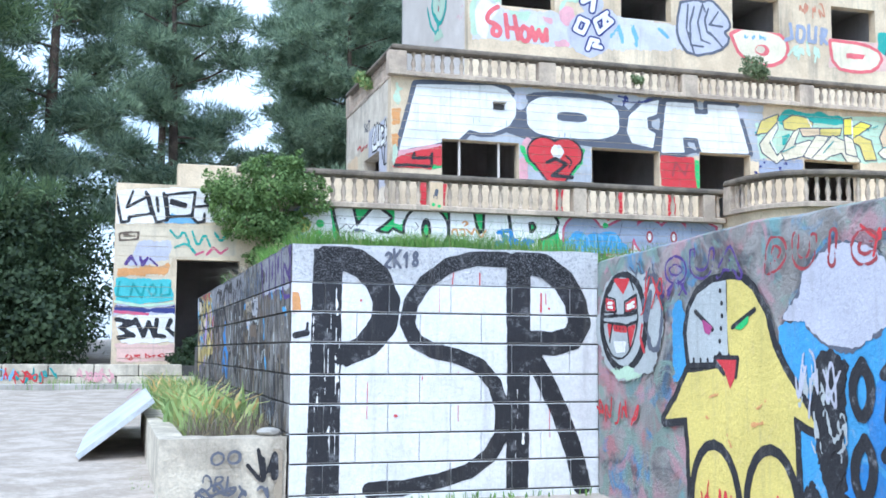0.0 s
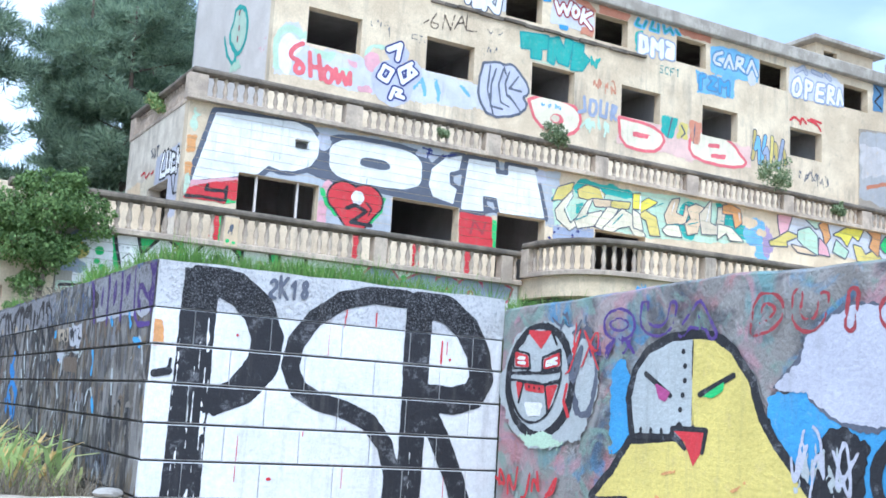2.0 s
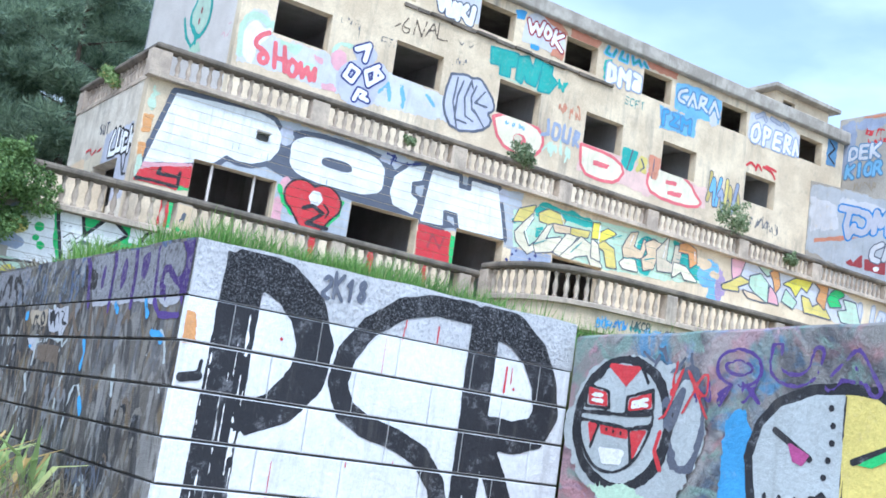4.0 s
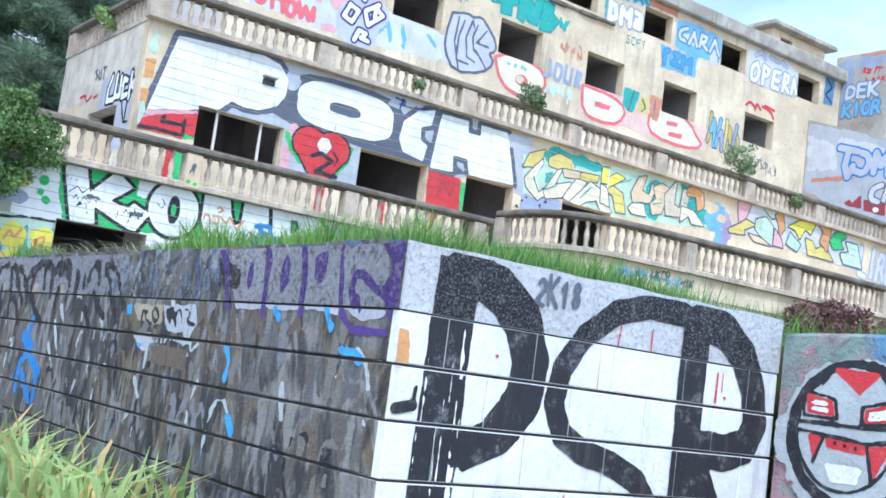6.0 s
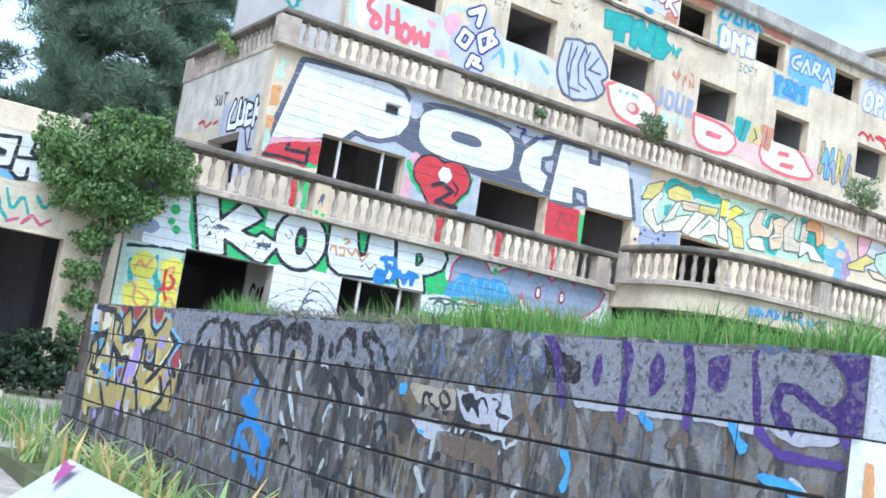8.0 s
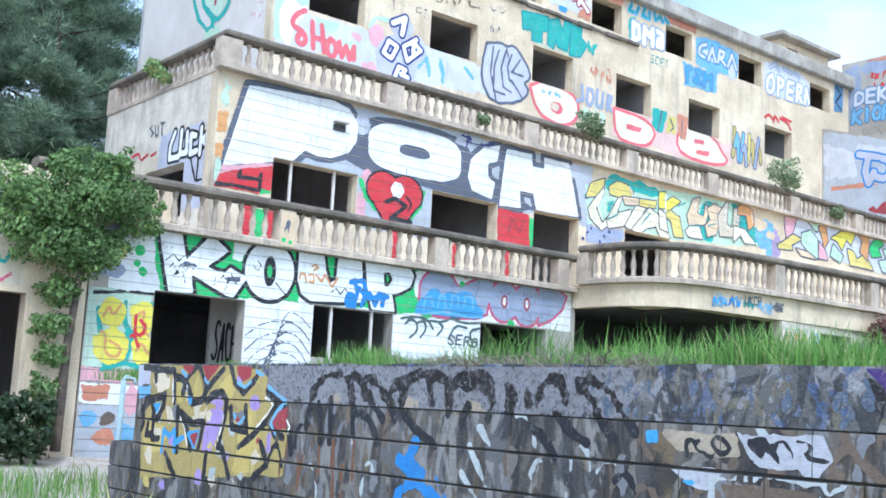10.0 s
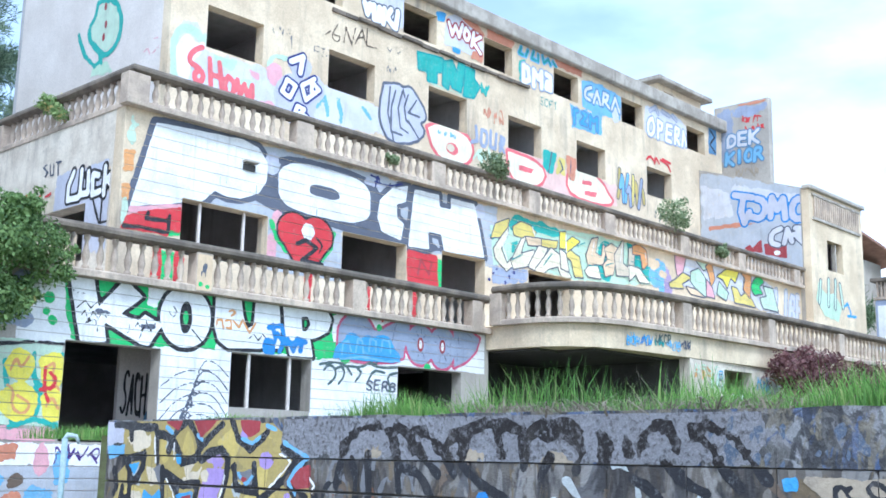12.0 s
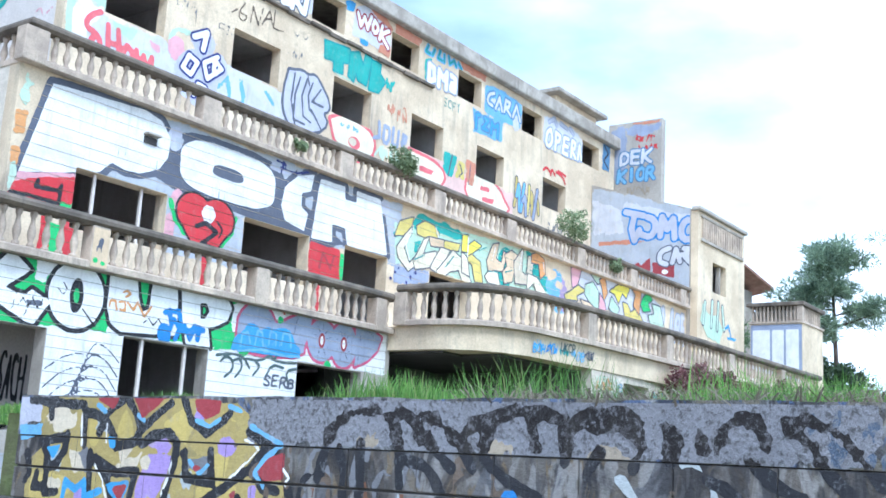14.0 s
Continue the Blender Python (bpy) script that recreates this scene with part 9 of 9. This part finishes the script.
def terrace_grass():
    s = grass_spots(32000, 2.10, 3.4, 8.0, 17.9, 2.37, 0.05, 0.52, 1, ([8, 10, 11, 13.5, 15.5, 18], [1.0, 0.8, 0.8, 0.8, 0.4, 0.2]))
    s += grass_spots(9000, 2.1, 4.2, 7.9, 9.0, 2.37, 0.09, 0.46, 2)
    s += grass_spots(27000, 3.4, 8.0, 8.5, 22.0, 2.37, 0.15, 0.74, 3, ([8, 14, 16, 22], [1.0, 1.0, 0.5, 0.4]))
    s += grass_spots(14000, 8.0, 24.0, 7.0, 22.5, 2.38, 0.4, 1.0, 4)
    s += grass_spots(3500, 24.0, 48.0, 6.0, 21.0, 2.38, 0.25, 0.8, 5)
    s += grass_spots(700, 5.0, 9.0, 3.0, 7.6, 2.38, 0.1, 0.3, 6)
    blades("terrace_grass", s, GRASS, 0.0046, "tall green grass growing along the terrace edge", 1)
    r = grass_spots(1500, -7.0, 2.0, 22.5, 25.3, 0.86, 0.08, 0.4, 7)
    r += grass_spots(1200, 1.3, 4.4, 18.0, 23.2, 0.8, 0.2, 0.6, 12)
    r += grass_spots(200, 0.85, 1.03, 8.6, 13.0, 0.5, 0.03, 0.12, 8)
    r += grass_spots(70, 2.6, 4.5, 7.5, 7.66, 0.5, 0.02, 0.1, 9)
    blades("roadside_grass", r, GRASS, 0.007, "short roadside grass and weeds at the wall foot", 2)


terrace_grass()


def dry_stems():
    rnd = random.Random(31)
    t = thing("dry_weed", (14, 19, 2.38), "tall dry stalks standing in the grass", "plant")
    blades("stalk_tuft", [(rnd.uniform(12.5, 16.5), rnd.uniform(17.5, 20.5), 2.38, rnd.uniform(1.0, 2.0)) for _ in range(60)], TWIG, 0.006, "", 91, 0.5, t)


dry_stems()


def dry_mat():
    rnd = random.Random(37)
    t = thing("dry_grass", (2.4, 12.1, 2.4), "matted heap of dry grey-brown grass on the wall edge", "plant")
    blades("matted_tuft", [(rnd.uniform(2.04, 2.75), rnd.uniform(10.6, 13.2), 2.42, rnd.uniform(0.12, 0.26)) for _ in range(1100)], TWIG, 0.006, "", 93, 2.2, t)


dry_mat()


def planter_plants():
    rnd = random.Random(8)
    for k in range(36):
        y = rnd.choice([rnd.uniform(8.9, 12.5), rnd.uniform(11, 17)])
        x = rnd.uniform(1.3, 1.85)
        p = thing("iris_clump", (x, y, 0.86), "clump of green and yellowing sword leaves in the planter", "plant", "planter weeds")
        sp = [(x + rnd.gauss(0, 0.07), y + rnd.gauss(0, 0.09), 0.85, rnd.uniform(0.2, 0.62)) for _ in range(17)]
        blades("leaves", sp, IRIS, 0.023, "", k + 50, 0.85, p)
    d = thing("dry_brush", (1.65, 8.3, 0.86), "tangle of dry grey twigs in the planter", "plant")
    sp = [(rnd.uniform(1.3, 1.95), rnd.uniform(7.98, 9.3), 0.86, rnd.uniform(0.12, 0.42)) for _ in range(430)]
    blades("twig_tangle", sp, TWIG, 0.0045, "", 77, 0.9, d)
    st = thing("rubble_stone", (1.85, 7.9, 1.0), "broken pale stone on the planter edge", "stone")
    bm = bmesh.new()
    bmesh.ops.create_icosphere(bm, subdivisions=2, radius=1)
    for q in bm.verts:
        q.co = Vector((1.86 + q.co.x * 0.1, 7.85 + q.co.y * 0.08, 1.03 + q.co.z * 0.035)) + 0.02 * Vector((noise.noise(q.co * 2), noise.noise(q.co * 2.3), 0))
    part("stone", bm, CONCRETE, st)


planter_plants()


def leaf_cloud(v, f, centre, radius, n, size, rnd, squash=0.8):
    """Small leaf quads scattered in and on a ball with an uneven skin."""
    cx, cy, cz = centre
    for _ in range(n):
        d = Vector((rnd.gauss(0, 1), rnd.gauss(0, 1), rnd.gauss(0, 1))).normalized()
        r = radius * (0.45 + 0.6 * rnd.random() ** 0.5) * (1 + 0.5 * noise.noise(d * 2.6 + Vector(centre)))
        p = Vector((cx + d.x * r, cy + d.y * r, cz + d.z * r * squash))
        a = Vector((rnd.gauss(0, 1), rnd.gauss(0, 1), rnd.gauss(0, 1))).normalized()
        b = a.cross(d if abs(a.dot(d)) < 0.95 else Vector((0.3, 0.5, 0.8))).normalized()
        s = size * rnd.uniform(0.6, 1.3)
        i = len(v)
        v += [tuple(p - a * s), tuple(p + b * s * 0.55), tuple(p + a * s), tuple(p - b * s * 0.55)]
        f.append((i, i + 1, i + 2, i + 3))


def needle_cloud(v, f, centre, radius, n, size, rnd):
    """Tufts of thin needles that fan out, mostly upward and outward."""
    cx, cy, cz = centre
    for _ in range(n):
        d = Vector((rnd.gauss(0, 1), rnd.gauss(0, 1), rnd.gauss(0, 0.75))).normalized()
        r = radius * rnd.random() ** 0.45
        p = Vector((cx + d.x * r, cy + d.y * r, cz + d.z * r * 0.6))
        o = (d + Vector((0, 0, 0.5)) + 0.5 * Vector((rnd.gauss(0, 1), rnd.gauss(0, 1), rnd.gauss(0, 1)))).normalized()
        side = o.cross(Vector((rnd.gauss(0, 1), rnd.gauss(0, 1), rnd.gauss(0, 1)))).normalized()
        s = size * rnd.uniform(0.6, 1.3)
        i = len(v)
        v += [tuple(p - side * s * 0.07), tuple(p + side * s * 0.07), tuple(p + o * s)]
        f.append((i, i + 1, i + 2))


def pine_tree(at, height, seed, mat, first=0.3, spread=3.2, limbs=17, clumps=8, per=95, tuft=0.42, label="tall dark green pine tree behind the building"):
    rnd = random.Random(seed)
    x, y, z = at
    t = thing("pine_tree", at, label, "tree", "pines")
    pts, bend = [], Vector((rnd.uniform(-0.6, 0.6), rnd.uniform(-0.4, 0.4), 0))
    for k in range(9):
        q = k / 8
        pts.append(Vector((x, y, z)) + bend * (q * q) + Vector((0.12 * math.sin(3 * q + seed), 0, height * q)))
    part("trunk", tube(pts, [0.22 * height / 12 * (1 - 0.85 * k / 8) for k in range(9)], 8), BARK, t)
    lb = bmesh.new()
    v, f = [], []
    for j in range(limbs):
        q = first + (0.98 - first) * (j + rnd.random()) / limbs
        k = min(7, int(q * 8))
        base = pts[k].lerp(pts[k + 1], q * 8 - k)
        a = rnd.uniform(0, 6.283)
        l = spread * (1.15 - 0.75 * q) * rnd.uniform(0.65, 1.2)
        mid = base + Vector((math.cos(a) * l * 0.5, math.sin(a) * l * 0.5, l * rnd.uniform(0.0, 0.25)))
        end = base + Vector((math.cos(a) * l, math.sin(a) * l, l * rnd.uniform(0.1, 0.5)))
        tube_into(lb, [base, mid, end], [0.06, 0.04, 0.012], 5)
        for c in range(clumps):
            s = rnd.uniform(0.35, 1.08)
            p = base.lerp(mid, s * 2) if s < 0.5 else mid.lerp(end, (s - 0.5) * 2)
            p = p + Vector((rnd.gauss(0, 0.4), rnd.gauss(0, 0.4), rnd.gauss(0.1, 0.25)))
            needle_cloud(v, f, p, rnd.uniform(0.35, 0.75), per, tuft, rnd)
    part("limb", lb, BARK, t)
    quads("crown", v, f, mat, t)
    return t


def woods():
    a = pine_tree((-7.5, 33, 1.0), 15.5, 1, PINE, 0.12, 4.4, 28, 11, 190, 0.34)
    b = pine_tree((-1.5, 36, 1.0), 16.5, 2, PINE_HAZE, 0.25, 3.6, 24, 11, 180, 0.34)
    c = pine_tree((3.0, 44, 1.5), 17.0, 3, PINE_HAZE, 0.3, 3.8, 24, 11, 180, 0.34)
    rnd = random.Random(9)
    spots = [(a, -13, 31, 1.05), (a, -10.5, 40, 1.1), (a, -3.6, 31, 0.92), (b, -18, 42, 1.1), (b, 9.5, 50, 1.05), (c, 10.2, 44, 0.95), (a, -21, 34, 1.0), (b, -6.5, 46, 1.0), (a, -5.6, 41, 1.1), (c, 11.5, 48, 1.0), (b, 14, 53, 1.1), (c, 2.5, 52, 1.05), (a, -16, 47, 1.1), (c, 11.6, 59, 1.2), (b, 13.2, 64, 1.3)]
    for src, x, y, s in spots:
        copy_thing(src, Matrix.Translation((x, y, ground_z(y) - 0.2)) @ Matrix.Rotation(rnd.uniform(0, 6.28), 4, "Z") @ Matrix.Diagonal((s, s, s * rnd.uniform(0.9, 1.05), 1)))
    pine_tree((62, 28.6, 1.2), 15.0, 21, PINE_HAZE, 0.62, 5.5, 18, 10, 110, 0.42, "umbrella-shaped pine beyond the annex")
    pine_tree((53.5, 33.5, 1.4), 11.5, 22, PINE, 0.5, 2.6, 14, 7, 60, 0.5, "dark pine top behind the annex")


woods()


def shrub(name, label, category, balls, mat, leaf, seed, stem=None, group=""):
    rnd = random.Random(seed)
    x, y, z = balls[0][0]
    t = thing(name, stem[0] if stem else (x, y, z - balls[0][1]), label, category, group)
    for c, r, n in balls:
        v, f = [], []
        leaf_cloud(v, f, c, r * 0.9, int(n * 1.15), leaf, rnd)
        for _ in range(9):
            a, e = rnd.uniform(0, 6.283), rnd.uniform(-0.4, 0.9)
            q = (c[0] + r * math.cos(a) * 0.95, c[1] + r * math.sin(a) * 0.6, c[2] + r * e)
            leaf_cloud(v, f, q, r * rnd.uniform(0.18, 0.38), int(n * 0.085), leaf, rnd)
        quads("leaf_clump", v, f, mat, t)
    if stem:
        part("stem", tube(stem, [0.09, 0.07, 0.04][: len(stem)], 7), BARK, t)
    return t


def shrubs():
    rnd = random.Random(3)
    ivy = [((4.2, 24.9, 5.5), 0.72, 2600), ((3.4, 24.9, 5.25), 0.62, 1900), ((4.85, 25.0, 5.55), 0.55, 1500), ((3.7, 24.9, 4.6), 0.6, 1600), ((4.3, 25.0, 4.5), 0.55, 1400), ((2.95, 24.95, 5.4), 0.4, 700), ((3.1, 24.9, 4.75), 0.35, 500), ((3.95, 25.1, 3.8), 0.36, 650), ((3.88, 25.1, 3.25), 0.3, 480), ((3.92, 25.1, 2.75), 0.27, 380), ((3.86, 25.1, 2.2), 0.26, 330), ((3.9, 25.1, 1.7), 0.25, 300), ((5.2, 25.05, 5.15), 0.4, 700), ((4.5, 24.9, 6.0), 0.38, 600), ((3.8, 24.9, 5.95), 0.3, 400), ((4.75, 25.1, 4.7), 0.35, 500)]
    shrub("ivy_bush", "big ivy bush climbing over the terrace corner", "ivy", ivy, IVY, 0.04, 5, [(4.1, 25.0, 1.2), (4.15, 25.05, 3.0), (4.3, 25.0, 5.0)])
    for k in range(10):
        x, y = -13 + 1.45 * k + rnd.uniform(-0.4, 0.4), rnd.uniform(26, 29)
        r = rnd.uniform(1.2, 1.9)
        if x + r > 0.55:
            x = 0.5 - r
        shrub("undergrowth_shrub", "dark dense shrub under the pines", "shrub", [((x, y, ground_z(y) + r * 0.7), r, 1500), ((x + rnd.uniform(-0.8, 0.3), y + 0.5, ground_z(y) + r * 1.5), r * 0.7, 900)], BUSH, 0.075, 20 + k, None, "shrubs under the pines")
    for k, (x, y, r) in enumerate(((-1.3, 27.5, 1.6), (-0.9, 30.5, 1.9), (-1.6, 34, 2.2), (-4.5, 31, 2.2), (-3.0, 28.0, 1.8), (-7.5, 30, 2.2))):
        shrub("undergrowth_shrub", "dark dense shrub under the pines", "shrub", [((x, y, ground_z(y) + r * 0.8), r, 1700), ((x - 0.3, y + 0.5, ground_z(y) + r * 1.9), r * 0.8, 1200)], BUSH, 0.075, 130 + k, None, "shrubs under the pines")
    for k, (x, r) in enumerate(((2.9, 0.45), (3.45, 0.42), (2.3, 0.4))):
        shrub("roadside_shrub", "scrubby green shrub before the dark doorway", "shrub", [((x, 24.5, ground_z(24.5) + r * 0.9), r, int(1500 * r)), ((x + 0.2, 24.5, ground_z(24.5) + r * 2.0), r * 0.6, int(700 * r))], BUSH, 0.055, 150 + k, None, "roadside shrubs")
    for k, (x, y, z, r, m) in enumerate(((18.4, 26.9, 9.95, 0.42, SAGE), (27.4, 26.85, 10.2, 0.6, SAGE), (30.6, 26.95, 9.45, 0.26, SAGE), (14.7, 26.95, 9.35, 0.15, SAGE))):
        shrub("terrace_weed", "wild bush growing out of the upper terrace edge", "shrub", [((x, y, z), r, int(900 * r + 150)), ((x + r * 0.7, y, z - r * 0.3), r * 0.6, int(400 * r + 80))], m, 0.045, 60 + k, None, "terrace bushes")
    for k, x in enumerate((24.2, 26.0, 28.2, 30.4)):
        shrub("red_shrub", "dark red-leaved shrub below the terrace", "shrub", [((x, 21.5, 4.65 + 0.2 * (k % 2)), 0.62, 900), ((x + 0.85, 21.4, 4.5), 0.6, 800), ((x + 0.3, 21.4, 3.7), 0.7, 700)], RED_BUSH, 0.06, 70 + k, [(x, 21.5, 2.3), (x, 21.5, 4.6)], "red shrubs")
    shrub("olive_bush", "large grey-green bush beside the small outbuilding", "shrub", [((55.5, 26.6, 7.6), 1.7, 2200), ((57.3, 26.9, 6.2), 1.8, 1800), ((54.5, 25.8, 5.6), 1.5, 1200)], BUSH, 0.13, 90, [(55.5, 26.6, 1.0), (55.5, 26.6, 7)])
    shrub("yellow_weed", "yellowing weed growing out of the cornice", "plant", [((7.5, 30.2, 9.6), 0.3, 160), ((7.5, 29.7, 9.3), 0.22, 90)], IRIS, 0.06, 95)


shrubs()


# ---- small outbuilding beyond the annex ----
def outbuilding():
    t = thing("outbuilding", (48, 26.5, 1.0), "small flat-roofed outbuilding with a balustrade and white panels", "building")
    part("body", boxes(((47.25, 25.9, 1.0), (50.3, 28.35, 9.85))), STUCCO, t)
    part("parapet", boxes(((47.12, 25.78, 10.66), (50.4, 28.5, 10.85)), bevel=0.03), RAIL, t)
    part("base", boxes(((47.18, 25.84, 9.853), (50.36, 28.42, 9.96))), STONE, t)
    for k in range(12):
        part("baluster", boxes(((47.26, 26.2 + 0.18 * k, 9.963), (47.36, 26.29 + 0.18 * k, 10.655)), bevel=0.015), STONE, t)
    for k in range(9):
        part("baluster", boxes(((47.75 + 0.27 * k, 25.92, 9.963), (47.85 + 0.27 * k, 26.02, 10.655)), bevel=0.015), STONE, t)
    part("corner_post", boxes(((47.2, 25.86, 9.963), (47.5, 26.14, 10.655)), bevel=0.02), STONE, t)
    part("backing", boxes(((47.5, 26.2, 9.963), (50.1, 28.3, 10.5))), STUCCO_GREY, t)
    c = Canvas(wall_frame((47.25, 28.35, 0), (0, -1)), t, [(0.02, 2.44, 6.0, 9.8)], 0.05, 0.01, first=0.01)
    c.coat("blue_frame", rect(0.02, 2.44, 6.0, 9.8), "bluegrey", "grey-blue frame round white panels", 0)
    for a, b in ((0.12, 0.95), (1.05, 1.6), (1.7, 2.3)):
        c.coat("white_panel", rect(a, b, 6.0, 9.55), "white", "", 1)
    c.coat("blue_patch", rough(union(rect(0.12, 0.6, 6.6, 7.2), rect(1.8, 2.25, 6.3, 7.6)), 0.03, 6), "bluegrey", "", 2)
    s = thing("tiled_house", (60, 34, 1.0), "small house with a red tiled roof behind the annex", "house")
    part("wall", boxes(((56.0, 32.9, 1.0), (59.8, 36.5, 13.7))), STUCCO_GREY, s)
    part("roof", boxes(((-3.5, -1.6, 0), (3.3, 2.6, 0.22)), m=Matrix.Translation((57.6, 33.6, 14.1)) @ Matrix.Rotation(radians(-12), 4, "X") @ Matrix.Rotation(radians(9), 4, "Y"), bevel=0.03), TILES, s, "worn red clay roof tiles")


outbuilding()
